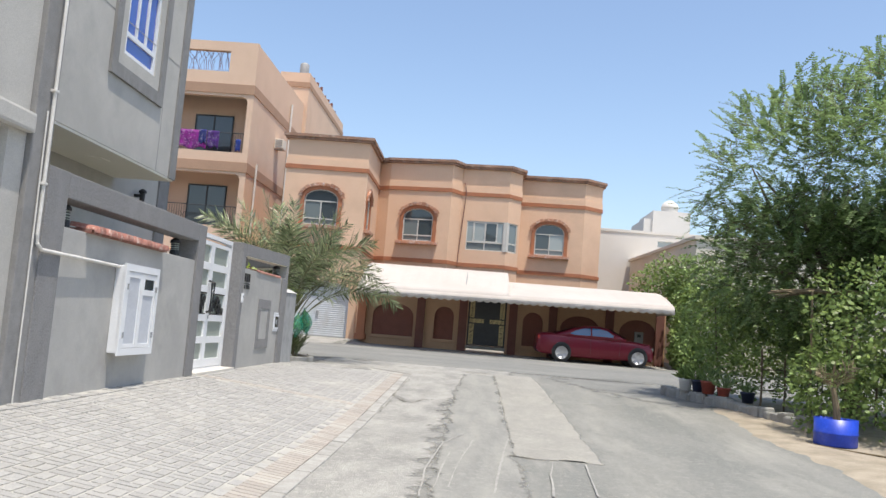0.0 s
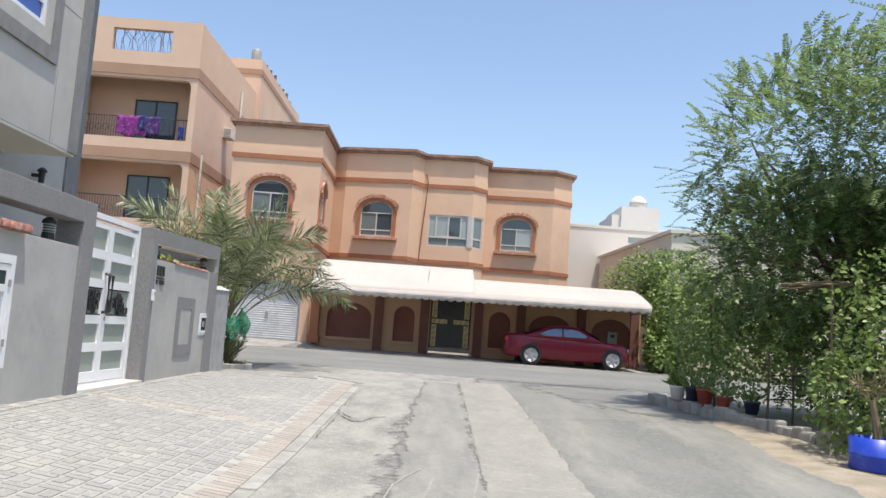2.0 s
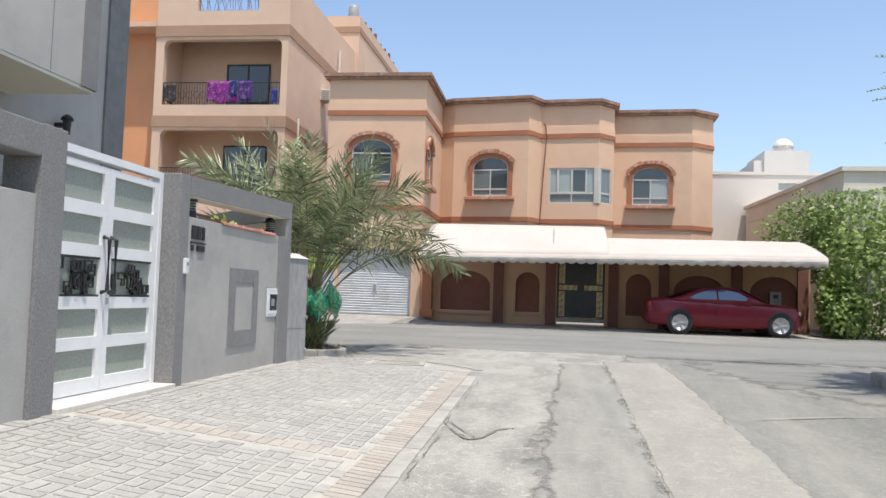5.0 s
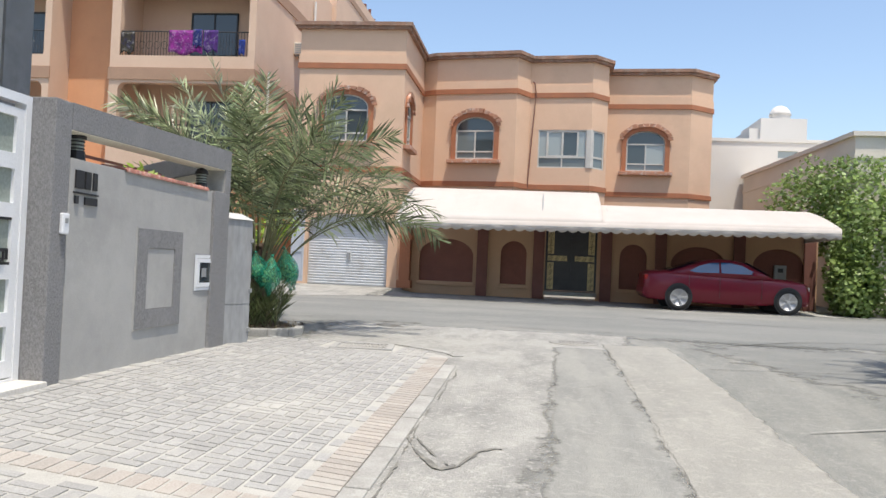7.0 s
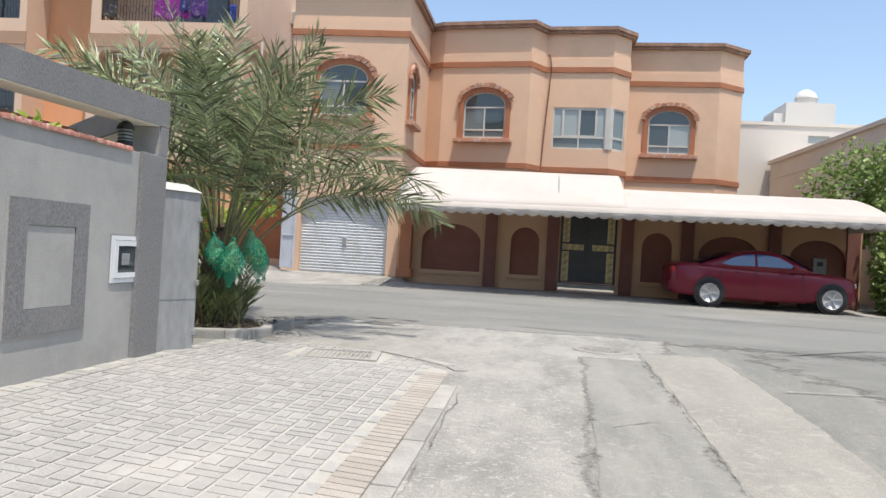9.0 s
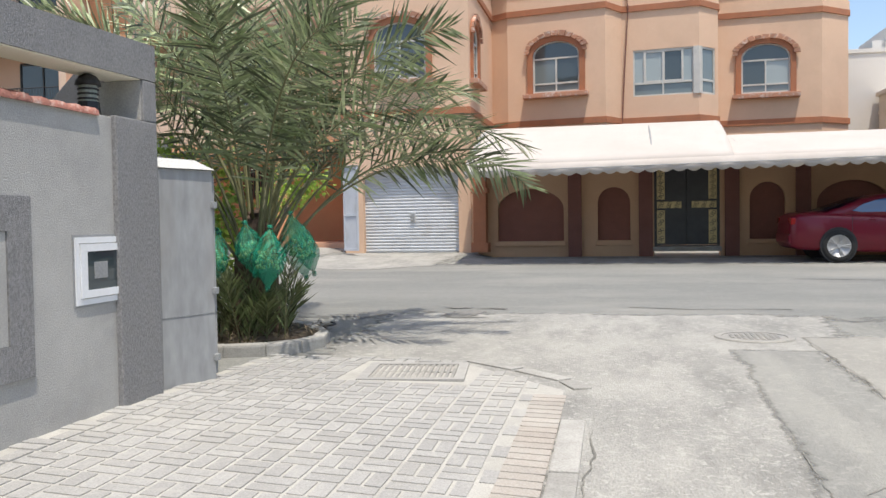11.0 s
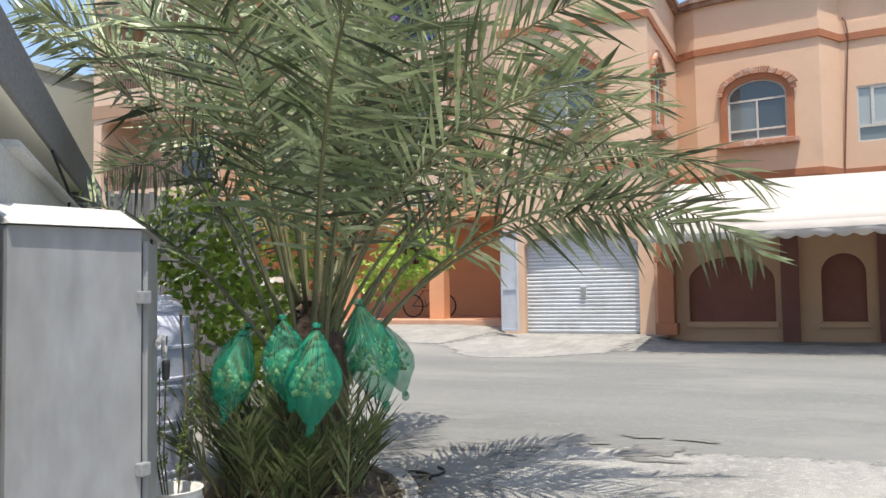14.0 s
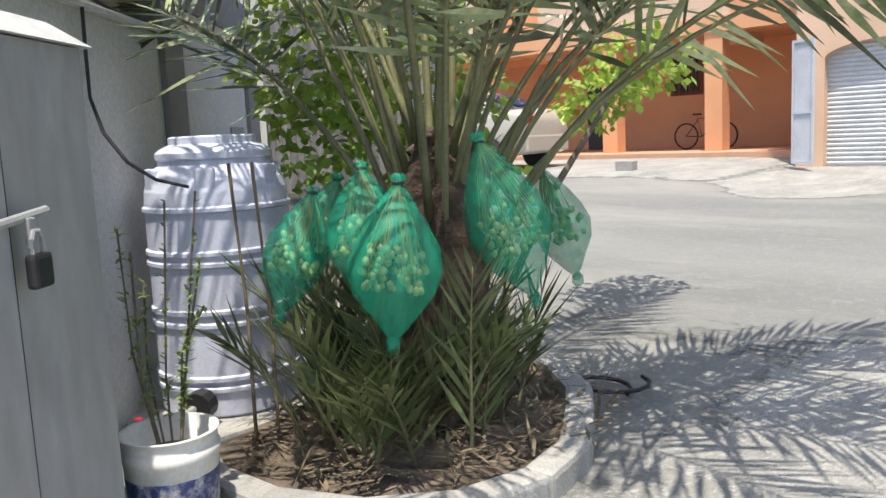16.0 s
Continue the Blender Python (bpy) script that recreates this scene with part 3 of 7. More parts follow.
lantern(16.4, 0.12, 2.06)
lantern(19.0, 0.12, 2.06)

# bars in place of the plot number
sign = thing("number_sign", (-4.8, 0, 0), "black plot number shapes fixed to the grey wall", "sign", turn=90)
for x0, x1, z0, z1 in ((16.19, 16.31, 1.82, 1.97), (16.335, 16.42, 1.82, 1.97), (16.46, 16.52, 1.82, 1.97), (16.17, 16.55, 1.775, 1.79), (16.19, 16.24, 1.69, 1.755), (16.34, 16.53, 1.69, 1.755)):
    part("bar", box(x0, x1, -0.018, -0.001, z0, z1, 0.003), BLACKPLASTIC, sign)
bell = thing("doorbell", (-4.765, 15.99, 1.43), "small white doorbell on the dark column", "doorbell", turn=90)
part("case", box(-0.045, 0.045, -0.035, 0, 0, 0.17, 0.012), WHITE, bell)
part("button", box(-0.02, 0.02, -0.041, -0.035, 0.09, 0.13, 0.002), GREYMETAL, bell)

meter = thing("meter_box", (-4.8, 18.65, 0.915), "white framed meter box with dark glass set in the wall", "meter box", turn=90)
part("outer_frame", extrude(bmesh.new(), rect(0, 0.53, 0, 0.40), -0.012, 0.02, [rect(0.035, 0.495, 0.035, 0.365)]), WHITE, meter)
part("seal", extrude(bmesh.new(), rect(-0.014, 0.544, -0.014, 0.414), -0.004, 0.01, [rect(0.002, 0.528, 0.002, 0.398)]), GREYMETAL, meter, "grey mortar line")
part("door", extrude(bmesh.new(), rect(0.04, 0.49, 0.04, 0.36), -0.02, 0.0, [rect(0.1, 0.43, 0.085, 0.315)]), WHITE, meter)
part("pane", box(0.1, 0.43, -0.012, -0.006, 0.085, 0.315), GLASS, meter, "dark glass pane")
part("dial", box(0.17, 0.30, -0.0165, -0.0125, 0.15, 0.25, 0.002), GREYMETAL, meter)
for z in (0.08, 0.29):
    part("hinge", box(0.485, 0.505, -0.027, -0.014, z, z + 0.04, 0.003), GREYMETAL, meter)

ebox = thing("electricity_cabinet", (-4.8, 10.77, 0.66), "white double-door electricity cabinet hung on the grey wall", "cabinet", turn=90)
part("body", box(0, 0.98, -0.12, -0.001, 0, 1.03, 0.01), WHITE, ebox)
part("rim", extrude(bmesh.new(), rect(-0.025, 1.005, -0.025, 1.055), -0.145, -0.122, [rect(0.05, 0.93, 0.06, 0.97)]), WHITE, ebox)
for x0, x1, zt in ((0.06, 0.485, 0.96), (0.495, 0.92, 0.96)):
    d = part("door", extrude(bmesh.new(), rect(x0, x1, 0.065, zt), -0.138, -0.122, [rect(x0 + 0.05, x1 - 0.05, 0.11, zt - 0.06 if x0 < 0.3 else 0.70)] + ([] if x0 < 0.3 else [rect(x0 + 0.08, x1 - 0.05, 0.77, 0.90)])), WHITE, ebox)
    part("panel", box(x0 + 0.05, x1 - 0.05, -0.128, -0.1225, 0.11, zt - 0.06 if x0 < 0.3 else 0.70), PANELBLUE, d)
part("sight_glass", box(0.575, 0.87, -0.132, -0.123, 0.77, 0.90), GLASS, ebox, "dark sight window")
for z in (0.18, 0.75):
    for x in (0.045, 0.915):
        part("hinge", box(x, x + 0.022, -0.16, -0.138, z, z + 0.07, 0.003), GREYMETAL, ebox)

# ---- street door ----
gate = thing("street_door", (-5.0, 13.76, 0.285), "white aluminium double street door with frosted panes", "door", turn=90)
W = 2.06
part("frame", extrude(bmesh.new(), rect(0, W, 0, 2.2), -0.04, 0.06, [rect(0.07, W - 0.07, 0.02, 2.13)]), WHITE, gate)
ROWSZ = ((1.74, 2.02), (1.36, 1.62), (0.89, 1.25), (0.53, 0.78), (0.16, 0.42))
for x0 in (0.075, W / 2 + 0.005):
    x1 = x0 + W / 2 - 0.08
    leaf = part("leaf", extrude(bmesh.new(), rect(x0, x1, 0.03, 2.085), -0.03, 0.03, [rect(x0 + 0.085, x1 - 0.085, a, b) for a, b in ROWSZ]), WHITE, gate)
    for k, (a, b) in enumerate(ROWSZ):
        part("pane", box(x0 + 0.085, x1 - 0.085, -0.002, 0.006, a, b), FROST, leaf, "frosted glass pane")
        if k == 2:
            g = bmesh.new()
            bx(g, x0 + 0.085, x1 - 0.085, -0.026, -0.016, a, a + 0.02)
            bx(g, x0 + 0.085, x1 - 0.085, -0.026, -0.016, b - 0.02, b)
            for i in range(24):
                cx, cz, w, h = rnd(x0 + 0.1, x1 - 0.235), rnd(a + 0.01, b - 0.12), rnd(0.06, 0.14), rnd(0.05, 0.11)
                for q in ((cx, cx + w, cz, cz + 0.014), (cx, cx + w, cz + h, cz + h + 0.014), (cx, cx + 0.014, cz, cz + h), (cx + w - 0.014, cx + w, cz, cz + h + 0.014)):
                    o = 0.001 * i
                    bx(g, q[0], q[1], -0.028 - o, -0.014 - o, q[2], q[3])
            part("grille", g, BLACKMETAL, leaf, "black geometric metal grille")
for x in (W / 2 - 0.06, W / 2 + 0.06):
    h = bmesh.new()
    tube(h, [(x, -0.03, 0.93), (x, -0.09, 0.95), (x, -0.09, 1.42), (x, -0.03, 1.44)], 0.021)
    part("pull_handle", h, BLACKMETAL, gate, "long dark pull handle")
part("lock", box(W / 2 + 0.03, W / 2 + 0.06, -0.045, -0.03, 0.82, 0.88, 0.004), GREYMETAL, gate)
tagged(part("door_threshold", box(-5.2, -4.72, 13.77, 15.83, -0.05, 0.284, 0.008), MARBLE), "pale stone threshold under the street door", "threshold", kind="structure")

# ---- grey house behind the wall ----
house = thing("grey_house", (-6.8, 0, 0), "grey rendered house with a projecting upper storey", "house", turn=90)
part("upper_wall", extrude(bmesh.new(), rect(9.2, 17.42, 3.78, 9.2), 0, 0.25, [rect(14.6, 15.92, 5.43, 6.95)]), HOUSEGREY, house)
part("upper_side_wall", box(17.17, 17.418, 0.252, 1.2, 3.78, 9.2), HOUSEGREY, house)
part("soffit", box(9.2, 17.43, 0.01, 1.198, 3.735, 3.778), CREAM, house, "cream painted soffit")
part("corner_strip", box(17.14, 17.46, -0.03, 0.1, 3.77, 9.2), HOUSEDARK, house, "dark grey corner strip")
part("lower_wall", extrude(bmesh.new(), rect(9.0, 20.25, 0.0, 9.2), 1.2, 1.45, [rect(13.1, 14.2, 1.3, 3.0)]), HOUSEGREY, house)
part("corner_strip", box(19.7, 20.28, 1.16, 1.3, 0.0, 9.2), HOUSEDARK, house, "dark grey corner strip")
part("end_wall", box(20.0, 20.25, 1.452, 8.0, 0.0, 9.2), HOUSEGREY, house)
part("roof", box(9.0, 20.3, 0.0, 8.0, 9.2, 9.35), HOUSEGREY, house)
part("back_wall", box(9.0, 20.0, 7.8, 8.0, 0.0, 9.2), HOUSEGREY, house)
part("joint", box(9.2, 17.14, -0.004, 0.003, 6.0, 6.012), HOUSEDARK, house)
part("joint", box(16.5, 16.512, -0.004, 0.003, 3.79, 5.0), HOUSEDARK, house)
for x in (12.2, 15.2):
    part("soffit_vent", box(x, x + 0.35, 0.45, 0.75, 3.722, 3.736, 0.004), CREAM, house)
win = part("window", extrude(bmesh.new(), rect(14.14, 16.38, 4.97, 7.45), -0.05, 0.02, [rect(14.36, 16.15, 5.2, 7.2)]), HOUSEDARK, house, "blue glazed window in a dark grey border")
part("border", extrude(bmesh.new(), rect(14.362, 16.148, 5.202, 7.198), -0.02, 0.02, [rect(14.6, 15.92, 5.43, 6.95)]), HOUSEGREY, win)
part("frame", extrude(bmesh.new(), rect(14.6, 15.92, 5.43, 6.95), 0.0, 0.08, [rect(14.68, 15.84, 5.5, 5.76)] + [rect(14.68 + 0.4 * k, 14.68 + 0.4 * k + 0.35, 5.84, 6.87) for k in range(3)]), WHITE, win)
part("pane", box(14.65, 15.87, 0.035, 0.045, 5.47, 6.9), GLASSBLUE, win, "blue reflective pane")
lw = part("window", extrude(bmesh.new(), rect(13.1, 14.2, 1.3, 3.0), 1.19, 1.27, [rect(13.2, 14.1, 1.4, 2.2), rect(13.2, 14.1, 2.27, 2.9)]), WHITE, house)
part("pane", box(13.15, 14.15, 1.22, 1.23, 1.35, 2.95), GLASS, lw)

lamp = thing("wall_lamp", (-8.0, 18.5, 3.42), "black wall lamp on the grey house", "lamp", turn=90)
part("bracket", box(-0.05, 0.05, -0.14, 0.0, 0.1, 0.16, 0.008), BLACKMETAL, lamp)
part("body", cyl(bmesh.new(), (0, -0.17, 0.0), (0, -0.17, 0.2), 0.05, 0.06), BLACKMETAL, lamp)
part("cap", lathe(bmesh.new(), [(0.09, 0), (0.08, 0.04), (0.03, 0.08)], (0, -0.17, 0.2), 16), BLACKMETAL, lamp, smooth=True)

side = thing("shop_house", (-4.8, 0, 0), "tall grey house wall with a roller shutter by the street", "house", turn=90)
part("wall", extrude(bmesh.new(), rect(-8.0, 8.62, -0.3, 9.2), 0.03, 0.3, [rect(3.6, 8.32, -0.2, 2.72)]), HOUSEGREY, side)
part("corner_column", box(8.625, 8.985, -0.025, 0.3, -0.1, 9.2, 0.012), HOUSEDARK, side, "dark grey corner column")
part("return_wall", box(8.74, 8.98, 0.302, 2.0, 2.0, 9.2), HOUSEGREY, side)
part("lintel", box(3.5, 8.6, -0.07, 0.031, 2.73, 2.92, 0.03), HOUSEGREY, side)
part("back", box(-8.0, 8.75, 2.2, 2.4, 0.0, 9.2), HOUSEGREY, side)
part("roof", box(-8.0, 8.75, 0.03, 2.4, 9.2, 9.3), HOUSEGREY, side)
sh = part("shutter", box(3.58, 8.34, 0.16, 0.17, -0.1, 2.79), SHUTTER, side, "grey roller shutter")
for k in range(24):
    part("slat", box(3.64, 8.26, 0.145, 0.16, 0.22 + k * 0.106, 0.22 + k * 0.106 + 0.085, 0.004), SHUTTER, sh)
pipe = thing("drain_pipe", (-4.8, 0, 0), "thin white pipe running down the wall to the cabinet", "pipe", turn=90)
part("pipe", tube(bmesh.new(), [(8.86, -0.06, 9.0), (8.86, -0.06, 1.82), (8.88, -0.06, 1.74), (8.96, -0.06, 1.69), (10.77, -0.045, 1.67)], 0.018), PIPEWHITE, pipe)
for z in (2.3, 3.2, 4.2, 5.2):
    part("clip", box(8.83, 8.89, -0.085, -0.02, z, z + 0.025, 0.003), PIPEWHITE, pipe)
part("pipe", tube(bmesh.new(), [(8.82, -0.045, 0.0), (8.82, -0.045, 1.2), (8.8, -0.045, 3.0)], 0.008), PIPEWHITE, pipe)

def prism(bm, plan, z0, z1):
    lo = [bm.verts.new((x, y, z0)) for x, y in plan]
    hi = [bm.verts.new((x, y, z1)) for x, y in plan]
    n = len(plan)
    for i in range(n):
        bm.faces.new((lo[i], lo[(i + 1) % n], hi[(i + 1) % n], hi[i]))
    bm.faces.new(hi)
    bm.faces.new(lo[::-1])
    bmesh.ops.recalc_face_normals(bm, faces=bm.faces)
    return bm


# ---- big peach house across the road ----
FACADE = [(-9.2, 36.5), (-5.65, 36.5), (-5.65, 40.75), (-5.1, 40.38), (-2.1, 39.85), (-1.63, 40.65), (0.63, 40.38), (1.25, 41.1), (1.25, 42.45), (4.45, 42.2), (5.4, 43.0), (5.4, 52.0), (-9.2, 52.0)]
villa = thing("peach_house", (0, 0, 0), "two storey peach house with terracotta bands and stepped front", "house")


def offset(poly, d):
    """The outline pushed outwards by d (poly runs with the inside on its left)."""
    out = []
    for i, p in enumerate(poly):
        a, b, c = Vector(poly[i - 1]), Vector(p), Vector(poly[(i + 1) % len(poly)])
        n1 = Vector(((b - a).y, -(b - a).x)).normalized()
        n2 = Vector(((c - b).y, -(c - b).x)).normalized()
        k = (n1 + n2) / max(0.5, 1 + n1.dot(n2))
        out.append((b.x + k.x * d, b.y + k.y * d))
    return out


def ring(bm, poly, d, z0, z1, cap=True):
    pts = offset(poly, d) if d else poly
    lo = [bm.verts.new((x, y, z0)) for x, y in pts]
    hi = [bm.verts.new((x, y, z1)) for x, y in pts]
    n = len(pts)
    for i in range(n):
        bm.faces.new((lo[i], lo[(i + 1) % n], hi[(i + 1) % n], hi[i]))
    if cap:
        bm.faces.new(hi)
        bm.faces.new(lo[::-1])
    return bm


def band(name, poly, d, z0, z1, material, parent, label="", smooth=False, inner=-0.1):
    bm = bmesh.new()
    a, b = offset(poly, d), offset(poly, inner)
    n = len(poly)
    v = [[bm.verts.new((x, y, z)) for x, y in pts] for pts, z in ((a, z0), (a, z1), (b, z1), (b, z0))]
    for k in range(4):
        for i in range(n):
            bm.faces.new((v[k][i], v[k][(i + 1) % n], v[(k + 1) % 4][(i + 1) % n], v[(k + 1) % 4][i]))
    bmesh.ops.recalc_face_normals(bm, faces=bm.faces)
    return part(name, bm, material, parent, label, smooth)


def facing(a, b, off=0.0):
    """Pose with local x along a wall from a to b, local y into the house."""
    d = Vector(b) - Vector(a)
    return pose(a[0], a[1], off, 0, 0, math.degrees(math.atan2(d.y, d.x))), d.length


def arched_window(parent, m, cx, z0, w=1.45, h=1.72, name="window", mull=0.5):
    """Arched aluminium window with a rough terracotta surround and sill, centred cx along the wall."""
    e = part(name, extrude(bmesh.new(), arch(cx - w / 2 - 0.17, cx + w / 2 + 0.17, z0 - 0.02, z0 + h - 0.42, z0 + h + 0.12, 18), -0.07, 0.02, [arch(cx - w / 2, cx + w / 2, z0, z0 + h - 0.5, z0 + h - 0.06, 18)]), TERRA, parent, "arched window with a terracotta surround")
    e.matrix_local = m
    n = 13
    for k in range(n):
        a0, a1 = math.pi * (k + 0.08) / n, math.pi * (k + 0.92) / n
        sx, sz = w / 2 + 0.1, 0.5
        bm = bmesh.new()
        lo, hi = rnd(0.0, 0.03), rnd(0.15, 0.22)
        q = [(cx + (sx + r) * math.cos(a), z0 + h - 0.42 + (sz + r * 0.8) * math.sin(a)) for r, a in ((lo, a0), (hi, a0), (hi, a1), (lo, a1))]
        extrude(bm, q, -0.12 - rnd(0, 0.025), -0.06)
        part("stone", bm, STONEARCH, e)
    part("sill", box(cx - w / 2 - 0.28, cx + w / 2 + 0.28, -0.24, 0.0, z0 - 0.17, z0 - 0.03, 0.02), STONEARCH, e, "weathered terracotta sill")
    part("frame", extrude(bmesh.new(), arch(cx - w / 2, cx + w / 2, z0, z0 + h - 0.5, z0 + h - 0.06, 18), 0.0, 0.05, [rect(cx - w / 2 + 0.05, cx - 0.025, z0 + 0.3, z0 + h - 0.6), rect(cx + 0.025, cx + w / 2 - 0.05, z0 + 0.3, z0 + h - 0.6), rect(cx - w / 2 + 0.05, cx - 0.02, z0 + 0.05, z0 + 0.25), rect(cx + 0.02, cx + w / 2 - 0.05, z0 + 0.05, z0 + 0.25), arch(cx - w / 2 + 0.05, cx + w / 2 - 0.05, z0 + h - 0.55, z0 + h - 0.5, z0 + h - 0.1, 14)]), WINFRAME, e, "white aluminium frame")
    part("pane", box(cx - w / 2 + 0.03, cx, 0.03, 0.036, z0 + 0.27, z0 + h - 0.58), GLASSDIM if mull > 0 else GLASS, e, "half curtained pane" if mull > 0 else "dark pane")
    part("pane", box(cx, cx + w / 2 - 0.03, 0.032, 0.038, z0 + 0.27, z0 + h - 0.58), GLASS if mull > 0 else GLASSPALE, e, "dark pane" if mull > 0 else "curtained pane")
    part("pane", box(cx - w / 2 + 0.03, cx + w / 2 - 0.03, 0.034, 0.04, z0 + 0.03, z0 + 0.27), GLASSDIM, e)
    part("pane", extrude(bmesh.new(), arch(cx - w / 2 + 0.04, cx + w / 2 - 0.04, z0 + h - 0.57, z0 + h - 0.5, z0 + h - 0.09, 14), 0.034, 0.04), GLASS, e)
    return e


# the outer walls, segment by segment, with the window openings through them
WINDOWS = {0: (1.65, 1.47), 1: (0.95, 1.0), 3: (1.54, 1.45), 8: (1.57, 1.45)}  # segment: centre along it, width
for i, a in enumerate(FACADE):
    b = FACADE[(i + 1) % len(FACADE)]
    m, L = facing(a, b)
    holes = []
    if i in WINDOWS:
        c, w_ = WINDOWS[i]
        holes.append(arch(c - w_ / 2, c + w_ / 2, 5.28, 6.39, 6.83, 18))
    if i == 0:
        holes.append(arch(0.53, 3.22, 0.45, 2.58, 2.9, 18))
    if i == 5:
        holes.append(rect(0.35, 2.12, 5.1, 6.5))
    if i == 6:
        holes.append(rect(0.12, 0.8, 5.1, 6.5))
    o = part("wall", extrude(bmesh.new(), rect(0.252 if i in (1, 10, 11, 12) else 0.0, L - (0.252 if i == 12 else 0.0), 0.2, 9.06), 0.0, 0.25, holes), PEACH, villa)
    o.matrix_local = m
    if i in WINDOWS:
        arched_window(villa, m, WINDOWS[i][0], 5.28, WINDOWS[i][1], 1.61, mull=-1 if i == 8 else 1)
part("roof", ring(bmesh.new(), offset(FACADE, -0.2), 0, 8.86, 8.96), CORNICE, villa)
band("cornice", FACADE, 0.2, 9.08, 9.2, CORNICE, villa, "weathered projecting cornice")
band("cornice_step", FACADE, 0.13, 8.98, 9.08, CORNICE, villa)
band("band", FACADE, 0.05, 7.68, 7.86, TERRA, villa, "terracotta string band")
band("band", FACADE, 0.05, 4.28, 4.46, TERRA, villa, "terracotta string band")
band("band", FACADE, 0.03, 7.86, 8.14, PEACH, villa)

# sliding window wrapping the bay
m, L = facing(FACADE[5], FACADE[6])
bay = part("window", extrude(bmesh.new(), rect(0.35, 2.12, 5.1, 6.5), 0.02, 0.1, [rect(0.39, 0.66, 5.52, 6.45), rect(0.73, 1.21, 5.56, 6.41), rect(1.28, 1.77, 5.56, 6.41), rect(1.83, 2.08, 5.52, 6.45), rect(0.39, 1.21, 5.14, 5.46), rect(1.26, 2.08, 5.14, 5.46)]), WINFRAME, villa, "white sliding window")
bay.matrix_local = m
for x0, x1, mt in ((0.37, 1.24, GLASSPALE), (1.25, 1.8, GLASS), (1.81, 2.1, GLASSPALE)):
    part("pane", box(x0, x1, 0.06, 0.066, 5.5, 6.46), mt, bay)
part("pane", box(0.37, 2.1, 0.062, 0.068, 5.12, 5.48), GLASSDIM, bay)
m, L = facing(FACADE[6], FACADE[7])
bay2 = part("window", extrude(bmesh.new(), rect(0.12, 0.8, 5.1, 6.5), 0.02, 0.1, [rect(0.2, 0.74, 5.55, 6.44), rect(0.2, 0.74, 5.16, 5.48)]), WINFRAME, villa, "white side window")
bay2.matrix_local = m
part("pane", box(0.15, 0.77, 0.05, 0.056, 5.13, 6.46), GLASSDIM, bay2)
part("bay_corner_post", prism(bmesh.new(), [(0.47, 40.37), (0.64, 40.345), (0.73, 40.44), (0.63, 40.52), (0.5, 40.5)], 5.1, 6.5), WINFRAME, villa)

# garage shutter
gs = part("garage_shutter", box(-8.7, -5.94, 36.72, 36.74, 0.5, 2.92), SHUTTER, villa, "pale ribbed roller shutter")
for k in range(27):
    part("slat", extrude_x(-8.69, -5.95, [(36.72, 0.0), (36.698, 0.012), (36.692, 0.045), (36.702, 0.07), (36.72, 0.078)], 0.56 + k * 0.088), SHUTTER, gs)
part("handle", box(-7.36, -7.25, 36.64, 36.7, 1.4, 1.62, 0.005), GREYMETAL, gs)
part("lock_plate", box(-7.38, -7.23, 36.685, 36.7, 1.36, 1.66, 0.003), SHUTTER, gs)
part("bottom_rail", box(-8.69, -5.95, 36.68, 36.72, 0.5, 0.57, 0.004), GREYMETAL, gs)
cab = bmesh.new()
tube(cab, [(-1.54, 40.61, 8.28), (-1.47, 40.56, 8.16), (-1.42, 40.55, 7.8), (-1.47, 40.56, 7.0), (-1.52, 40.57, 6.2), (-1.62, 40.58, 4.3)], 0.02, 6)
cb = part("facade_cable", cab, BROWNPIL)
tagged(cb, "dark cable hanging down the peach facade", "cable")

# ground floor front wall with arched panels, under the canopy
front = thing("arcade_wall", (0, 0, 0), "tan front wall with brown arched panels under the canopy", "wall")
ARCHES = ((-4.87, -3.14, 1.66, 2.2), (-2.27, -1.45, 1.8, 2.2), (1.44, 2.28, 1.82, 2.24), (3.0, 4.65, 1.68, 2.24), (5.45, 6.98, 1.72, 2.27))
part("wall", extrude(bmesh.new(), rect(-5.4, 7.35, 0.2, 3.3), 36.2, 36.45, [arch(a, b, 0.83, s, t, 16) for a, b, s, t in ARCHES] + [rect(-0.86, 0.74, 0.3, 2.95)]), TANWALL, front)
for a, b, s, t in ARCHES:
    part("arch_panel", extrude(bmesh.new(), arch(a - 0.02, b + 0.02, 0.81, s, t + 0.02, 16), 36.33, 36.38), BROWN, front, "red brown recessed panel")
    part("arch_sill", box(a - 0.06, b + 0.06, 36.13, 36.2, 0.70, 0.82, 0.02), TANWALL, front)
for x in (-2.85, -1.07, 1.02, 2.68, 5.03, 7.1):
    part("pilaster", box(x - 0.17, x + 0.17, 36.08, 36.2, 0.3, 3.0, 0.01), BROWNPIL, front, "dark brown pilaster")
part("side_wall", box(7.1, 7.35, 36.452, 43.0, 0.2, 3.3), TANWALL, front)
pp = thing("gate_post", (-5.3, 36.02, 0.56), "terracotta post beside the garage shutter", "post")
part("shaft", box(-0.17, 0.17, -0.18, 0.17, 0, 2.4, 0.015), TERRA, pp)
part("collar", box(-0.22, 0.22, -0.21, 0.17, 1.55, 1.68, 0.015), TERRA, pp)
part("foot", box(-0.23, 0.23, -0.22, 0.17, 0, 0.25, 0.015), TERRA, pp)

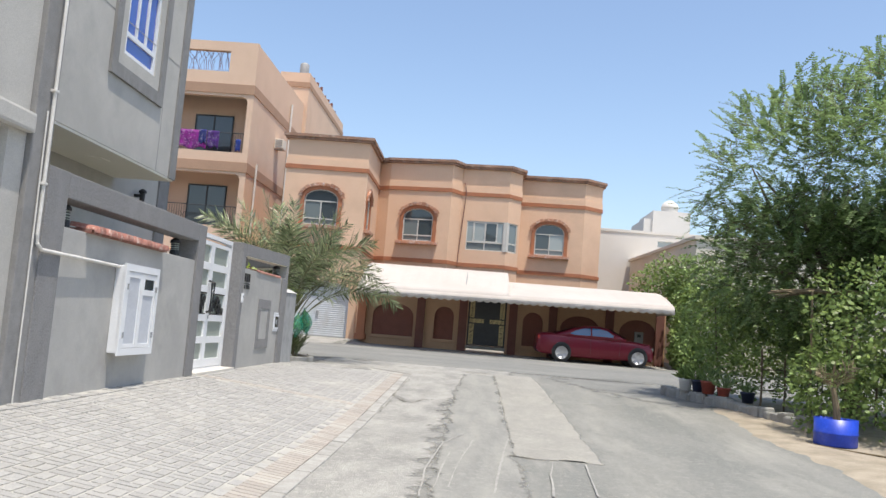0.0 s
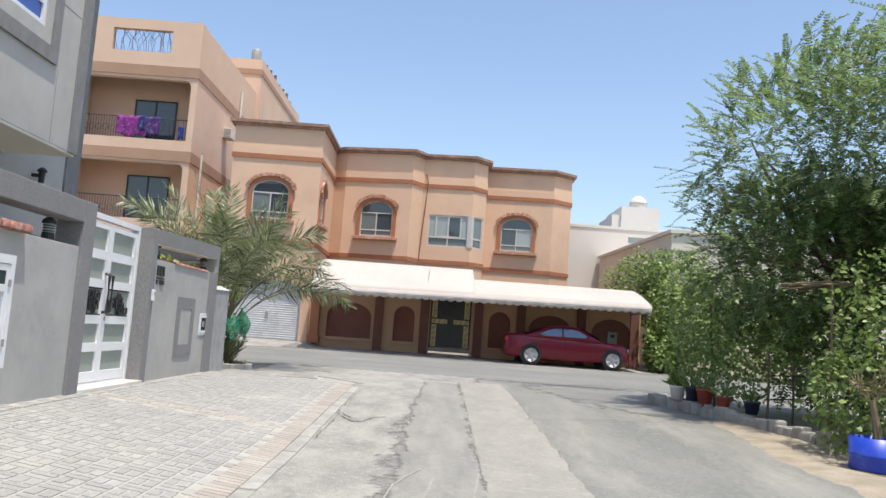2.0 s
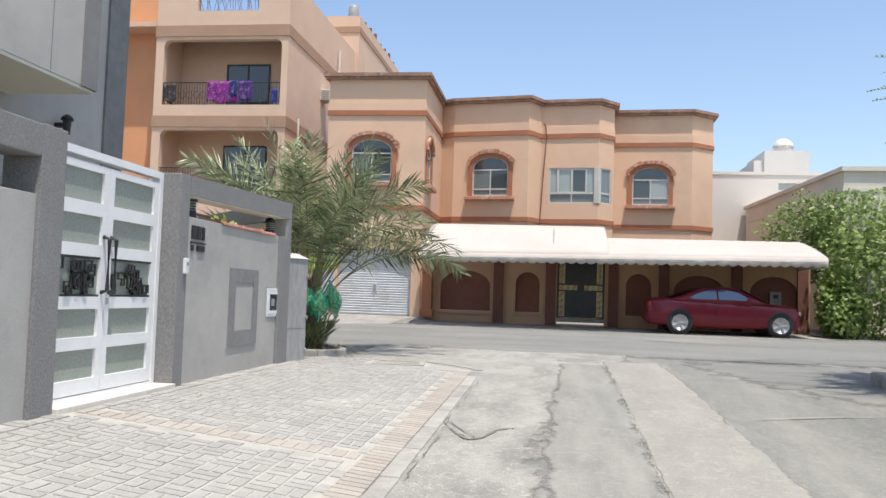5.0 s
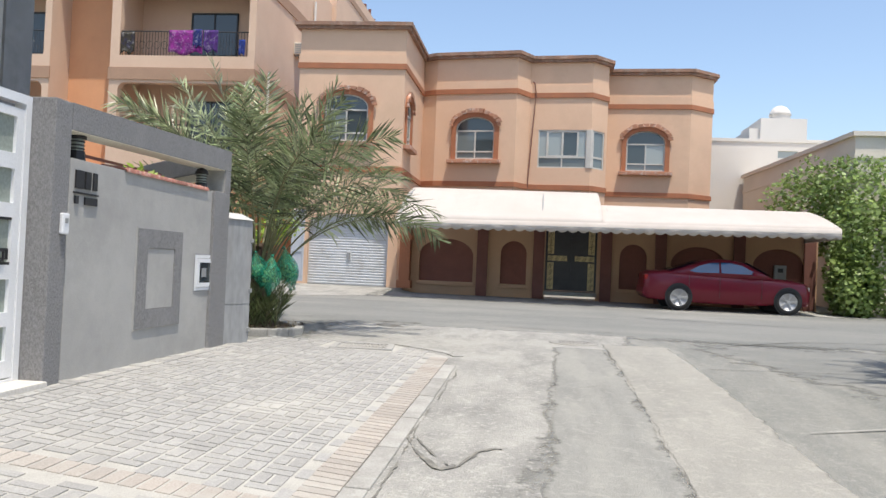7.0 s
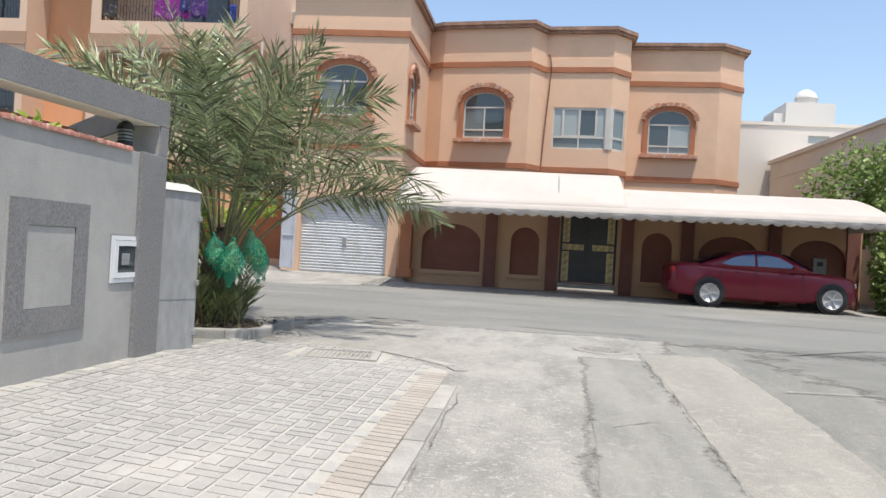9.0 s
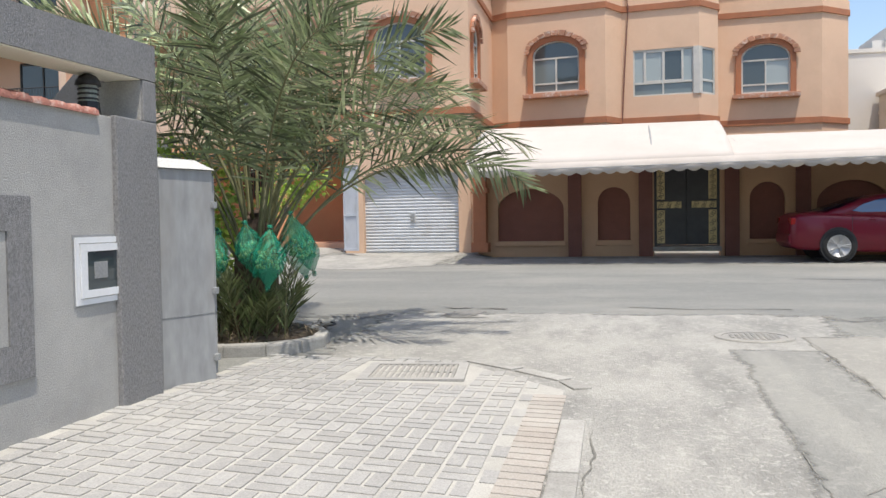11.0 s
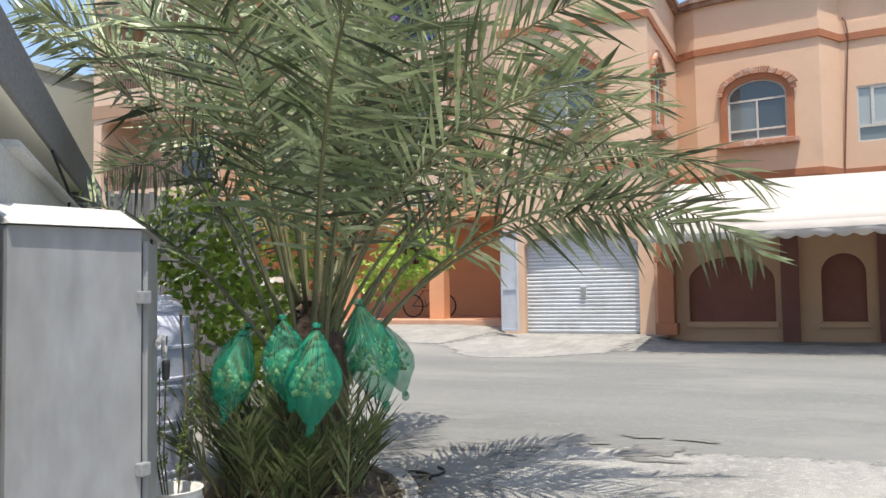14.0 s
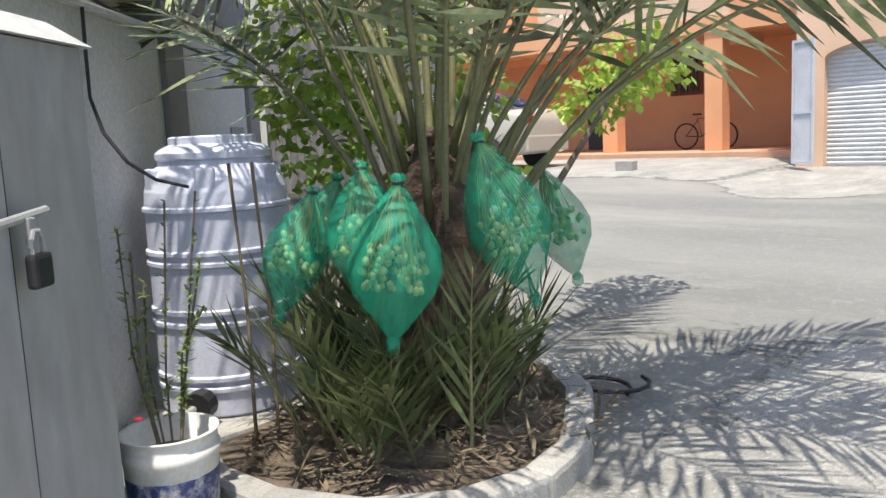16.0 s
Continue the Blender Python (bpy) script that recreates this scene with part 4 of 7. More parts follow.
dg = thing("entrance_gate", (-0.84, 36.3, 0.66), "black double metal gate with gold scroll bands", "gate")
part("frame", extrude(bmesh.new(), rect(-0.07, 1.63, 0, 2.4), -0.03, 0.03, [rect(0.05, 1.51, 0.03, 2.25)]), BLACKMETAL, dg)
for x0, s in ((0.045, 1), (0.785, -1)):
    lf = part("leaf", box(x0, x0 + 0.73, -0.01, 0.02, 0.035, 2.255), BLACKMETAL, dg)
    ex = x0 if s > 0 else x0 + 0.53
    g = bmesh.new()
    for (u0, u1, v0, v1) in ((ex, ex + 0.2, 0.08, 0.92), (ex, ex + 0.2, 1.19, 2.05), (x0 + 0.01 if s > 0 else x0 + 0.12, x0 + 0.61 if s > 0 else x0 + 0.72, 0.97, 1.14)):
        n = max(1, int(max(u1 - u0, v1 - v0) / 0.17))
        for k in range(n):
            for j in (0, 1):
                if v1 - v0 > u1 - u0:
                    cx, cz = (u0 + u1) / 2 + (0.035 if j else -0.035), v0 + (k + 0.5) * (v1 - v0) / n + (0.03 if j else -0.03)
                else:
                    cx, cz = u0 + (k + 0.5) * (u1 - u0) / n + (0.03 if j else -0.03), (v0 + v1) / 2 + (0.03 if j else -0.03)
                pts = [(cx + (0.012 + 0.006 * q) * math.cos(q * 0.75 + j * 3.1), -0.022, cz + (0.012 + 0.006 * q) * math.sin(q * 0.75 + j * 3.1)) for q in range(11)]
                tube(g, pts, 0.0075, 5)
        part("gold_panel", box(u0, u1, -0.016, -0.008, v0, v1, 0.003), GOLD, lf, "gold painted panel")
    part("cover_strip", box(x0 + (0.70 if s > 0 else -0.012), x0 + (0.742 if s > 0 else 0.03), 0.021, 0.04, 0.035, 2.255), BLACKMETAL, lf)
    tagged(part("scroll_work", g, BLACKMETAL, lf), "black scroll work", kind="stuff")
part("threshold", box(-0.05, 1.61, -0.15, 0.05, -0.12, -0.002, 0.01), KERB, dg)

# ---- canvas canopy ----
can = thing("canopy", (0, 0, 0), "cream canvas car canopy with a scalloped valance", "canopy")


def canopy_sheet(x0, x1, zb):
    vs, fs, nx, ny = [], [], 40, 9
    for j in range(ny + 1):
        u = j / ny
        for i in range(nx + 1):
            x = x0 + (x1 - x0) * i / nx
            z = 2.68 + 0.011 * x * (1 - u) + (zb - 2.68) * (1 - (1 - u) ** 1.45) - 0.02 * math.sin(i * math.pi / 4) ** 2 * math.sin(u * math.pi)
            vs.append((x, 33.0 + 3.55 * u, z))
    w = nx + 1
    for j in range(ny):
        fs += [(j * w + i, j * w + i + 1, (j + 1) * w + i + 1, (j + 1) * w + i) for i in range(nx)]
    o = sheet("cover", vs, fs, CANVAS, can, smooth=True)
    md = o.modifiers.new("thick", "SOLIDIFY")
    md.thickness = 0.012
    return o


canopy_sheet(-5.15, 0.68, 3.84)
canopy_sheet(0.60, 6.92, 3.46)
vs, fs = [], []
n = 340
for i in range(n + 1):
    x = -5.15 + 12.07 * i / n
    ph = (x * 3.4) % 1.0
    z1 = 2.635 + 0.011 * x
    vs += [(x, 32.985, z1 + 0.045), (x, 32.965 + 0.012 * math.sin(x * 9), z1 - 0.12), (x, 32.975 + 0.015 * math.sin(x * 7 + 1), z1 - 0.19 - 0.06 * math.sin(ph * math.pi))]
for i in range(n):
    for k in range(2):
        fs.append((3 * i + k, 3 * i + 3 + k, 3 * i + 4 + k, 3 * i + 1 + k))
o = sheet("valance", vs, fs, CANVAS, can, "scalloped cream valance", True)
o.modifiers.new("thick", "SOLIDIFY").thickness = 0.006
part("valance_stripe", tube(bmesh.new(), [(-5.15, 32.957, 2.49), (6.92, 32.957, 2.62)], 0.009, 6), WHITEOLD, can)
sv = [(6.93, 33.0 + 3.55 * u, 2.71 + 0.75 * (1 - (1 - u) ** 1.45)) for u in (k / 9 for k in range(10))]
sw = [(6.93, y, 2.48) for _, y, _ in sv]
o = sheet("side_curtain", sv + sw, [(k, k + 1, k + 11, k + 10) for k in range(9)], CANVAS, can, smooth=True)
o.modifiers.new("thick", "SOLIDIFY").thickness = 0.01
for x in (-5.05, -1.0, 0.9, 3.0, 5.1, 6.85):
    part("rafter", tube(bmesh.new(), [(x, 33.0 + 3.5 * u, 2.6 + ((3.84 if x < 0.6 else 3.46) - 2.66) * (1 - (1 - u) ** 1.7) - 0.02) for u in (k / 8 for k in range(9))], 0.025, 8), GREYMETAL, can)
part("front_rail", tube(bmesh.new(), [(-5.1, 33.02, 2.58), (6.88, 33.02, 2.7)], 0.025), GREYMETAL, can)
tagged(part("door_landing", box(-5.62, 7.4, 35.4, 36.2, 0.1, 0.63, 0.03), CONCRETE), "concrete landing in front of the arcade wall", "pavement", kind="structure")
tagged(part("gutter_slab", box(-3.9, -2.2, 35.0, 35.35, 0.3, 0.45, 0.02), CONCRETE), "low concrete slab by the landing", "pavement", kind="structure")

# ---- apartment block ----
apt = thing("apartment_block", (0, 0, 0), "pale peach apartment block with balconies over a car port", "apartment building")
def soft_head(x0, x1, z0, z1, r=0.28):
    """A balcony opening whose upper corners are rounded."""
    arc = [k * math.pi / 10 for k in range(6)]
    return [(x0, z0), (x1, z0)] + [(x1 - r + r * math.cos(a), z1 - r + r * math.sin(a)) for a in arc] + [(x0 + r - r * math.sin(a), z1 - r + r * math.cos(a)) for a in arc]


BAYS = ((-17.3, -11.7), (-25.2, -19.7))
for bx0, bx1 in BAYS:
    part("wall", extrude(bmesh.new(), rect(bx0, bx1, 3.98, 13.95), 39.0, 39.3, [
        soft_head(bx0 + 0.35, bx1 - 0.27, 8.66, 11.32), soft_head(bx0 + 0.35, bx1 - 0.27, 5.18, 7.64), rect(bx0 + 1.7, bx1 - 1.3, 12.5, 13.5)]), PEACHAPT, apt)
    for z in (5.18, 8.66, 12.2):
        part("slab", box(bx0 + 0.02, bx1 - 0.02, 39.3, 41.0, z - 0.2, z), PEACHAPT, apt)
    part("back_wall", box(bx0, bx1 - 0.255, 40.9, 41.1, 3.45, 12.0), PEACHAPT, apt)
    for x in (bx0 + 0.002, bx1 - 0.252):
        part("fin", box(x, x + 0.25, 39.3, 40.9, 3.45, 13.88), PEACHAPT, apt)
    for z0, z1 in ((11.45, 11.9), (7.75, 8.2)):
        part("band", box(bx0 - 0.03, bx1 + 0.04, 38.95, 39.0, z0, z1), BAND, apt, "tan string band")
    for z in (5.18, 8.66):
        d = part("balcony_door", extrude(bmesh.new(), rect(bx0 + 2.3, bx0 + 4.2, z, z + 2.15), 40.82, 40.89, [rect(bx0 + 2.36, bx0 + 3.22, z + 0.06, z + 2.09), rect(bx0 + 3.28, bx0 + 4.14, z + 0.06, z + 2.09)]), BLACKMETAL, apt, "dark framed balcony door")
        part("pane", box(bx0 + 2.34, bx0 + 4.16, 40.85, 40.856, z + 0.04, z + 2.1), GLASS, d)
        r = part("railing", tube(bmesh.new(), [(bx0 + 0.35, 39.12, z + 0.93), (bx1 - 0.27, 39.12, z + 0.93)], 0.022, 6), BLACKMETAL, apt, "black ornate balcony railing")
        g = bmesh.new()
        k = bx0 + 0.42
        while k < bx1 - 0.3:
            bx(g, k - 0.007, k + 0.007, 39.113, 39.127, z + 0.02, z + 0.92)
            k += 0.115
        part("baluster_panel", g, BLACKMETAL, r)
        g = bmesh.new()
        k = bx0 + 0.6
        while k < bx1 - 0.5:
            tube(g, [(k + 0.12 * math.cos(q * math.pi / 6), 39.12, z + 0.42 + 0.14 * math.sin(q * math.pi / 6)) for q in range(13)], 0.008, 4)
            k += 0.29
        part("scroll_panel", g, BLACKMETAL, r)
    g = bmesh.new()
    for k in range(26):
        x = bx0 + 1.7 + (bx1 - bx0 - 3.0) * k / 25
        tube(g, [(x, 39.15, 12.5), (x + rnd(-0.25, 0.25), 39.15, 13.0), (x + rnd(-0.3, 0.3), 39.15, 13.5)], 0.012, 4)
    part("lattice", g, BROWNPIL, apt, "brown lattice in the parapet opening")
part("recess_wall", box(-19.7, -17.3, 40.3, 40.5, 3.45, 13.9), ORANGE, apt)
part("side_wall", box(-11.95, -11.7, 39.3, 62.0, 3.81, 13.9), PEACHAPT, apt)
for z0, z1 in ((11.45, 11.9), (7.75, 8.2)):
    part("band", box(-11.7, -11.66, 39.0, 62.0, z0, z1), BAND, apt, "tan string band")
part("roof", box(-25.2, -11.7, 39.3, 62.0, 12.0, 12.2), PEACHAPT, apt)
part("stair_tower", box(-13.3, -11.5, 49.5, 62.0, 12.2, 15.86), PEACHAPT, apt)
part("tower_band", box(-13.35, -11.46, 49.45, 62.0, 14.98, 15.28), BAND, apt)
part("car_port_ceiling", box(-25.2, -9.26, 39.3, 42.2, 3.65, 3.8), ORANGE, apt)
part("car_port_back", box(-25.2, -9.0, 42.2, 42.4, 0.3, 3.65), ORANGE, apt, "deep orange rendered wall")
part("car_port_side", box(-9.25, -9.0, 39.0, 42.2, 0.3, 3.9), ORANGE, apt)
part("car_port_beam", box(-25.2, -9.0, 38.96, 39.28, 3.62, 3.98), ORANGE, apt)
for x in (-12.34, -15.25, -19.5, -23.5):
    part("column", box(x, x + 0.45, 39.0, 39.4, 0.4, 3.62), ORANGE, apt, "square orange column")
tagged(part("car_port_floor", box(-25.2, -8.8, 38.2, 44.2, 0.2, 0.80, 0.01), TILEFLOOR), "orange tiled car port floor", "floor", kind="structure")

# ---- far houses on the other side ----
wh = thing("white_house", (0, 0, 0), "plain white flat-roofed house with a domed stair tower", "house")
part("wall", extrude(bmesh.new(), rect(5.6, 16.0, 0.3, 7.75), 50.0, 50.3, [rect(9.75, 10.65, 7.02, 7.36)]), WHITEWALL, wh)
part("body", box(5.62, 16.0, 50.302, 60.0, 0.3, 7.55), WHITEWALL, wh)
part("parapet", box(5.55, 16.0, 49.95, 50.35, 7.75, 7.9), WHITEWALL, wh)
part("window", box(9.75, 10.65, 50.1, 50.12, 7.02, 7.36), GLASSPALE, wh)
part("stair_tower", box(11.64, 14.3, 61.0, 66.0, 0.3, 10.95), WHITEWALL, wh)
part("tower_wing", box(11.05, 11.64, 61.2, 66.0, 0.3, 10.35), WHITEWALL, wh)
part("dome_base", cyl(bmesh.new(), (13.15, 62.6, 10.95), (13.15, 62.6, 11.4), 0.6, None, 20), WHITEWALL, wh)
part("dome", lathe(bmesh.new(), [(0.66, 0), (0.62, 0.15), (0.52, 0.34), (0.36, 0.5), (0.15, 0.6), (0.02, 0.62)], (13.15, 62.6, 11.4), 20), WHITEWALL, wh, smooth=True)
bh = thing("beige_house", (0, 0, 0), "beige house side wall behind the hedge", "house")
BHP = [(8.75, 37.4), (22.0, 37.0), (22.0, 49.8), (8.2, 49.8)]
part("wall", prism(bmesh.new(), BHP, 0.3, 6.0), BEIGEWALL, bh)
part("parapet", prism(bmesh.new(), offset(BHP, 0.1), 6.0, 6.15), BEIGEWALL, bh)
part("wall_band", prism(bmesh.new(), offset(BHP, 0.03), 5.3, 5.42), BEIGEWALL, bh)

gh = thing("olive_house", (0, 0, 0), "pale olive rendered house beyond the apartment block", "house")
OLIVE = mat("pale_olive_render", (0.40, 0.395, 0.325), (0.36, 0.355, 0.29), 0.9, 0.6, 80, 0.1, dirt_glint=(0.30, 0.295, 0.24), dirt_glint_amount=0.4, dirt_glint_scale=0.5)
GHP = [(-27.6, 37.9), (-26.6, 50.0), (-44.0, 50.0), (-40.0, 34.0)]
part("wall", prism(bmesh.new(), GHP, 0.3, 9.75), OLIVE, gh)
part("parapet", prism(bmesh.new(), offset(GHP, 0.08), 9.75, 9.95), OLIVE, gh)

# ---- paving of the forecourt ----
CROSS = 14.1  # a pink course across the forecourt


def in_paving(x, y):
    return -4.76 < x < -2.06 and y < 20.28 + max(0.0, (-2.12 - x)) * 1.05 and y < 21.4 and not (abs(x + 3.3) < 0.5 and abs(y - 20.75) < 0.46)


vs, fs = [], []
xs = [-4.8 + 0.27 * i for i in range(11)]
ys = [-6 + 0.25 * j for j in range(110)]
def pave_end(x):
    return min(21.2, 20.3 + max(0.0, -2.12 - x) * 1.05)


jv = [(max(-4.82, min(-2.04, x)), min(y, pave_end(x)), gz(x, min(y, pave_end(x))) + 0.0098) for y in ys for x in xs]
pave = tagged(sheet("pavement", jv, [(j * 11 + i, j * 11 + i + 1, (j + 1) * 11 + i + 1, (j + 1) * 11 + i) for j in range(109) for i in range(10)], SANDJOINT, smooth=True), "dusty grey block paving with sandy joints", "pavement", kind="structure")


def slope_pose(x, y, turn):
    e = 0.15
    n = Vector((gz(x - e, y) - gz(x + e, y), gz(x, y - e) - gz(x, y + e), 2 * e)).normalized()
    q = Vector((0, 0, 1)).rotation_difference(n)
    return Matrix.Translation((x, y, gz(x, y) + 0.004)) @ q.to_matrix().to_4x4() @ pose(0, 0, 0, 0, 0, turn)


def paver_mesh(name, lx, ly, material):
    bm = bx(bmesh.new(), -lx / 2, lx / 2, -ly / 2, ly / 2, -0.02, 0.011)
    top = [v for v in bm.verts if v.co.z > 0]
    for v in top:
        v.co.x *= 1 - 0.008 / lx
        v.co.y *= 1 - 0.008 / ly
    me = bpy.data.meshes.new(name)
    bm.to_mesh(me)
    bm.free()
    me.materials.append(material)
    return me


rest_v, rest_f = [], []


def rest_add(m, me):
    o = len(rest_v)
    rest_v.extend(tuple(m @ v.co) for v in me.vertices)
    rest_f.extend(tuple(o + i for i in p.vertices) for p in me.polygons)


PM = paver_mesh("paver", 0.188, 0.088, PAVER)
spots = []
CELL = 0.203
for j in range(-26, 106):
    for i in range(0, 13):
        cx, cy = -4.72 + CELL * i, CELL * j + 0.1
        for k in (-1, 1):
            if (i + j) % 2:
                px, py, tn = cx, cy + k * CELL / 4, 0
            else:
                px, py, tn = cx + k * CELL / 4, cy, 90
            if in_paving(px, py) and px < -2.32 and abs(py - CROSS) > 0.2:
                spots.append((px, py, tn))
spots.sort(key=lambda p: abs(p[1] - 17.2) + 0.6 * abs(p[0] + 2.6))
for n_, (px, py, tn) in enumerate(spots):
    m = slope_pose(px, py, tn + rnd(-1.2, 1.2)) @ Matrix.Translation((0, 0, rnd(-0.001, 0.002)))
    if n_ < 300:
        o = new("paver", PM)
        o.parent, o.matrix_basis = pave, m
    else:
        rest_add(m, PM)
tagged(sheet("paver_field", rest_v, rest_f, PAVER, pave), kind="stuff")
BM_ = paver_mesh("border_paver", 0.232, 0.094, PAVERED)
rest_v, rest_f = [], []
for j in range(24):
    o = new("border_paver", BM_)
    o.parent, o.matrix_basis = pave, slope_pose(-2.38 - 0.104 * j, CROSS, 90 + rnd(-1.5, 1.5))
for j in range(-58, 202):
    y = 0.104 * j
    if y > 20.1:
        break
    m = slope_pose(-2.185, y, rnd(-1.5, 1.5))
    if 8 < y < 20.2:
        o = new("border_paver", BM_)
        o.parent, o.matrix_basis = pave, m
    else:
        rest_add(m, BM_)
tagged(sheet("border_paver_field", rest_v, rest_f, PAVERED, pave), kind="stuff")
# flush concrete edging
for j in range(27):
    y0 = -6 + j * 0.98
    if y0 > 19.4:
        break
    o = part("edging_block", box(-0.075, 0.075, 0.008, 0.965, -0.06, 0.022, 0.012), KERB)
    o.matrix_basis = slope_pose(-1.985, y0, rnd(-0.4, 0.4))
    o.parent = pave
for (ax, ay), (bx_, by_) in (((-1.97, 20.35), (-2.1, 20.62)), ((-2.12, 20.66), (-2.5, 21.0)), ((-2.52, 21.02), (-2.95, 21.35))):
    L = math.hypot(bx_ - ax, by_ - ay)
    o = part("edging_block", box(0, L - 0.01, -0.07, 0.07, -0.06, 0.018, 0.008), KERB)
    o.matrix_basis = slope_pose(ax, ay, math.degrees(math.atan2(by_ - ay, bx_ - ax)))
    o.parent = pave

# drain grate and manhole
IRON = mat("worn_iron", (0.25, 0.245, 0.228), (0.31, 0.30, 0.272), 0.7, 8, 90, 0.2, metal=0.1, dirt_glint=(0.4, 0.38, 0.33), dirt_glint_amount=0.6, dirt_glint_scale=4)
gr = thing("drain_grate", (-3.3, 20.75, gz(-3.3, 20.75) + 0.012), "iron drain grate in a concrete surround set in the paving", "grate", turn=7)
part("surround", extrude(bmesh.new(), rect(-0.41, 0.41, -0.37, 0.37), -0.05, 0.012, [rect(-0.33, 0.33, -0.3, 0.3)]), PAVER, gr).matrix_local = pose(0, 0, 0, 90, 0, 0)
part("well", box(-0.33, 0.33, -0.3, 0.3, -0.05, -0.03), IRON, gr)
for k in range(14):
    x = -0.31 + k * 0.0477
    part("bar", box(x - 0.013, x + 0.013, -0.3, 0.3, -0.025, 0.006, 0.003), IRON, gr)
for y in (-0.29, 0.0, 0.29):
    part("cross_bar", box(-0.33, 0.33, y - 0.012, y + 0.012, -0.03, 0.002), IRON, gr)
mh = thing("manhole_cover", (-0.42, 23.0, gz(-0.42, 23.0) + 0.008), "round cast iron manhole cover in the asphalt", "manhole cover")
part("rim", lathe(bmesh.new(), [(0.31, 0.0), (0.31, 0.012), (0.37, 0.012), (0.38, 0.0)], seg=32), IRON, mh)
part("lid", cyl(bmesh.new(), (0, 0, -0.01), (0, 0, 0.008), 0.305, None, 32), IRON, mh)
g = bmesh.new()
for i in range(-5, 6):
    for j in range(-5, 6):
        if i * i + j * j < 25:
            bx(g, i * 0.053 - 0.017, i * 0.053 + 0.017, j * 0.053 - 0.017, j * 0.053 + 0.017, 0.006, 0.013)
part("tread_relief", g, IRON, mh)
# broken lip of the concrete verge
lip = bmesh.new()
for k in range(90):
    u = (k + rnd(0, 0.9)) / 90 * (len(BREAK) - 1.001)
    i0 = int(u)
    x = BREAK[i0][0] + (BREAK[i0 + 1][0] - BREAK[i0][0]) * (u - i0) + rnd(-0.045, 0.03)
    y = BREAK[i0][1] + (BREAK[i0 + 1][1] - BREAK[i0][1]) * (u - i0) + rnd(-0.06, 0.03)
    w = rnd(0.006, 0.032)
    bx(lip, x - w, x + w, y - w * 0.7, y + w * 0.7, gz(x, y) - 0.01, gz(x, y) + rnd(0.016, 0.034), 0.006)
tagged(part("broken_edge", lip, TRACK), "crumbled dark edge of a broken concrete slab", "rubble", kind="stuff")

# ---- metal cabinet beside the wall ----
cabt = thing("metal_cabinet", (0, 0, 0), "greyed white metal cabinet with a padlocked side door", "cabinet")


LIDGREY = mat("weathered_pale_lid", (0.50, 0.50, 0.485), (0.43, 0.43, 0.42), 0.6, 2, 60, 0.05, dirt_glint=(0.36, 0.35, 0.33), dirt_glint_amount=0.5, dirt_glint_scale=3)
CABP = [(-5.3, 19.69), (-4.86, 19.68), (-4.68, 20.11), (-5.2, 20.75), (-5.65, 20.72)]
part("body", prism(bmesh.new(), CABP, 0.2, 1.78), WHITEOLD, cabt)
rb = bmesh.new()
pl = [(-5.3, 19.69), (-4.84, 19.675), (-4.655, 20.11), (-5.2, 20.79), (-5.66, 20.75)]
lo = [rb.verts.new((x, y, 1.785)) for x, y in pl]
hi = [rb.verts.new((x, y, z)) for (x, y), z in zip([(-5.28, 19.7), (-5.0, 19.7), (-4.86, 20.18), (-5.28, 20.7), (-5.6, 20.7)], (1.88, 1.87, 1.87, 1.86, 1.86))]
for i in range(5):
    rb.faces.new((lo[i], lo[(i + 1) % 5], hi[(i + 1) % 5], hi[i]))
rb.faces.new(hi)
rb.faces.new(lo[::-1])
part("lid", rb, LIDGREY, cabt, "pale grey sloped lid")
for z in (0.36, 0.86, 1.5):
    part("hinge", box(-4.69, -4.655, 20.09, 20.14, z, z + 0.05, 0.006), GREYMETAL, cabt)
m, L = facing((-4.68, 20.11), (-5.2, 20.75))
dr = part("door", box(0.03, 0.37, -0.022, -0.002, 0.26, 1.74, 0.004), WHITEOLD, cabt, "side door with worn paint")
dr.matrix_local = m
o = part("latch", tube(bmesh.new(), [(0.26, -0.04, 1.335), (0.50, -0.04, 1.355)], 0.012), GREYMETAL, dr)
part("hasp", box(0.39, 0.42, -0.06, -0.045, 1.27, 1.345, 0.004), GREYMETAL, dr)
part("seam", box(0.38, 0.388, -0.012, -0.001, 0.22, 1.77), BLACKMETAL, cabt).matrix_local = m
part("seam_line", box(0.0, 0.47, -0.004, -0.001, 0.72, 0.724), GREYMETAL, cabt).matrix_local = facing((-4.86, 19.68), (-4.68, 20.11))[0]
pk = thing("padlock", (0, 0, 0), "black padlock hanging from the cabinet latch", "padlock")
pk.matrix_basis = m @ pose(0.405, -0.06, 1.175)
part("case", box(-0.04, 0.04, -0.02, 0.01, 0.0, 0.085, 0.012), BLACKPLASTIC, pk)
part("shackle", tube(bmesh.new(), [(-0.022, -0.005, 0.08), (-0.022, -0.005, 0.12), (-0.012, -0.005, 0.138), (0.012, -0.005, 0.138), (0.022, -0.005, 0.12), (0.022, -0.005, 0.08)], 0.006, 6), GREYMETAL, pk)

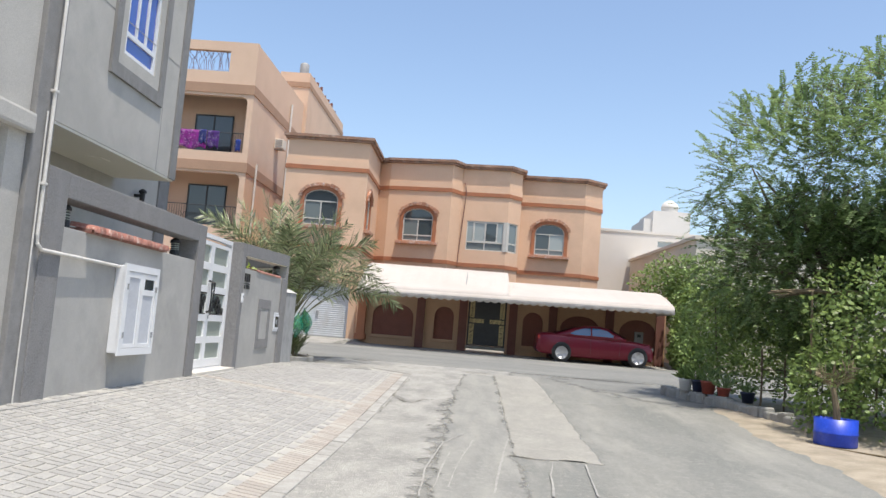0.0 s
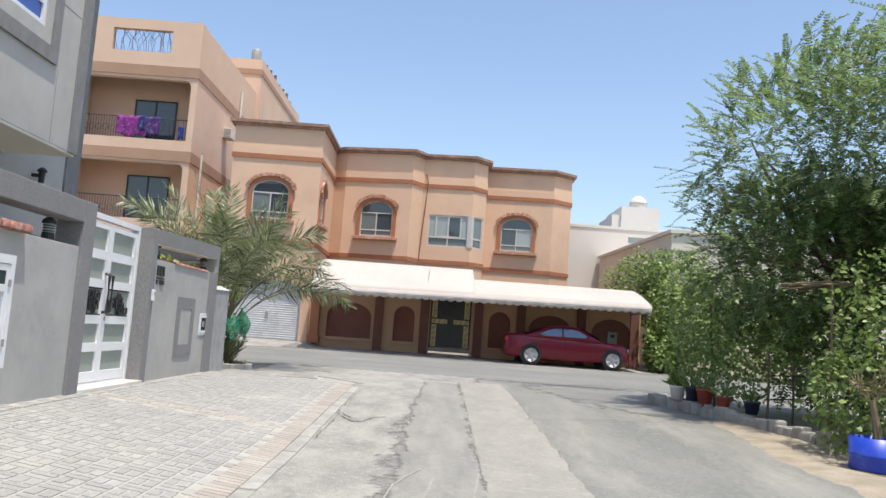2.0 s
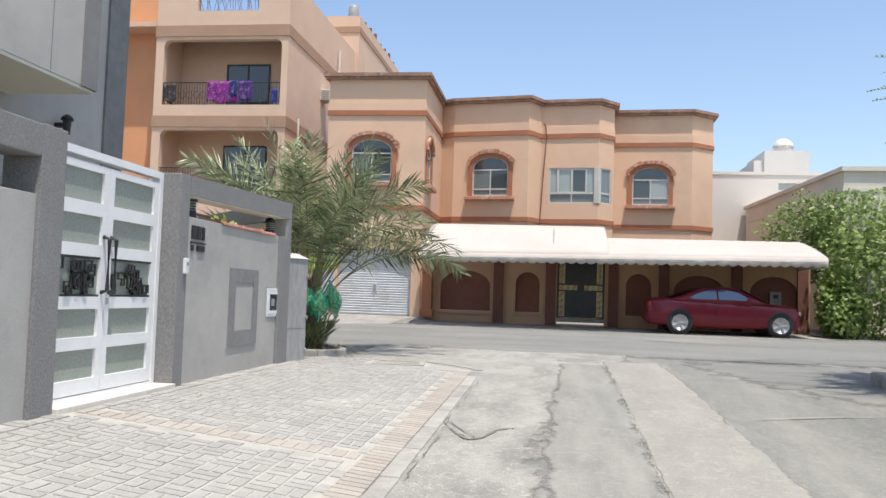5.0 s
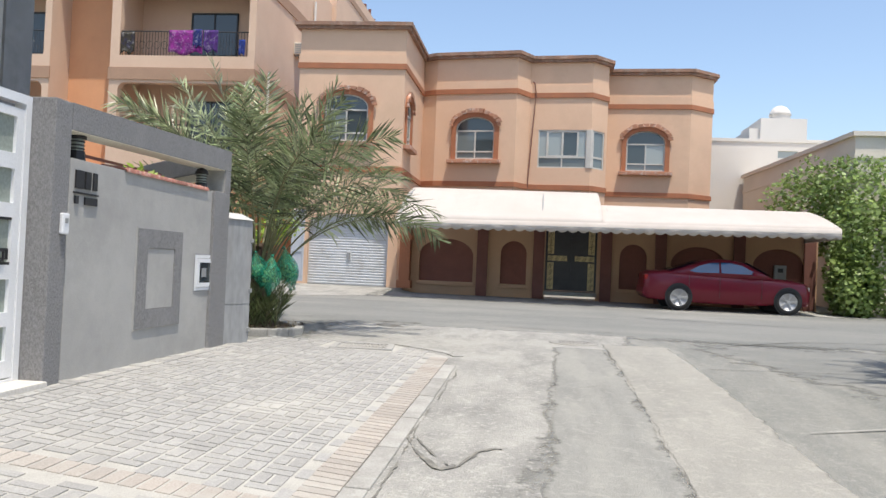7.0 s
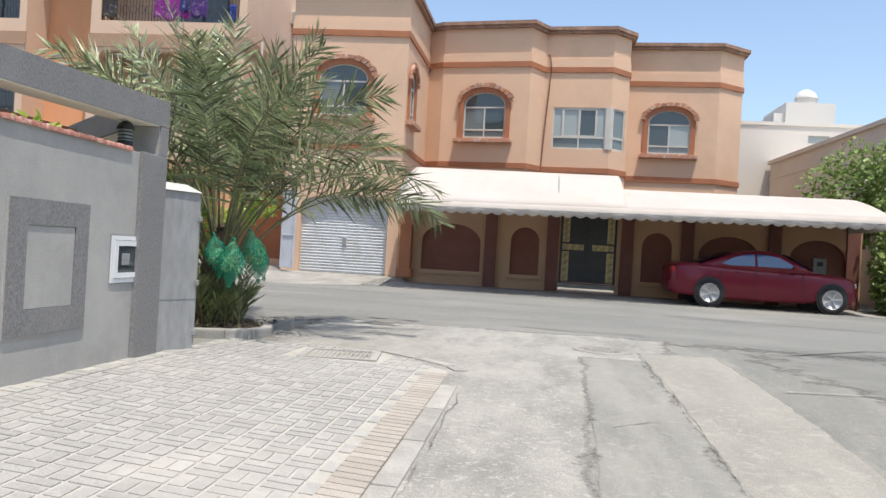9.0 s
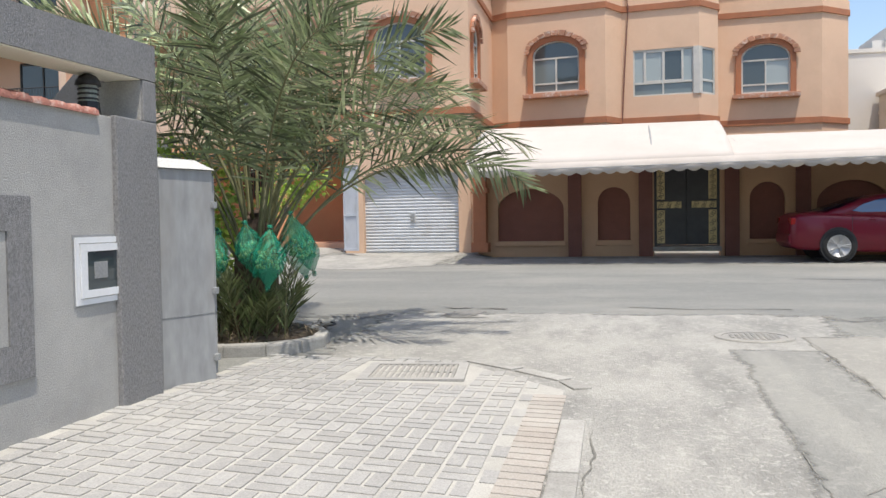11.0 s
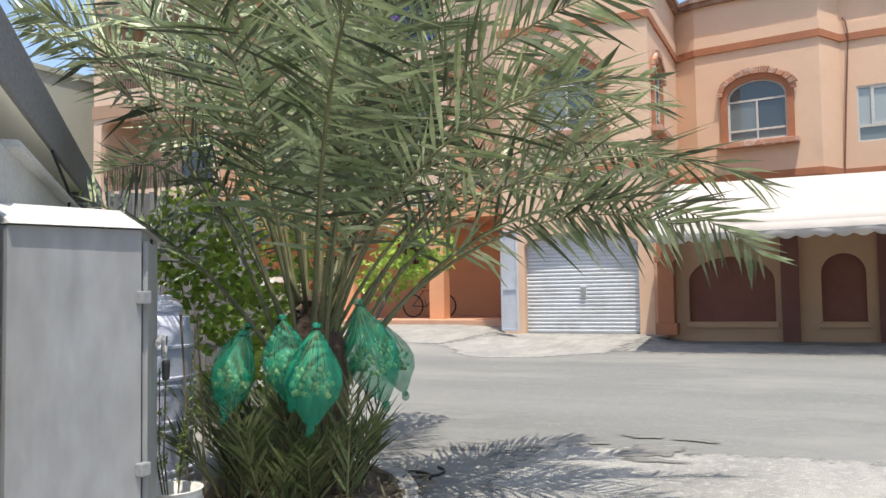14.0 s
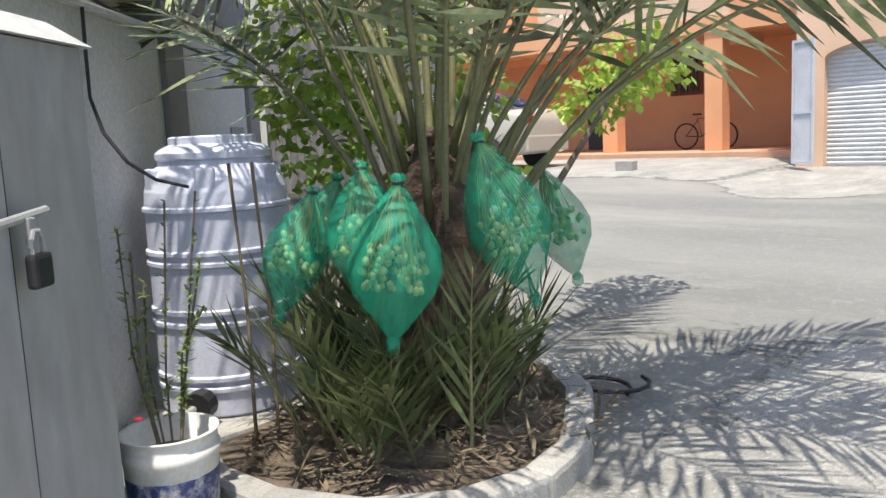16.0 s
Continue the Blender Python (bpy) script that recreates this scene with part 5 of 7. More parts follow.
# diagonal metal-panelled wall behind the tank
PANEL = mat("pale_grey_sheet_panel", (0.53, 0.535, 0.525), (0.47, 0.475, 0.465), 0.6, 0.8, 50, 0.06, dirt_glint=(0.40, 0.40, 0.385), dirt_glint_amount=0.45, dirt_glint_scale=1.2)
m, L = facing((-4.98, 19.72), (-8.4, 23.4))
pw = thing("panel_wall", (0, 0, 0), "pale grey corner wall with dark posts and a beam over an open slot", "wall")
pw.matrix_basis = m
for a, b in ((0.0, 3.14), (3.46, L)):
    part("panel", box(a, b, 0.0, 0.12, 0.0, 2.1 if a < 1 else 2.16, 0.006), PANEL, pw)
part("beam", box(-0.12, L + 0.1, -0.03, 0.36, 2.292, 2.55, 0.012), GRANITE, pw, "dark speckled stucco beam")
for a, w in ((3.3, 0.32), (L + 0.1, 0.3)):
    part("post", box(a - w / 2, a + w / 2, -0.035, 0.2, 0.0, 2.29, 0.008), HOUSEDARK, pw, "dark grey post")
# Cream liner again, with bounced light put into its pale tone.
part("beam_soffit", box(0.0, L, -0.01, 0.34, 2.284, 2.291), CREAM, pw, "pale painted underside with bounced light in its tone")
part("corner_stub", box(3.14, 3.46, -0.034, 0.3, 2.0, 2.283, 0.008), CREAM, pw, "pale painted stub")
part("coping", box(0.2, 3.12, -0.05, 0.2, 2.1, 2.13, 0.01), PANEL, pw)
part("door_strip", box(1.55, 1.61, -0.012, 0.0, 0.2, 1.55, 0.003), GREYMETAL, pw, "dark upright strip")
part("window_vent", box(L - 0.55, L - 0.2, -0.015, 0.0, 1.35, 1.62, 0.004), GREYMETAL, pw)
ln_ = lantern(0, 0, 0)
ln_.matrix_basis = m @ pose(2.25, 0.08, 2.13) @ Matrix.Diagonal((0.52, 0.52, 0.52, 1))
SLAT = mat("weathered_grey_slat", (0.235, 0.225, 0.22), (0.15, 0.143, 0.14), 0.9, 3, 60, 0.4, rand=0.3, stretch=(3, 3, 0.3))
fe = thing("slat_fence", (-8.62, 23.72, 0.15), "weathered grey upright reed and slat fence", "fence", turn=62)
for k in range(27):
    part("slat", box(k * 0.058, k * 0.058 + 0.056, -0.008 - rnd(0, 0.012), 0.012, 0, 2.42 + rnd(-0.04, 0.04), 0.002), SLAT, fe)
for z in (0.9, 2.05):
    part("rail", box(0, 1.56, -0.034, -0.022, z, z + 0.02), SLAT, fe)
part("backing", box(0, 1.56, 0.013, 0.03, 0, 2.3), SLAT, fe)
cb = part("hose_cable", tube(bmesh.new(), [(-6.41, 21.31, 2.15), (-6.40, 21.3, 1.94), (-6.38, 21.29, 1.72), (-6.33, 21.31, 1.57), (-6.26, 21.37, 1.44), (-6.2, 21.46, 1.36), (-6.14, 21.58, 1.32)], 0.0085, 6), BLACKPLASTIC)
tagged(cb, "black hose drooping from the wall to the water tank", "hose")
cb = part("overhead_cable", tube(bmesh.new(), [(-5.9, 20.75, 2.28), (-6.4, 21.3, 2.16), (-7.2, 22.16, 2.08), (-7.9, 23.1, 2.0), (-7.6, 24.2, 1.85), (-7.0, 24.6, 1.7)], 0.009, 6), BLACKPLASTIC)
tagged(cb, "thin black cable running along the wall", "cable")

# ---- water tank ----
TANKM = mat("pale_blue_tank_plastic", (0.62, 0.65, 0.77), (0.56, 0.59, 0.71), 0.42, 1.5, 60, 0.02, dirt_glint=(0.42, 0.42, 0.45), dirt_glint_amount=0.4, dirt_glint_scale=2)
tk = thing("water_tank", (-6.4, 21.87, 0.24), "pale lilac plastic water tank with moulded ribs", "water tank")
prof = [(0.315, 0.0), (0.335, 0.02)]
for zc in (0.14, 0.19, 0.44, 0.50, 0.72, 0.77, 0.97):
    prof += [(0.338, zc - 0.016), (0.349, zc - 0.008), (0.349, zc + 0.008), (0.338, zc + 0.016)]
prof += [(0.338, 1.0), (0.333, 1.05), (0.318, 1.10), (0.294, 1.14), (0.27, 1.165), (0.262, 1.17), (0.262, 1.19), (0.005, 1.195)]
part("body", turned(bmesh.new(), prof), TANKM, tk, smooth=True)
part("lid", turned(bmesh.new(), [(0.265, 1.192), (0.272, 1.2), (0.272, 1.225), (0.25, 1.245), (0.21, 1.262), (0.205, 1.265), (0.205, 1.295), (0.195, 1.302), (0.005, 1.306)]), TANKM, tk, smooth=True)
for k in range(6):
    a = k * math.tau / 6 + 0.35
    o = part("shoulder_lug", box(0.25, 0.327, -0.045, 0.045, 1.05, 1.16, 0.012), TANKM, tk)
    o.matrix_local = pose(0, 0, 0, 0, 0, math.degrees(a))
part("outlet", cyl(bmesh.new(), (0.24, -0.30, 0.10), (0.29, -0.37, 0.10), 0.07), BLACKPLASTIC, tk)
RED = mat("red_plastic", (0.45, 0.02, 0.05), None, 0.4, 5, 60, 0.02)
vl = part("valve", tube(bmesh.new(), [(0.26, -0.34, 0.10), (0.3, -0.42, 0.09), (0.28, -0.52, 0.06), (0.2, -0.58, 0.05)], 0.02), GREYMETAL, tk)
part("lever", box(0.17, 0.25, -0.60, -0.57, 0.07, 0.1, 0.008), RED, vl, "red valve lever")
sl = tagged(part("tank_plinth", box(-6.95, -5.95, 21.35, 22.4, 0.0, 0.242, 0.02), KERB), "rough concrete slab under the water tank", "slab", kind="structure")

# ---- paint bucket with a wilted plant ----
BUCK = mat("white_bucket_plastic", (0.68, 0.67, 0.63), (0.6, 0.59, 0.55), 0.45, 6, 60, 0.03, dirt_glint=(0.5, 0.46, 0.4), dirt_glint_amount=0.5, dirt_glint_scale=7)
NAVY = mat("navy_print", (0.02, 0.035, 0.12), (0.03, 0.05, 0.15), 0.45, 6, 60, 0.03, dirt_glint=(0.6, 0.6, 0.58), dirt_glint_amount=0.95, dirt_glint_scale=9)
bk = thing("paint_bucket", (-5.32, 20.97, 0.19), "white plastic paint bucket with a scuffed navy band", "bucket")
part("wall", lathe(bmesh.new(), [(0.13, 0.0), (0.154, 0.30), (0.16, 0.31), (0.16, 0.335), (0.152, 0.34), (0.154, 0.38), (0.161, 0.385), (0.161, 0.39), (0.144, 0.388), (0.124, 0.02)], seg=36), BUCK, bk, smooth=True)
part("band", lathe(bmesh.new(), [(0.1415, 0.14), (0.1435, 0.141), (0.1525, 0.255), (0.150, 0.256)], seg=36), NAVY, bk, "scuffed navy printed band")
part("soil", cyl(bmesh.new(), (0, 0, 0.2), (0, 0, 0.3), 0.138, None, 24), SOIL, bk)
for k, (a, b_) in enumerate(((0.0, 0.02), (0.045, 0.012), (0.08, 0.014))):
    o = part("print_bar", box(0.139, 0.1432, -0.05 + a, -0.05 + a + b_ + 0.012, 0.075, 0.105, 0.002), NAVY, bk)
    o.matrix_local = pose(0, 0, 0, 0, 0, -50)

# ---- plants ----
# Pale blotches paint sun highlights into the leaflets; the dark tone adds contrast.
PALMLEAF = mat("grey_green_palm_leaflet", (0.30, 0.345, 0.185), (0.105, 0.145, 0.058), 0.4, 2.2, 30, 0.0, rand=0.75, trans=0.15, spec=0.55, dirt_glint=(0.53, 0.53, 0.39), dirt_glint_amount=0.5, dirt_glint_scale=4.0)
# Offshoot green lowered with the soil, for the shade under the fronds.
SUCKER = mat("young_palm_leaflet", (0.12, 0.155, 0.062), (0.07, 0.096, 0.038), 0.42, 2.5, 30, 0.0, rand=0.5, trans=0.2, dirt_glint=(0.28, 0.26, 0.15), dirt_glint_amount=0.45, dirt_glint_scale=5)
RACHIS = mat("palm_stalk", (0.20, 0.20, 0.095), (0.13, 0.125, 0.06), 0.55, 4, 60, 0.1)
TRUNK = mat("fibrous_palm_trunk", (0.10, 0.066, 0.044), (0.05, 0.034, 0.024), 0.95, 14, 60, 0.9)
BARK = mat("grey_brown_bark", (0.16, 0.125, 0.09), (0.10, 0.08, 0.06), 0.95, 10, 60, 0.7)
LEAFTREE = mat("feathery_tree_leaf", (0.24, 0.335, 0.135), (0.17, 0.25, 0.10), 0.5, 0.8, 30, 0.0, rand=0.4, trans=0.48)
LEAFLIME = mat("lime_green_leaf", (0.44, 0.56, 0.11), (0.27, 0.40, 0.075), 0.42, 1.6, 30, 0.0, rand=0.4, trans=0.5)
LEAFHEDGE = mat("hedge_leaf", (0.28, 0.37, 0.115), (0.175, 0.255, 0.075), 0.45, 1.0, 30, 0.0, rand=0.4, trans=0.42)
NETM = bpy.data.materials.new("green_net")
NETM.use_nodes = True
nt = NETM.node_tree
bs = nt.nodes["Principled BSDF"]
bs.inputs["Base Color"].default_value, bs.inputs["Roughness"].default_value = (0.008, 0.34, 0.20, 1), 0.6
tp = nt.nodes.new("ShaderNodeBsdfTransparent")
ms = nt.nodes.new("ShaderNodeMixShader")
nz = nt.nodes.new("ShaderNodeTexNoise")
nz.inputs["Scale"].default_value, nz.inputs["Detail"].default_value = 22, 4
ge = nt.nodes.new("ShaderNodeNewGeometry")
nt.links.new(ge.outputs["Position"], nz.inputs["Vector"])
mr = nt.nodes.new("ShaderNodeMapRange")
mr.inputs[1].default_value, mr.inputs[2].default_value, mr.inputs[3].default_value, mr.inputs[4].default_value = 0.35, 0.65, 0.42, 0.62
nt.links.new(nz.outputs[0], mr.inputs[0])
nt.links.new(mr.outputs[0], ms.inputs[0])
nt.links.new(bs.outputs[0], ms.inputs[1])
nt.links.new(tp.outputs[0], ms.inputs[2])
nt.links.new(ms.outputs[0], nt.nodes["Material Output"].inputs[0])
FRUIT = mat("unripe_green_date", (0.50, 0.60, 0.26), (0.40, 0.50, 0.2), 0.4, 20, 60, 0.0, rand=0.25)
STRAND = mat("yellow_fruit_strand", (0.42, 0.30, 0.07), (0.33, 0.24, 0.06), 0.6, 6, 60, 0.0)


def blade(vs, fs, p, d, n, length, w):
    """A narrow pointed leaf from p along d, broad across d x n, slightly folded."""
    s = d.cross(n)
    s = s.normalized() * w if s.length > 1e-4 else Vector((w, 0, 0))
    o = len(vs)
    mid = p + d * length * 0.45
    vs.extend((tuple(p + s * 0.35), tuple(p - s * 0.35), tuple(mid - s), tuple(mid + s), tuple(p + d * length + n * (-0.06 * length))))
    fs.extend(((o, o + 1, o + 2, o + 3), (o + 3, o + 2, o + 4)))


def frond(parent, base, az, e0, bend, length, leaflet=0.36, pairs=55, bare=0.22, material=PALMLEAF, thick=0.018, vee=0.45, wid=0.0175, name="frond", sweep=0.55, spread=0.6, droop=0.12):
    az, e0, bend = radians(az), radians(e0), radians(bend)
    pts, p = [], Vector(base)
    n = 14
    side = Vector((-math.sin(az), math.cos(az), 0))
    dirs = []
    yaw, twist = rnd(-0.25, 0.25), rnd(-1.2, 1.2)
    for i in range(n + 1):
        u = i / n
        el = e0 - bend * u ** 1.35
        a2 = az + yaw * u * u
        d = Vector((math.cos(el) * math.cos(a2), math.cos(el) * math.sin(a2), math.sin(el)))
        pts.append(p.copy())
        dirs.append(d)
        p = p + d * (length / n)
    r = part(name, tube(bmesh.new(), pts, [thick * (1.25 - 1.05 * i / n) for i in range(n + 1)], 5), RACHIS, parent, smooth=True)
    vs, fs = [], []
    for k in range(pairs):
        u = bare + (1 - bare) * (k + 0.5) / pairs
        i = min(n - 1, int(u * n))
        f = u * n - i
        q, d = pts[i].lerp(pts[i + 1], f), dirs[i].lerp(dirs[i + 1], f).normalized()
        sd = (Matrix.Rotation(twist * u, 3, d) @ (side - d * side.dot(d))).normalized()
        up = sd.cross(d).normalized()
        if up.z < 0:
            up = -up
        fw = sweep + 0.9 * (k / pairs) ** 2
        ln = leaflet * (0.55 + 0.75 * math.sin(math.pi * min(1, 0.15 + 0.75 * (k / pairs))) ** 0.8 - 0.35 * (k / pairs) ** 3)
        for s in (-1, 1):
            dd = (d * (fw + rnd(-0.25, 0.35)) + sd * s * (1.0 + rnd(-0.3, 0.2)) + up * (vee + rnd(-spread, 0.7 * spread)) + Vector((0, 0, -droop))).normalized()
            blade(vs, fs, q, dd, (up + sd * s * rnd(-0.5, 0.5)).normalized(), ln * rnd(0.65, 1.2), wid * rnd(0.7, 1.35))
    sheet("leaflet_blade", vs, fs, material, r)
    return r


palm = thing("date_palm", (-5.35, 22.3, 0.2), "bushy young date palm with grey-green arching fronds", "palm")
prof = [(0.30, 0.0), (0.27, 0.2), (0.22, 0.45), (0.21, 0.75), (0.19, 1.0), (0.1, 1.25)]
tb = lathe(bmesh.new(), prof, seg=20)
for v in tb.verts:
    v.co += Vector((v.co.x, v.co.y, 0)) * 0.35 * noise.noise(v.co * 9)
part("trunk", tb, TRUNK, palm, "brown fibrous trunk")
for k in range(46):
    a, z = k * 2.4, 0.25 + 0.02 * k
    o = part("leaf_stub", box(0.12, 0.24 - 0.001 * k, -0.045, 0.045, 0, 0.07, 0.01), TRUNK, palm)
    o.matrix_local = pose(0, 0, z, 0, -55, math.degrees(a))
random.seed(11)
FR = [(-171, 67, 58, 3.3), (180, 80, 12, 3.2), (108, 84, 8, 3.3), (-34, 80, 14, 2.95), (8, 80, 22, 3.0), (164, 74, 34, 3.3), (-172, 54, 60, 2.8), (137, 82, 23, 3.2), (-36, 76, 50, 3.0), (33, 78, 36, 2.8),
      (24, 60, 108, 3.45), (12, 62, 98, 3.3), (36, 63, 92, 3.2), (24, 70, 76, 3.1), (44, 68, 80, 2.9), (30, 74, 58, 2.8), (-12, 66, 88, 3.0), (6, 70, 66, 2.9),
      (-113, 76, 48, 2.5), (-75, 74, 62, 2.8), (-54, 70, 78, 3.0), (62, 62, 80, 3.2), (95, 64, 65, 3.0), (130, 62, 60, 3.0), (165, 62, 75, 3.0), (-146, 74, 50, 2.8), (-158, 70, 45, 3.0)]
for k in range(5):
    FR.append((k * 137.5 % 360, rnd(74, 88), rnd(15, 45), rnd(2.2, 2.9)))
for az, e0, bend, ln in FR:
    a = radians(az)
    rb_ = rnd(0.06, 0.17)
    b0 = (rb_ * math.cos(a), rb_ * math.sin(a), rnd(0.6, 1.25))
    frond(palm, b0, az + rnd(-3, 3), e0, bend, ln, pairs=56, leaflet=0.46, thick=rnd(0.012, 0.018), bare=rnd(0.3, 0.38), wid=0.0135, spread=0.75, droop=0.3)
# shorter arching fronds that fill the lower crown on the street side
for az, e0, bend, ln in ((22, 54, 76, 2.7), (50, 58, 80, 2.7), (100, 60, 72, 2.7)):
    a = radians(az)
    frond(palm, (0.12 * math.cos(a), 0.12 * math.sin(a), rnd(0.6, 1.0)), az, e0, bend, ln, pairs=36, leaflet=0.42, thick=0.014, bare=0.6, wid=0.0135, spread=0.7, droop=0.15)
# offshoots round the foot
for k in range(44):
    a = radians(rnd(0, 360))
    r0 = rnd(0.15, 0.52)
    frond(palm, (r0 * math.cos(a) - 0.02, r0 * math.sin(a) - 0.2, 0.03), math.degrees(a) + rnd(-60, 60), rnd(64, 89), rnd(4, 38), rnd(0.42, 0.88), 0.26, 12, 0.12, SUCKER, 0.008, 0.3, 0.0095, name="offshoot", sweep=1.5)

NETS = (((-4.92, 21.69, 1.37), (-4.93, 21.63, 0.77), 0.155), ((-4.86, 22.03, 1.50), (-4.80, 22.28, 0.83), 0.16), ((-5.22, 21.78, 1.41), (-5.06, 21.64, 0.90), 0.14), ((-5.46, 21.74, 1.32), (-5.42, 21.50, 0.83), 0.12), ((-5.02, 22.62, 1.36), (-4.86, 22.66, 0.85), 0.12), ((-5.62, 22.0, 1.35), (-5.75, 21.85, 0.9), 0.12))
for k, (a, b, r) in enumerate(NETS):
    a, b = Vector(a), Vector(b)
    net = thing("date_bag", a, "green mesh bag tied over a bunch of green dates", "mesh bag", "mesh bags on the palm")
    ax = b - a
    q = ax.to_track_quat("Z", "Y").to_matrix()
    bm = bmesh.new()
    rings = []
    for u, rr in ((0.0, 0.018), (0.03, 0.03), (0.06, 0.014), (0.14, 0.32), (0.28, 0.68), (0.42, 0.92), (0.56, 1.0), (0.70, 0.86), (0.82, 0.52), (0.92, 0.24), (0.95, 0.12), (0.97, 0.17), (1.0, 0.1)):
        rad = rr * r if rr > 0.05 else rr
        rg = []
        for j in range(22):
            t = j * math.tau / 22
            wob = 1 + 0.16 * noise.noise((math.cos(t) * 1.6 + k * 5, math.sin(t) * 1.6, u * 3)) + 0.05 * math.sin(t * 7 + k)
            rg.append(bm.verts.new(q @ Vector((rad * wob * math.cos(t), rad * wob * math.sin(t), 0)) + ax * u))
        rings.append(rg)
    for r1, r2 in zip(rings, rings[1:]):
        for j in range(22):
            bm.faces.new((r1[j], r1[(j + 1) % 22], r2[(j + 1) % 22], r2[j]))
    part("net", bm, NETM, net, "sheer green mesh", True)
    part("knot", lathe(bmesh.new(), [(0.012, -0.03), (0.026, -0.015), (0.024, 0.015), (0.012, 0.03)], ax * 1.0, 10), NETM, net, smooth=True)
    part("tie", lathe(bmesh.new(), [(0.018, -0.006), (0.021, 0), (0.018, 0.006)], ax * 0.055, 10), BLACKPLASTIC, net)
    fr, st = bmesh.new(), bmesh.new()
    for j in range(70):
        t, rr, u = rnd(0, 6.28), r * 0.8 * math.sqrt(rnd(0, 1)), rnd(0.42, 0.68)
        c = q @ Vector((rr * math.cos(t), rr * math.sin(t), 0)) + ax * u
        bmesh.ops.create_icosphere(fr, subdivisions=1, radius=rnd(0.011, 0.016), matrix=Matrix.Translation(c) @ Matrix.Diagonal((1, 1, 1.25, 1)))
        if j % 3 == 0:
            tube(st, [ax * 0.05, c * 0.5 + Vector((rnd(-0.02, 0.02), rnd(-0.02, 0.02), 0)), c], 0.003, 4)
    part("fruit_cluster", fr, FRUIT, net, "cluster of unripe green dates", True)
    part("strand", st, STRAND, net, "yellow fruit strands")

# raised kerb and soil of the palm bed
BED = [(-5.8, 21.3), (-5.5, 21.22), (-5.18, 21.23), (-4.86, 21.37), (-4.64, 21.62), (-4.56, 21.95), (-4.63, 22.28), (-4.80, 22.56), (-5.0, 22.85), (-5.3, 23.1), (-5.7, 23.3)]
bed = thing("planting_bed", (0, 0, 0), "rounded concrete kerb round the palm bed", "planter")
for (ax_, ay_), (bx_, by_) in zip(BED, BED[1:]):
    L = math.hypot(bx_ - ax_, by_ - ay_)
    bmk = box(-0.012, L + 0.012, -0.065, 0.065, -0.08, 0.115, 0.025)
    o = part("kerb_block", bmk, KERB, bed)
    o.matrix_basis = pose(ax_, ay_, gz(ax_, ay_), 0, 0, math.degrees(math.atan2(by_ - ay_, bx_ - ax_)))
sv, sf = [(-5.5, 22.4, 0.29)], []
ringp = BED + [(-6.2, 23.5), (-6.5, 22.9), (-6.2, 22.3)]
for x, y in ringp:
    for u in (0.5, 1.0):
        px, py = -5.5 + (x + 5.5) * u, 22.4 + (y - 22.4) * u
        sv.append((px, py, gz(px, py) + (0.08 if u < 1 else 0.05) + 0.02 * noise.noise((px * 5, py * 5, 0))))
nr = len(ringp)
for i in range(nr):
    a, b = 1 + 2 * i, 1 + 2 * ((i + 1) % nr)
    sf += [(0, a, b), (a, a + 1, b + 1, b)]
tagged(sheet("bed_soil", sv, sf, SOIL, smooth=True), "dry soil in the palm bed, coloured darker for shade", "soil", kind="structure")
DRY = mat("dry_leaf_litter", (0.20, 0.16, 0.098), (0.12, 0.093, 0.058), 0.9, 8, 60, 0.0, rand=0.4)
vs, fs = [], []
for k in range(900):
    a, r0 = rnd(0, 6.28), 0.95 * math.sqrt(rnd(0.05, 1))
    x, y = -5.35 + r0 * math.cos(a) * 0.75, 22.25 + r0 * math.sin(a) * 0.95
    d = Vector((rnd(-1, 1), rnd(-1, 1), rnd(-0.1, 0.25))).normalized()
    blade(vs, fs, Vector((x, y, gz(x, y) + rnd(0.08, 0.12))), d, Vector((0, 0, 1)), rnd(0.04, 0.2), rnd(0.003, 0.012))
tagged(sheet("leaf_litter", vs, fs, DRY), "dry brown leaf litter under the palm", "leaf litter", kind="stuff")


def clump(vs, fs, c, rad, n, size, squash=0.55, shell=0.45):
    """Broad leaves scattered through an uneven ellipsoid."""
    c, k0 = Vector(c), rnd(0, 50)
    for _ in range(n):
        d = Vector((rnd(-1, 1), rnd(-1, 1), rnd(-1, 1)))
        if d.length < 0.05 or d.length > 1:
            continue
        d.normalize()
        r = (1 - (1 - shell) * rnd(0, 1) ** 2) * (1 + 0.32 * noise.noise(d * 2.1 + Vector((k0, 0, 0))))
        p = c + Vector((d.x * rad[0], d.y * rad[1], d.z * rad[2])) * r
        if p.z < 0.05:
            continue
        t = (d * 0.6 + Vector((rnd(-1, 1), rnd(-1, 1), rnd(-0.7, 0.6)))).normalized()
        nn = (d + Vector((rnd(-0.6, 0.6), rnd(-0.6, 0.6), rnd(0.0, 0.9)))).normalized()
        s = size * rnd(0.6, 1.2)
        blade(vs, fs, p, t, nn, s, s * squash * 0.5)


def bush(name, label, stems, balls, material, n, size, squash=0.6, category="bush", bark=BARK):
    b0 = Vector(stems[0][0])
    ob = thing(name, b0, label, category)
    for s in stems:
        pts = [Vector(q) - b0 for q in s]
        part("stem", tube(bmesh.new(), pts, [0.03 * (1 - 0.7 * i / len(pts)) for i in range(len(pts))], 6), bark, ob)
    vs, fs = [], []
    for c, rad, share in balls:
        clump(vs, fs, Vector(c) - b0, rad, int(n * share), size, squash)
    part_ = sheet("foliage", vs, fs, material, ob)
    return ob


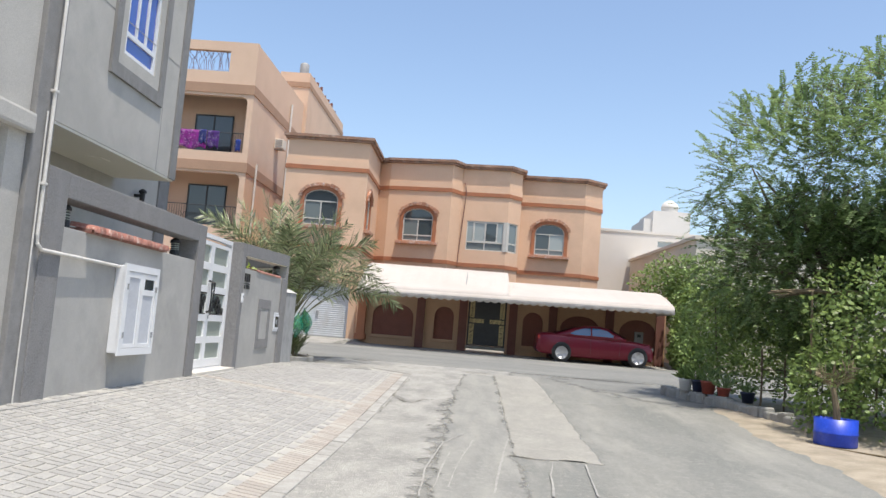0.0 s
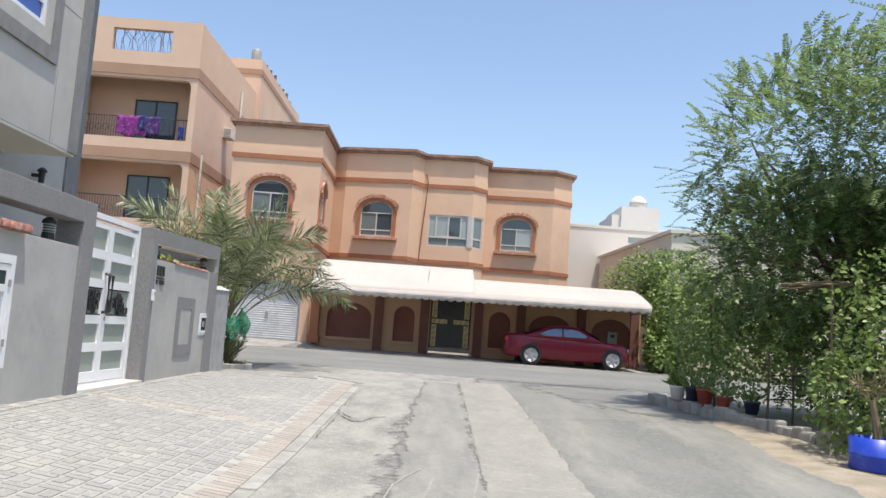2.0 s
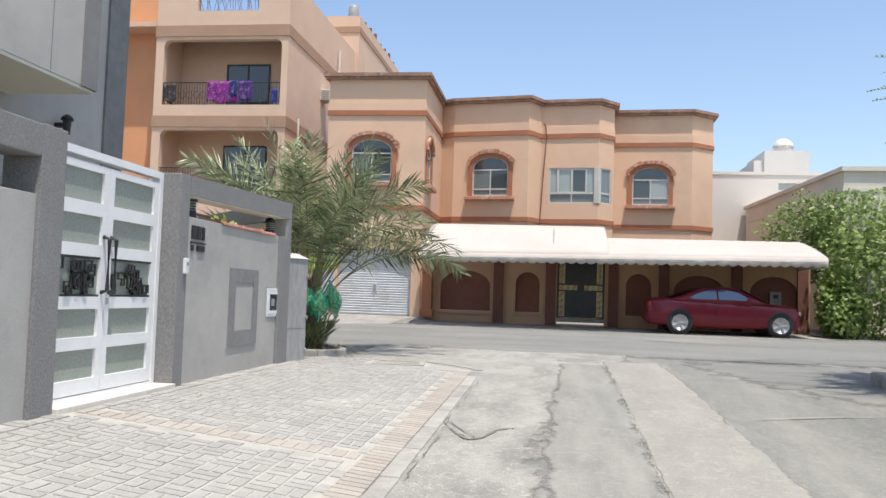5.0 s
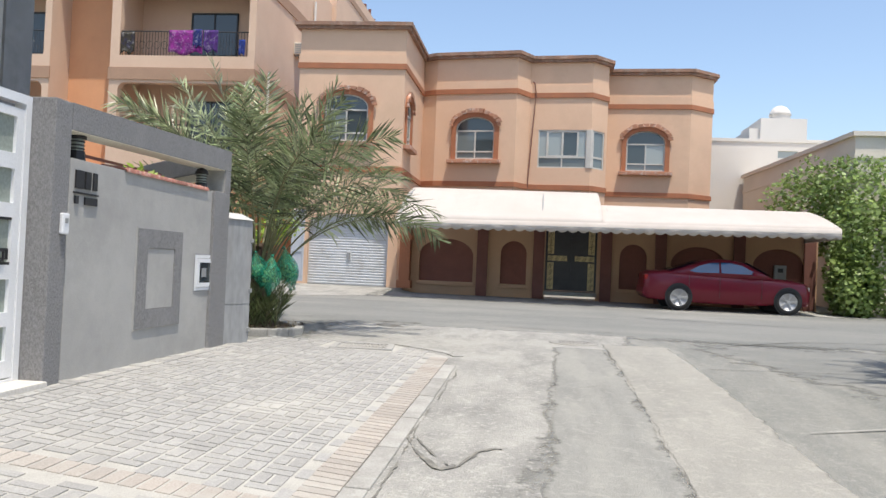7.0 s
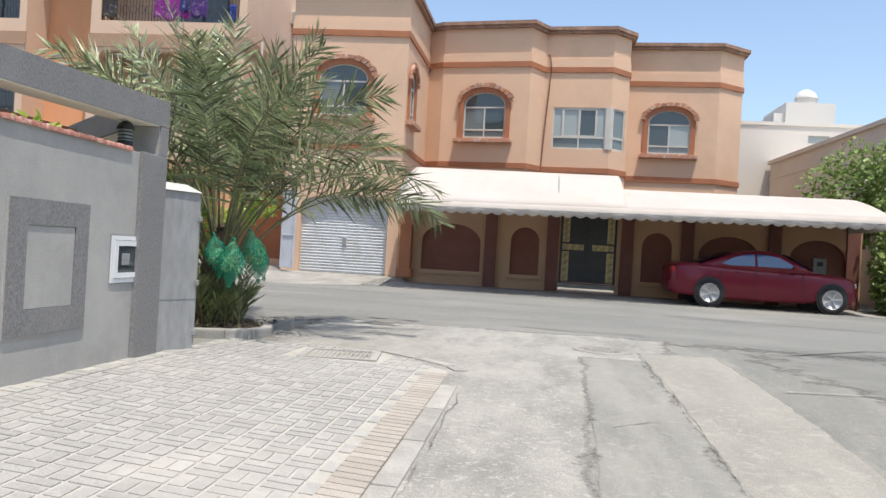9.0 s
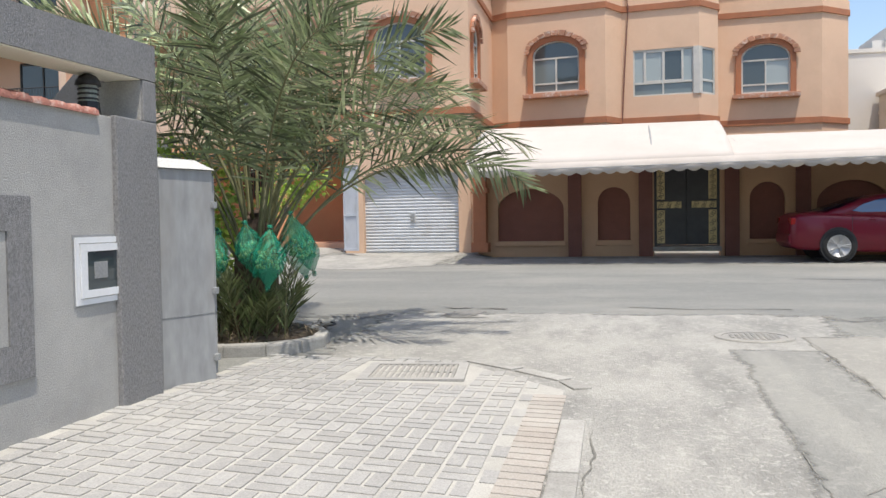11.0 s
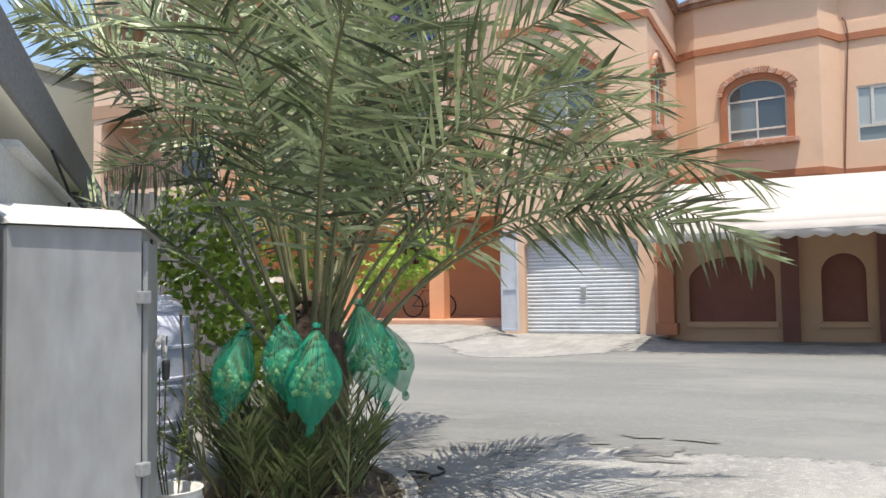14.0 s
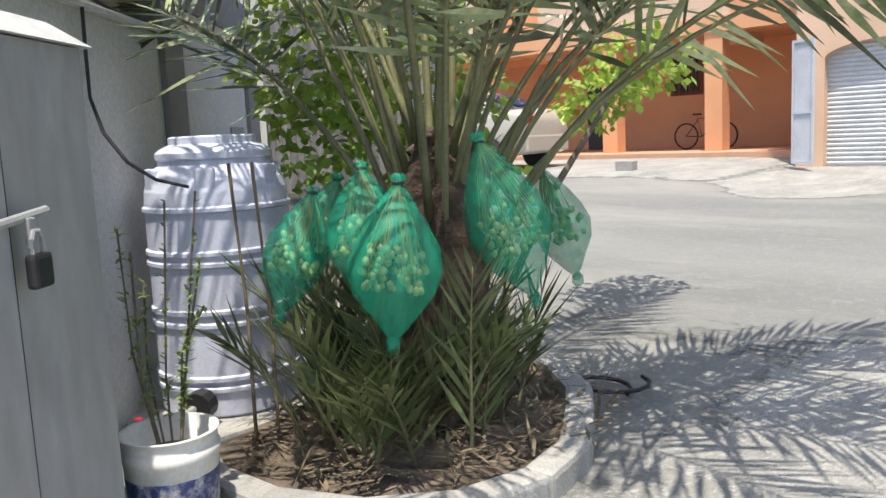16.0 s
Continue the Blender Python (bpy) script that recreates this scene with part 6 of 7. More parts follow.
random.seed(5)
bush("lemon_shrub", "leafy lime-green shrub behind the palm", [[(-6.2, 23.5, 0.2), (-6.1, 23.4, 0.9), (-6.2, 23.3, 1.7)], [(-6.15, 23.5, 0.2), (-5.9, 23.9, 1.1), (-5.95, 24.8, 1.8)]],
     [((-6.3, 23.2, 1.75), (0.5, 0.45, 0.55), 1.0), ((-6.0, 23.0, 1.15), (0.45, 0.4, 0.5), 0.8), ((-6.4, 23.0, 0.75), (0.4, 0.4, 0.4), 0.5), ((-5.95, 25.05, 1.95), (0.36, 0.38, 0.28), 0.5), ((-6.1, 24.7, 1.68), (0.3, 0.25, 0.2), 0.3), ((-6.5, 22.5, 1.9), (0.34, 0.3, 0.42), 0.6), ((-6.3, 22.5, 1.45), (0.25, 0.25, 0.3), 0.35)], LEAFLIME, 1500, 0.082, 0.75)
wp = thing("potted_sprig", (-5.32, 20.97, 0.47), "spindly sprouting twigs growing in the bucket", "plant")
for k in range(7):
    a = rnd(0, 6.28)
    pts = [Vector((0.03 * math.cos(a), 0.03 * math.sin(a), 0)), Vector((0.08 * math.cos(a) - 0.03, 0.08 * math.sin(a), rnd(0.25, 0.4))), Vector((0.13 * math.cos(a) - 0.05, 0.13 * math.sin(a) + 0.05, rnd(0.5, 0.95)))]
    st = part("twig", tube(bmesh.new(), pts, 0.004, 4), BARK, wp)
    vs, fs = [], []
    for j in range(60):
        u = rnd(0.25, 1.0) * 2
        p = pts[0].lerp(pts[1], u) if u < 1 else pts[1].lerp(pts[2], u - 1)
        blade(vs, fs, p, Vector((rnd(-1, 1), rnd(-1, 1), rnd(-0.3, 0.8))).normalized(), Vector((0, 0, 1)), rnd(0.02, 0.045), 0.008)
    tagged(sheet("leaf_spray", vs, fs, LEAFHEDGE, st), kind="stuff")
for k, (x, y) in enumerate(((-5.72, 21.55), (-5.66, 21.62))):
    o = part("bamboo_cane", tube(bmesh.new(), [(x, y, 0.2), (x - 0.02, y + 0.02, 0.8), (x - 0.06, y + 0.01, 1.42)], 0.008, 6), DRY)
    tagged(o, "thin dry cane stuck in the palm bed", "cane", "canes")
o = part("garden_hose", tube(bmesh.new(), [(-5.08 + 0.17 * math.cos(t) + 0.008 * k, 23.12 + 0.14 * math.sin(t), 0.205 + 0.004 * k) for k, t in enumerate([j * 0.5 for j in range(16)])], 0.011, 6), BLACKPLASTIC)
tagged(o, "coil of black garden hose on the ground", "hose")

# ---- garden on the other side of the street ----
drape("garden_soil", lambda y: lerp(y, ((8, 3.4), (12, 4.1), (14.5, 3.95), (18.5, 4.35), (20.8, 4.0), (21.4, 4.6))), lambda y: 14.0, 5.0, 21.4, SAND, "sandy soil strip along the garden", 0.03, 0.12, 0.12, 24, "soil", seed=7)
tree = thing("feathery_tree", (7.0, 18.3, 0.1), "large feathery green tree overhanging the street", "tree")
random.seed(21)
BALLS = [((-0.6, 1.0, 4.9), (2.2, 2.4, 2.2)), ((1.0, -0.6, 5.2), (2.6, 2.8, 2.1)), ((-0.9, 1.0, 3.1), (1.7, 2.2, 1.5)), ((2.0, -1.6, 4.2), (2.7, 2.8, 3.0)), ((0.2, 0.6, 2.4), (1.8, 2.4, 1.8)), ((1.2, -2.6, 2.8), (1.8, 1.8, 2.2))]
tk_ = [(0, 0, 0), (0.1, 0.05, 0.9), (-0.05, 0.1, 1.9), (0.1, 0.0, 3.0)]
part("trunk", tube(bmesh.new(), tk_, [0.2, 0.17, 0.15, 0.12], 10), BARK, tree, smooth=True)
for c, rad in BALLS:
    for k in range(3):
        e = Vector(c) + Vector((rnd(-1, 1) * rad[0], rnd(-1, 1) * rad[1], rnd(-0.4, 0.6) * rad[2])) * 0.62
        s = Vector(tk_[2 + (k % 2)])
        mid = s.lerp(e, 0.5) + Vector((rnd(-0.4, 0.4), rnd(-0.4, 0.4), 0.4))
        part("limb", tube(bmesh.new(), [s, s.lerp(mid, 0.5) + Vector((0, 0, 0.1)), mid, e], [0.09, 0.07, 0.045, 0.015], 7), BARK, tree, smooth=True)
vs, fs = [], []
tw = bmesh.new()
for c, rad in BALLS:
    k0 = rnd(0, 40)
    for _ in range(2300):
        d = Vector((rnd(-1, 1), rnd(-1, 1), rnd(-1, 1)))
        if not 0.1 < d.length < 1:
            continue
        d.normalize()
        r = (1 - 0.42 * rnd(0, 1) ** 1.6) * (1 + 0.38 * noise.noise(d * 2.6 + Vector((k0, 3, 0))))
        p = Vector(c) + Vector((d.x * rad[0], d.y * rad[1], d.z * rad[2])) * r
        if p.z < 0.7:
            continue
        t = (d * 0.8 + Vector((rnd(-0.8, 0.8), rnd(-0.8, 0.8), rnd(-0.5, 0.6)))).normalized()
        ln = rnd(0.35, 0.75)
        sd = t.cross(Vector((0, 0, 1)))
        if sd.length < 0.1:
            continue
        sd.normalize()
        up = sd.cross(t)
        for j in range(11):
            u = (j + 0.5) / 11
            q = p + t * ln * u + Vector((0, 0, -0.12 * u * u * ln))
            for s in (-1, 1):
                blade(vs, fs, q, (t * 0.5 + sd * s + up * rnd(-0.4, 0.4)).normalized(), up, rnd(0.06, 0.11) * (1.1 - 0.4 * u), 0.022)
        if r > 0.8 and len(tw.verts) < 16000:
            tube(tw, [p - t * 0.25, p, p + t * ln * 0.95 + Vector((0, 0, -0.12 * ln))], [0.007, 0.005, 0.002], 3)
sheet("crown", vs, fs, LEAFTREE, tree)
part("twig_work", tw, BARK, tree)

random.seed(31)
bush("climbing_hedge", "tangled light green climber at the garden corner", [[(4.9, 19.9, 0.1), (4.8, 19.9, 1.2), (4.7, 19.8, 2.2)]],
     [((4.75, 20.1, 1.75), (0.75, 0.9, 0.95), 1.0), ((5.2, 19.6, 1.1), (0.8, 0.9, 0.8), 0.8), ((5.7, 19.0, 2.1), (0.9, 1.0, 1.0), 0.7)], LEAFHEDGE, 2600, 0.085, 0.7)
bush("garden_bush", "broad-leaved yellow-green bush beside the blue tub", [[(5.6, 15.3, -0.05), (5.6, 15.3, 0.9), (5.7, 15.2, 2.0)]],
     [((5.9, 15.0, 1.9), (1.0, 1.3, 1.0), 1.2), ((5.2, 15.2, 0.75), (0.55, 0.8, 0.7), 0.8), ((6.6, 14.2, 2.2), (1.2, 1.3, 1.1), 1.0), ((6.3, 14.6, 0.9), (0.9, 1.0, 0.9), 0.7)], LEAFHEDGE, 2600, 0.10, 0.65)
bush("wall_creeper", "dense green creeper at the end of the canopy", [[(8.6, 36.0, 0.3), (8.5, 36.2, 2.0), (8.3, 36.6, 3.5)]],
     [((7.8, 34.7, 1.3), (0.55, 1.0, 1.4), 0.6), ((8.9, 35.0, 2.3), (1.5, 1.8, 2.2), 1.2), ((7.6, 37.8, 3.6), (1.3, 1.2, 1.5), 0.9), ((8.8, 37.0, 3.9), (1.5, 1.5, 1.4), 0.9), ((10.8, 34.2, 2.3), (1.8, 1.8, 2.3), 1.1), ((12.8, 33.4, 2.2), (1.8, 1.6, 2.3), 0.8), ((7.75, 34.4, 1.2), (0.6, 0.9, 1.0), 0.5)], LEAFHEDGE, 6200, 0.155, 0.75)
bush("dark_undergrowth", "dark shaded undergrowth behind the trellis", [[(7.0, 17.2, 0.0), (7.0, 17.2, 1.4)]],
     [((7.0, 17.4, 1.3), (1.0, 1.8, 1.3), 1.0), ((7.6, 15.8, 1.3), (1.0, 1.6, 1.4), 0.8), ((7.0, 19.4, 1.2), (1.1, 1.4, 1.2), 0.8)], LEAFTREE, 2600, 0.11, 0.6)

BLUE = mat("bright_blue_plastic", (0.012, 0.06, 0.52), (0.01, 0.045, 0.42), 0.4, 4, 60, 0.03, dirt_glint=(0.2, 0.22, 0.4), dirt_glint_amount=0.3, dirt_glint_scale=3)
CLAY = mat("red_plastic_pot", (0.32, 0.075, 0.05), (0.26, 0.06, 0.042), 0.6, 4, 60, 0.05)
NAVYPOT = mat("dark_blue_pot", (0.03, 0.04, 0.085), None, 0.5, 4, 60, 0.05)


def pot(name, at, r, h, material, label, plant=None, cat="plant pot"):
    ob = thing(name, at, label, cat, "potted plants")
    part("bowl", lathe(bmesh.new(), [(r * 0.72, 0), (r * 0.95, h * 0.85), (r * 1.05, h * 0.87), (r * 1.05, h), (r * 0.92, h), (r * 0.85, h * 0.8)], seg=24), material, ob, smooth=True)
    part("soil", cyl(bmesh.new(), (0, 0, h * 0.6), (0, 0, h * 0.86), r * 0.88, None, 20), SOIL, ob)
    if plant:
        vs, fs = [], []
        for _ in range(plant[0]):
            t = Vector((rnd(-1, 1), rnd(-1, 1), rnd(0.3, 1.6))).normalized()
            blade(vs, fs, Vector((rnd(-0.4, 0.4) * r, rnd(-0.4, 0.4) * r, h * 0.85)) + t * rnd(0, 0.12), t, Vector((rnd(-1, 1), rnd(-1, 1), 0.5)).normalized(), plant[1] * rnd(0.6, 1.1), plant[2])
        sheet("leaf_tuft", vs, fs, plant[3], ob)
    return ob


tub = thing("blue_tub", (4.95, 14.1, gz(4.95, 14.1) + 0.03), "bright blue cut-down plastic drum used as a planter", "planter")
part("wall", lathe(bmesh.new(), [(0.29, 0), (0.305, 0.015), (0.305, 0.17), (0.315, 0.18), (0.315, 0.2), (0.305, 0.21), (0.31, 0.40), (0.295, 0.40), (0.28, 0.03)], seg=32), BLUE, tub, smooth=True)
part("soil", cyl(bmesh.new(), (0, 0, 0.2), (0, 0, 0.34), 0.29, None, 24), SOIL, tub)
st = part("stump", tube(bmesh.new(), [(0.02, 0, 0.3), (0.0, 0, 0.55), (-0.05, 0.02, 0.85)], [0.06, 0.05, 0.035], 8), DRY, tub, "dry cut palm stump")
random.seed(41)
for k in range(6):
    frond(tub, (-0.04, 0.02, 0.75), rnd(0, 360), rnd(50, 85), rnd(30, 70), rnd(0.35, 0.55), 0.2, 10, 0.3, DRY, 0.008, 0.4, 0.008, name="dry_frond")
z0 = 0.36
pot("plant_pot", (4.12, 19.75, z0 - 0.02), 0.15, 0.26, WHITE, "white plant pot on the stone edging", (70, 0.28, 0.035, LEAFHEDGE))
pot("plant_pot", (4.32, 19.45, z0 - 0.02), 0.15, 0.27, NAVYPOT, "dark blue plant pot on the stone edging", (60, 0.3, 0.02, LEAFHEDGE))
pot("plant_pot", (4.42, 19.05, z0 - 0.02), 0.16, 0.27, CLAY, "red plastic plant pot on the stone edging", (60, 0.38, 0.014, LEAFTREE))
pot("plant_pot", (4.62, 18.65, z0 - 0.05), 0.14, 0.2, CLAY, "small red plant pot on the stone edging", (50, 0.45, 0.012, LEAFTREE))
pot("plant_pot", (5.0, 18.3, z0 - 0.1), 0.14, 0.22, NAVYPOT, "dark blue plant pot by the trellis", (40, 0.3, 0.02, LEAFTREE))
random.seed(43)
bd = thing("stone_edging", (0, 0, 0), "low edging of rough grey stones round the garden", "edging")
for k in range(26):
    u = k / 25
    x = lerp(u, ((0, 3.95), (0.1, 4.0), (0.55, 4.75), (1.0, 5.3)))
    y = lerp(u, ((0, 20.75), (0.1, 20.2), (0.55, 18.3), (1.0, 16.0)))
    w = rnd(0.11, 0.17)
    bm = box(-w, w, -w * 0.8, w * 0.8, -0.05, rnd(0.13, 0.22), 0.035)
    for v in bm.verts:
        v.co += Vector((noise.noise(v.co * 7 + Vector((k, 0, 0))), noise.noise(v.co * 7 + Vector((0, k, 0))), 0)) * 0.03
    o = part("stone", bm, KERB, bd, smooth=False)
    o.matrix_basis = pose(x, y, gz(x, y) + 0.02, 0, 0, rnd(0, 180))
tr = thing("trellis", (0, 0, 0), "rough timber trellis of poles and wire", "trellis")
for x, y, h in ((5.15, 18.0, 1.35), (5.75, 18.4, 1.2), (5.45, 16.4, 2.45), (6.3, 16.9, 2.4)):
    part("post", tube(bmesh.new(), [(x, y, 0.0), (x + 0.01, y, h * 0.5), (x - 0.01, y, h)], 0.022, 6), DRY, tr)
for z in (0.55, 0.95):
    part("rail", tube(bmesh.new(), [(5.1, 18.0, z), (5.8, 18.42, z + 0.02), (6.8, 18.9, z)], 0.012, 6), BARK, tr)
for k in range(7):
    a, b = rnd(-0.15, 0.15), rnd(-0.1, 0.1)
    part("pole", tube(bmesh.new(), [(4.75 + rnd(0, 0.3), 16.8 + a, 2.33 + 0.02 * k), (5.5, 16.85 + b, 2.44 + 0.012 * k), (6.2 + rnd(0, 0.4), 16.9 - a, 2.5 + 0.01 * k)], 0.016, 5), DRY, tr)
for k in range(10):
    x = 6.0 + 0.12 * k
    part("bar", cyl(bmesh.new(), (x, 17.9 + 0.05 * k, 0.1), (x, 17.9 + 0.05 * k, 1.3), 0.008, None, 6), BLACKMETAL, tr)
o = part("ground_hose", tube(bmesh.new(), [(4.9, 15.2, 0.0), (4.4, 15.0, -0.01), (4.25, 14.6, -0.02), (4.5, 14.25, -0.02), (4.8, 13.75, -0.03), (5.3, 13.2, -0.03)], 0.014, 6), DRY)
tagged(o, "old pale hose lying on the sandy verge", "hose")

# ---- parked cars ----
# Red paint taken darker to stand for the canopy shade on the body.
CARRED = mat("shade_darkened_red_paint", (0.16, 0.006, 0.02), (0.15, 0.005, 0.018), 0.35, 1, 60, 0.0, coat=0.35, spec=0.3)
CARSILVER = mat("champagne_car_paint", (0.42, 0.38, 0.32), None, 0.3, 1, 60, 0.0, coat=0.8, var=0.05)
# Blue of the reflected sky is put into the glass colour.
CARGLASS = glass("sky_blue_car_glass", (0.02, 0.095, 0.21), 0.04)
TYRE = mat("tyre_rubber", (0.02, 0.02, 0.02), None, 0.85, 6, 60, 0.1)
RIM = mat("silver_alloy", (0.45, 0.45, 0.45), None, 0.4, 6, 60, 0.0, metal=0.4, var=0.05)
LAMPCLEAR = mat("headlamp_lens", (0.55, 0.53, 0.46), None, 0.15, 6, 60, 0.0, var=0.1)
LAMPRED = mat("tail_lamp_lens", (0.35, 0.01, 0.01), None, 0.15, 6, 60, 0.0, var=0.1)


def loft(bm, rings, close=True):
    vv = [[bm.verts.new(p) for p in r] for r in rings]
    n = len(vv[0])
    for a, b in zip(vv, vv[1:]):
        for k in range(n):
            bm.faces.new((a[k], a[(k + 1) % n], b[(k + 1) % n], b[k]))
    bm.faces.new(vv[0][::-1])
    bm.faces.new(vv[-1])
    bmesh.ops.recalc_face_normals(bm, faces=bm.faces)
    return bm


def car(name, at, turn, paint, label, tall=1.0):
    """A saloon: the rear axle at the origin, nose along local x."""
    ob = thing(name, at, label, "car", turn=turn)
    st = ((-1.06, 0.46, 0.80, 0.70), (-1.02, 0.34, 0.99, 0.82), (-0.85, 0.28, 1.06, 0.89), (-0.4, 0.26, 1.08, 0.935), (0.0, 0.26, 1.065, 0.945), (0.6, 0.22, 1.03, 0.945), (1.5, 0.21, 1.0, 0.94), (2.3, 0.22, 0.985, 0.94), (2.75, 0.25, 0.965, 0.945), (3.05, 0.26, 0.94, 0.945), (3.5, 0.25, 0.895, 0.92), (3.82, 0.25, 0.83, 0.86), (3.97, 0.27, 0.75, 0.79), (4.03, 0.38, 0.64, 0.72))
    rings = []
    for x, lo, hi, w in st:
        half = [(w * 0.86, lo), (w * 0.975, lo + 0.07), (w, lo + (hi - lo) * 0.48), (w * 0.985, hi - 0.14), (w * 0.945, hi - 0.045), (w * 0.83, hi), (w * 0.4, hi + 0.025)]
        rings.append([(x, -y, z * tall) for y, z in half] + [(x, y, z * tall) for y, z in half[::-1]])
    part("body", loft(bmesh.new(), rings), paint, ob, smooth=True)
    cs = ((-0.35, 1.06), (0.1, 1.20), (0.5, 1.345), (0.85, 1.43), (1.2, 1.465), (1.55, 1.455), (1.85, 1.39), (2.2, 1.21), (2.62, 0.99))
    rings = []
    for x, z in cs:
        wt = 0.90 - (z - 0.98) * 0.46
        half = [(0.9, 0.95), (wt, z - 0.045), (wt - 0.07, z - 0.012), (wt * 0.45, z + 0.01)]
        rings.append([(x, -y, q * tall) for y, q in half] + [(x, y, q * tall) for y, q in half[::-1]])
    part("cabin", loft(bmesh.new(), rings), paint, ob, smooth=True)

    def on_side(pts, s, off):
        return [(x, s * (0.9 - (z - 0.95) * 0.46 + off), z * tall) for x, z in pts]
    for s in (-1, 1):
        for pts in (((0.30, 1.10), (0.55, 1.245), (0.85, 1.335), (1.13, 1.365), (1.13, 1.07), (0.5, 1.065)), ((1.19, 1.07), (1.19, 1.368), (1.5, 1.36), (1.78, 1.30), (2.12, 1.12), (2.18, 1.06))):
            bm = bmesh.new()
            a = [bm.verts.new(p) for p in on_side(pts, s, 0.022)]
            b = [bm.verts.new(p) for p in on_side(pts, s, 0.0)]
            bm.faces.new(a)
            for i in range(6):
                bm.faces.new((a[i], a[(i + 1) % 6], b[(i + 1) % 6], b[i]))
            bmesh.ops.recalc_face_normals(bm, faces=bm.faces)
            part("side_window", bm, CARGLASS, ob, "side window with the blue of the sky in its colour")
        part("mirror", box(2.02, 2.16, s * 0.94, s * 1.08, 1.02 * tall, 1.13 * tall, 0.025), paint, ob)
        for x in (0.62, 1.72):
            part("door_handle", box(x, x + 0.16, s * 0.935, s * 0.955, 0.9 * tall, 0.925 * tall, 0.006), paint, ob)
        for x in (0.28, 1.14, 2.3):
            part("door_gap", box(x, x + 0.008, s * 0.93, s * 0.945, 0.4 * tall, 0.98 * tall), BLACKMETAL, ob)
        part("headlamp", box(3.72, 3.93, s * 0.62, s * 0.83, 0.66 * tall, 0.78 * tall, 0.03), LAMPCLEAR, ob)
        part("tail_lamp", box(-1.045, -0.93, s * 0.5, s * 0.84, 0.82 * tall, 0.97 * tall, 0.02), LAMPRED, ob)
    for pts in (((2.56, 1.03), (1.9, 1.375)), ((-0.25, 1.10), (0.62, 1.385))):
        (xa, za), (xb, zb) = pts
        bm = bmesh.new()
        w0, w1 = 0.80, 0.62
        o_ = 0.03 if xa > 1 else -0.03
        v = [bm.verts.new(p) for p in ((xa + o_, -w0, za * tall + 0.02), (xa + o_, w0, za * tall + 0.02), (xb + o_, w1, zb * tall + 0.025), (xb + o_, -w1, zb * tall + 0.025))]
        bm.faces.new(v)
        bmesh.ops.solidify(bm, geom=bm.faces[:], thickness=0.015)
        part("windscreen", bm, CARGLASS, ob, "dark windscreen")
    part("bumper", box(3.86, 4.05, -0.7, 0.7, 0.34, 0.5, 0.04), paint, ob)
    part("rear_bumper", box(-1.09, -0.9, -0.78, 0.78, 0.4, 0.62 * tall, 0.05), paint, ob)
    part("grille", box(3.99, 4.045, -0.42, 0.42, 0.52, 0.66, 0.01), BLACKMETAL, ob)
    for x in (0.0, 3.03):
        for s in (-1, 1):
            # Solid black disc stands for the shaded hollow of the wheel well.
            part("wheel_arch", cyl(bmesh.new(), (x, s * 0.7, 0.37), (x, s * 0.952, 0.37), 0.388, None, 32), BLACKPLASTIC, ob)
            whl = part("wheel", lathe(bmesh.new(), [(0.20, -0.11), (0.30, -0.115), (0.345, -0.09), (0.355, -0.05), (0.355, 0.05), (0.345, 0.09), (0.30, 0.115), (0.235, 0.118), (0.23, 0.05)], seg=32), TYRE, ob, "black tyre on a silver alloy rim", True)
            whl.matrix_local = pose(x, s * 0.86, 0.355, -90 * s if s > 0 else 90, 0, 0)
            part("rim", lathe(bmesh.new(), [(0.236, 0.10), (0.238, 0.122), (0.224, 0.122), (0.22, 0.09), (0.215, 0.09)], seg=32), RIM, whl, smooth=True)
            for k in range(5):
                a = k * math.tau / 5
                bm = bmesh.new()
                for dk in (-0.13, 0.13):
                    tube(bm, [(0.04 * math.cos(a), 0.04 * math.sin(a), 0.112), (0.225 * math.cos(a + dk), 0.225 * math.sin(a + dk), 0.112)], 0.0125, 6)
                part("spoke", bm, RIM, whl)
            # Dark disc added for the shade between the spokes.
            part("brake_disc", cyl(bmesh.new(), (0, 0, 0.052), (0, 0, 0.066), 0.226, None, 24), TYRE, whl)
            part("hub", cyl(bmesh.new(), (0, 0, 0.07), (0, 0, 0.128), 0.045, None, 16), RIM, whl)

    def fore(x):
        # shorter wheelbase and overhangs
        return -0.40 + (x + 0.42) * 0.85 if x < -0.42 else x * 0.957 if x < 3.45 else 3.30 + (x - 3.45) * 0.4
    for ch in ob.children:
        if ch.name.startswith("wheel") and not ch.name.startswith("wheel_arch"):
            ch.location.x = fore(ch.location.x)
        else:
            for v in ch.data.vertices:
                v.co.x = fore(v.co.x)
    return ob


car("parked_car", (2.83, 34.34, 0.375), 0, CARRED, "dark red saloon car parked under the canopy")
car("parked_van", (-15.2, 35.2, 0.62), 180, CARSILVER, "champagne coloured car parked by the apartment block", 1.25)

